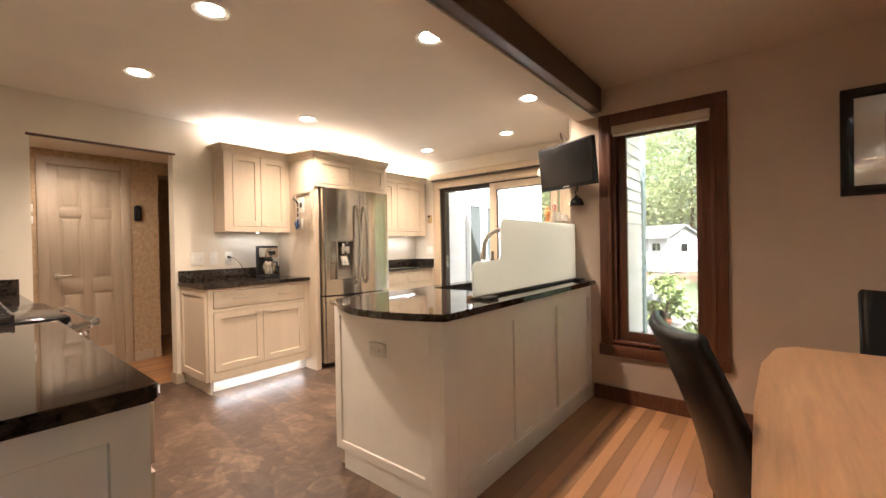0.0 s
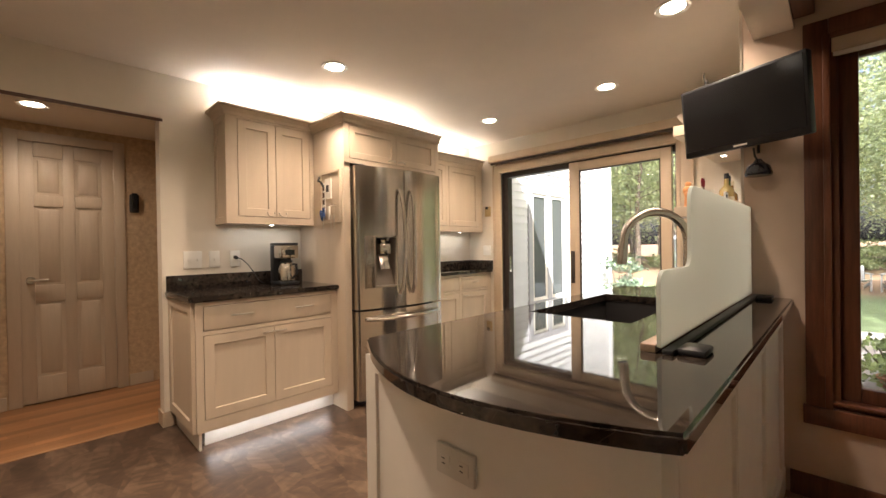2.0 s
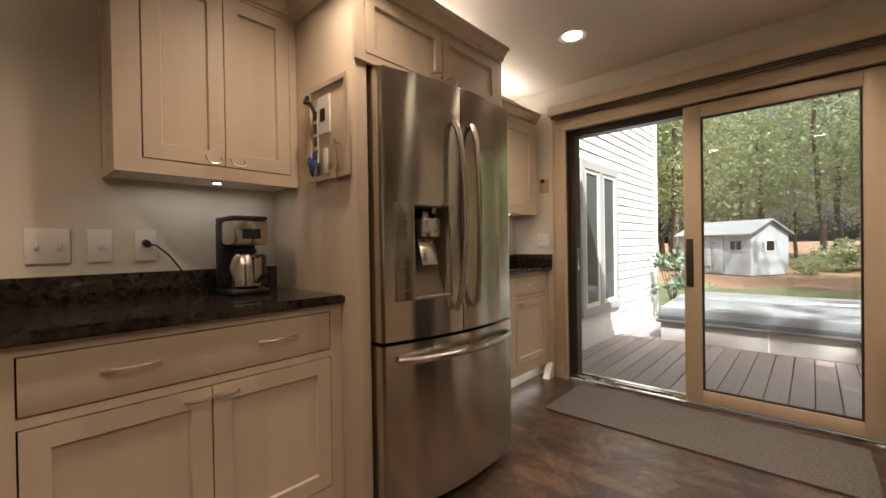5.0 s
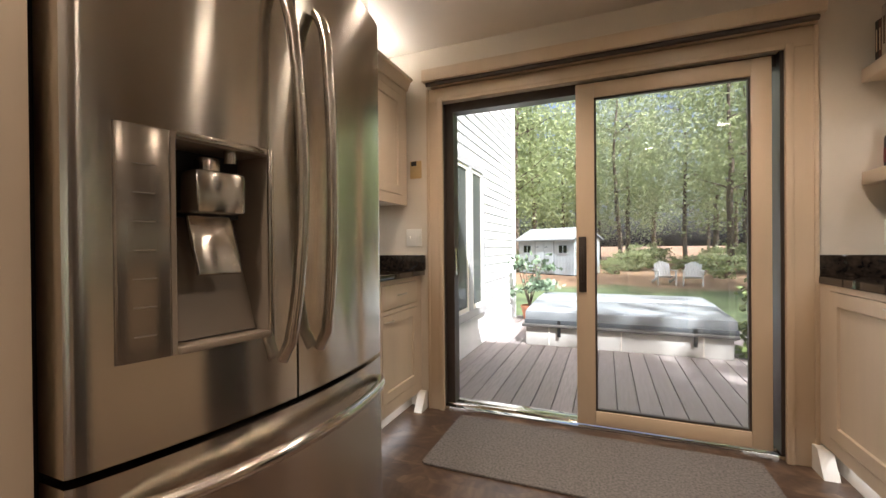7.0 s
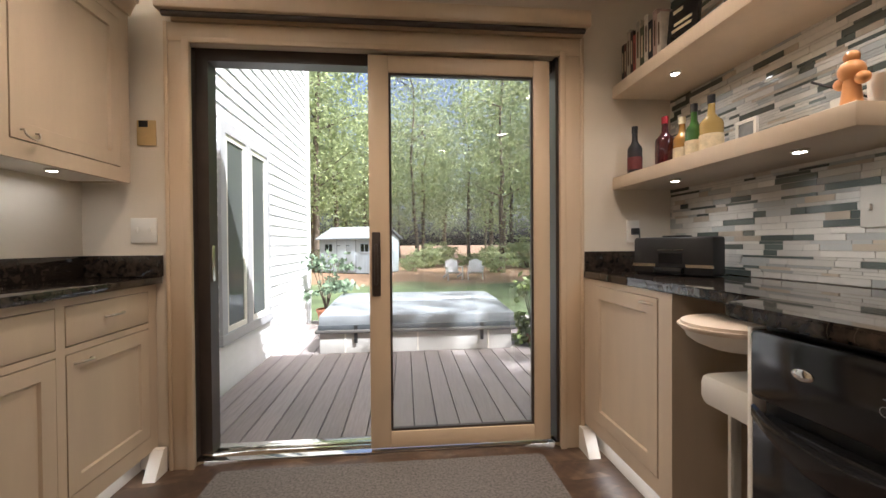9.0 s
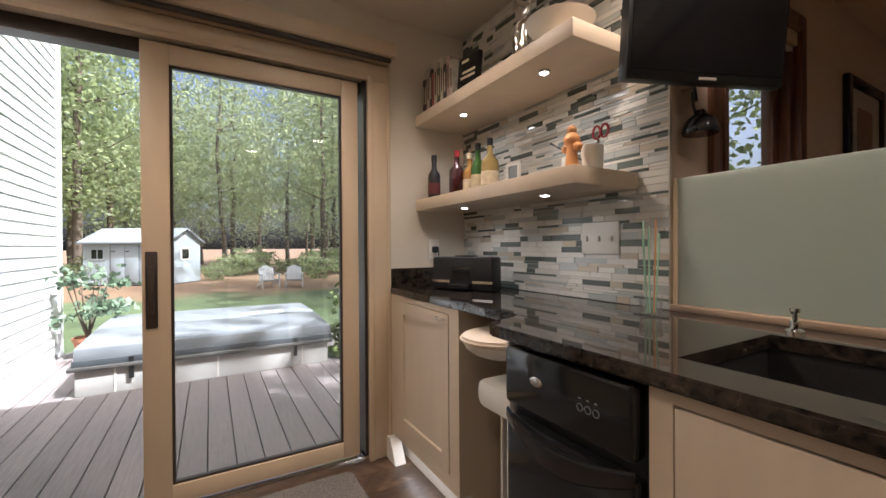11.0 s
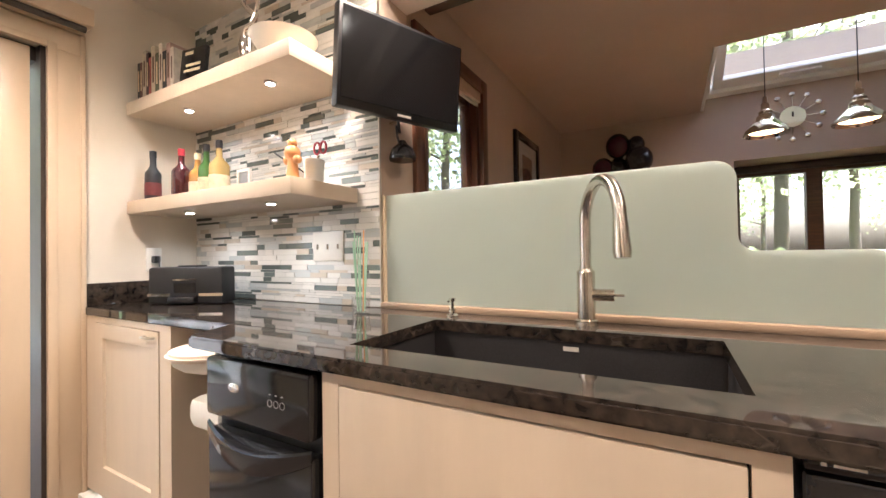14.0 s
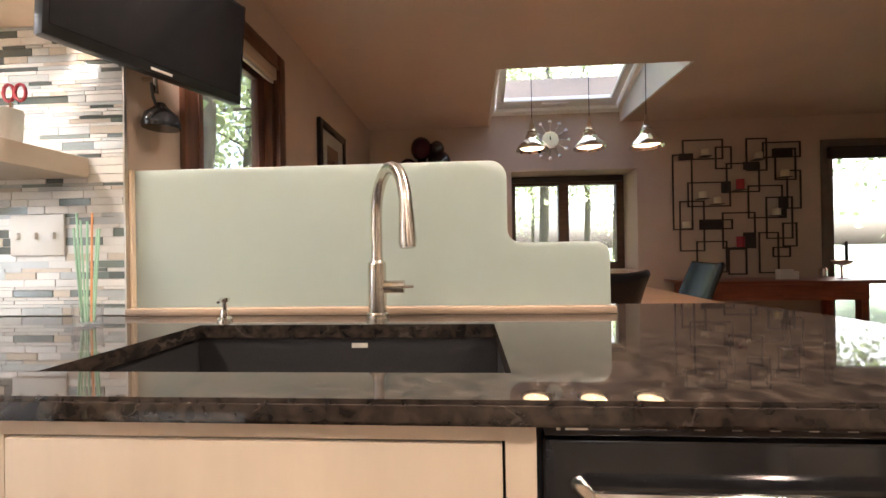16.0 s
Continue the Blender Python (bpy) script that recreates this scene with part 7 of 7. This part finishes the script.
vs = [bm.verts.new(p) for p in ((-3.85, -0.18, 1.85), (0.15, -0.18, 1.85), (0.15, 1.2, 2.52), (-3.85, 1.2, 2.52), (-3.85, 2.58, 1.85), (0.15, 2.58, 1.85), (-3.85, -0.18, 1.92), (0.15, -0.18, 1.92), (0.15, 1.2, 2.59), (-3.85, 1.2, 2.59), (-3.85, 2.58, 1.92), (0.15, 2.58, 1.92))]
for f in ((6, 7, 8, 9), (9, 8, 11, 10), (0, 1, 7, 6), (4, 5, 11, 10), (0, 3, 9, 6), (3, 4, 10, 9), (1, 2, 8, 7), (2, 5, 11, 8), (0, 1, 2, 3), (3, 2, 5, 4)):
    bm.faces.new([vs[i] for i in f])
sp2("roof", bm, SHEDR)
bm = bmesh.new()
vs = [bm.verts.new(p) for p in ((-0.003, 0.0, 1.9), (-0.003, 2.4, 1.9), (-0.003, 1.2, 2.5), (-0.05, 0.0, 1.9), (-0.05, 2.4, 1.9), (-0.05, 1.2, 2.5))]
for f in ((0, 1, 2), (3, 4, 5), (0, 1, 4, 3), (1, 2, 5, 4), (2, 0, 3, 5)):
    bm.faces.new([vs[i] for i in f])
sp2("gable", bm, SHEDSHADE)
# dark sheet added behind the doors to draw their shadowy gap lines
sp2("door_surround", bx(-2.52, -1.20, -0.014, -0.0085, 0.08, 1.86), SHEDR)
for a, b in ((-2.46, -1.875), (-1.845, -1.26)):
    d = sp2("door", bx(a, b, -0.03, -0.009, 0.12, 1.82, 0.004), SHEDSHADE)
    sp2("hinge", bxs((a + 0.02, a + 0.2, -0.035, -0.03, 0.4, 0.44), (a + 0.02, a + 0.2, -0.035, -0.03, 1.5, 1.54)), MATTE, d)
for a in (-3.35, -0.95):
    wd = sp2("window", bx(a, a + 0.6, -0.03, -0.009, 1.15, 1.65), SHEDSHADE)
    sp2("pane", bxs((a + 0.05, a + 0.28, -0.034, -0.03, 1.2, 1.6), (a + 0.32, a + 0.55, -0.034, -0.03, 1.2, 1.6)), BLACK, wd)
wd = sp2("window", bx(-0.009, 0.03, 0.9, 1.5, 1.1, 1.65), WHITE)
sp2("pane", bx(0.03, 0.034, 0.95, 1.45, 1.15, 1.6), BLACK, wd)

# slatted garden chairs
AD = thing("garden_chair", (0, 0, 0), "pale grey slatted garden chair on the lawn", "garden chair", "garden chairs")
GREYP = mat("pale_grey_paint", (0.55, 0.56, 0.57), 0.6)
for i in range(6):
    h = 0.98 - 0.05 * abs(i - 2.5)
    bm = bx(-0.29 + 0.098 * i, -0.205 + 0.098 * i, -0.01, 0.01, 0.0, h - 0.25, 0.004)
    bmesh.ops.transform(bm, matrix=pose(0, 0.26, 0.25, -22, 0, 0), verts=bm.verts)
    part("back_slat", bm, GREYP, AD)
for i in range(5):
    part("seat_slat", bx(-0.29, 0.29, -0.30 + 0.115 * i, -0.20 + 0.115 * i, 0.36 - 0.022 * i, 0.38 - 0.022 * i, 0.004), GREYP, AD)
for x in (-0.34, 0.30):
    part("armrest", bx(x - 0.04, x + 0.08, -0.36, 0.36, 0.56, 0.58, 0.005), GREYP, AD)
    part("front_leg", bx(x, x + 0.04, -0.33, -0.22, 0, 0.56, 0.004), GREYP, AD)
    bm = bx(x, x + 0.04, -0.30, 0.62, -0.05, 0.05, 0.004)
    bmesh.ops.transform(bm, matrix=pose(0, 0, 0.22, -14, 0, 0), verts=bm.verts)
    part("rear_leg", bm, GREYP, AD)
AD.matrix_basis = pose(0.55, 21.3, gz, 0, 0, 8)
copy_thing(AD, pose(1.50, 21.2, gz, 0, 0, -10))

# potted plants on the deck
def pot_plant(name, at, words, pot_r, pot_h, rx, rz, zc, n, size, seed, material):
    p = thing(name, at, words, "potted plant")
    part("pot", lathe([(pot_r * 0.7, 0.0), (pot_r * 0.95, pot_h * 0.85), (pot_r * 1.05, pot_h * 0.86), (pot_r * 1.05, pot_h), (pot_r * 0.9, pot_h), (pot_r * 0.85, pot_h * 0.9), (0, pot_h * 0.9)], at, 20), TERRA, p)
    r2 = random.Random(seed)
    bm = bmesh.new()
    for j in range(6):
        a = j * 1.05
        cyl(bm, (at[0], at[1], at[2] + pot_h * 0.85), (at[0] + rx * 0.6 * math.cos(a), at[1] + rx * 0.6 * math.sin(a), at[2] + zc + rz * 0.5), 0.010, 0.004, 5)
    part("stems", bm, BARK, p)
    V, Fc = leaves((at[0], at[1], at[2] + zc), rx, rz, n, size, r2, 0.15)
    leaf_part("foliage", V, Fc, material, p)
LEAF2 = mat("pale_plant_leaf", (0.20, 0.26, 0.09), 0.5, noise_scale=6, amount=0.3)
LEAF3 = mat("grey_green_leaf", (0.14, 0.20, 0.13), 0.5, noise_scale=6, amount=0.3)
pot_plant("potted_plant", (-2.68, 9.45, -0.05), "terracotta pot with a grey-green bushy shrub", 0.13, 0.22, 0.32, 0.42, 0.65, 520, 0.07, 5, LEAF3)
pot_plant("potted_plant", (-0.16, 8.02, -0.05), "pale green bushy plant in a pot on the deck", 0.10, 0.10, 0.24, 0.46, 0.42, 900, 0.07, 6, LEAF2)
pot_plant("potted_plant", (0.50, 6.9, -0.05), "low terracotta pot with flowering green plants by the window", 0.11, 0.10, 0.36, 0.24, 0.24, 640, 0.055, 8, LEAF2)
pot_plant("potted_plant", (0.98, 7.0, -0.05), "bushy green plant in a pot outside the window", 0.13, 0.12, 0.42, 0.48, 0.46, 850, 0.06, 9, LEAF2)

# ---- many small pieces: mosaic, planks ----
mz = thing("mosaic_backsplash", (TX, 5.05, 0.915), "glass and stone strip mosaic wall in white, grey and green", "tile wall", kind="structure")
part("grout", bx(TX - 0.004, TX - 0.0005, 4.452, KN - 0.001, 0.916, CE - 0.001), mat("grout", (0.55, 0.52, 0.46), 0.9, noise_scale=60, amount=0.1), mz)
TM = [mat("white_marble_strip", (0.74, 0.71, 0.64), 0.25, noise_scale=18, amount=0.07, rand=0.08), mat("pale_grey_strip", (0.52, 0.53, 0.50), 0.12, noise_scale=15, amount=0.08, rand=0.12),
      mat("grey_green_glass_strip", (0.15, 0.17, 0.15), 0.06, noise_scale=10, amount=0.15, rand=0.35, coat=0.3), mat("beige_stone_strip", (0.55, 0.47, 0.36), 0.4, noise_scale=20, amount=0.15, rand=0.12)]
units = []
for m in TM:
    units.append(finish("tile", bx(-1, 0, 0, 1, 0, 1), m))
rest = [bmesh.new() for _ in TM]
rt = random.Random(12)
z, count = 0.918, 0
while z < CE - 0.012:
    h = rt.choice((0.010, 0.012, 0.022, 0.024, 0.026))
    h = min(h, CE - 0.003 - z)
    y = 4.453 - rt.uniform(0, 0.05)
    while y < KN - 0.002:
        L = rt.choice((0.055, 0.075, 0.10, 0.13, 0.16))
        y0, y1 = max(4.453, y), min(KN - 0.002, y + L)
        y += L + 0.0018
        if y1 - y0 < 0.006:
            continue
        k = rt.choices((0, 1, 2, 3), (0.54, 0.20, 0.17, 0.09))[0]
        dp = 0.0032 + rt.uniform(0, 0.0022)
        if count < 300 and z > 0.93 and y0 < 5.25:
            ob = new("tile", units[k])
            ob.parent = mz
            ob.matrix_parent_inverse = mz.matrix_basis.inverted()
            ob.location, ob.scale = (TX - 0.004, y0, z), (dp, y1 - y0, h - 0.0018)
            count += 1
        else:
            box(rest[k], TX - 0.004 - dp, TX - 0.004, y0, y1, z, z + h - 0.0018)
    z += h
for k, bm in enumerate(rest):
    ob = part("tile_field", bm, TM[k], mz, smooth=None)
    ob["kind"] = "stuff"
struct("tile_edge_trim", bx(TX - 0.011, TX - 0.0005, 4.447, 4.4525, 0.916, CE - 0.001), NICKEL, "thin metal edge of the mosaic wall", "trim")


def planks(parent_name, x0, x1, y0, y1, width, seed, most=300):
    par = bpy.data.objects[parent_name]
    r3 = random.Random(seed)
    unit = finish("plank", bx(0, 1, 0, 1, -1, 0), PLANK)
    x = x0
    while x < x1 - 0.005:
        w = min(width, x1 - x)
        y = y0 - r3.uniform(0, 0.8)
        while y < y1:
            L = r3.uniform(0.9, 2.1)
            a, b = max(y0, y), min(y1, y + L)
            y += L
            if b - a < 0.02:
                continue
            ob = new("plank", unit)
            ob.parent = par
            ob.location, ob.scale = (x, a, 0.0), (w - 0.0012, b - a - 0.0012, 0.013)
        x += w


planks("floor_dining", -0.018, 3.02, -2.5, 4.45, 0.066, 31)
planks("floor_hall", -5.6, -3.20, 0.3, 3.4, 0.066, 33)
struct("floor_threshold", bx(-3.215, -3.185, 1.65, 2.55, 0.0, 0.006, 0.002), OAK, "low oak threshold between hall and kitchen", "threshold")
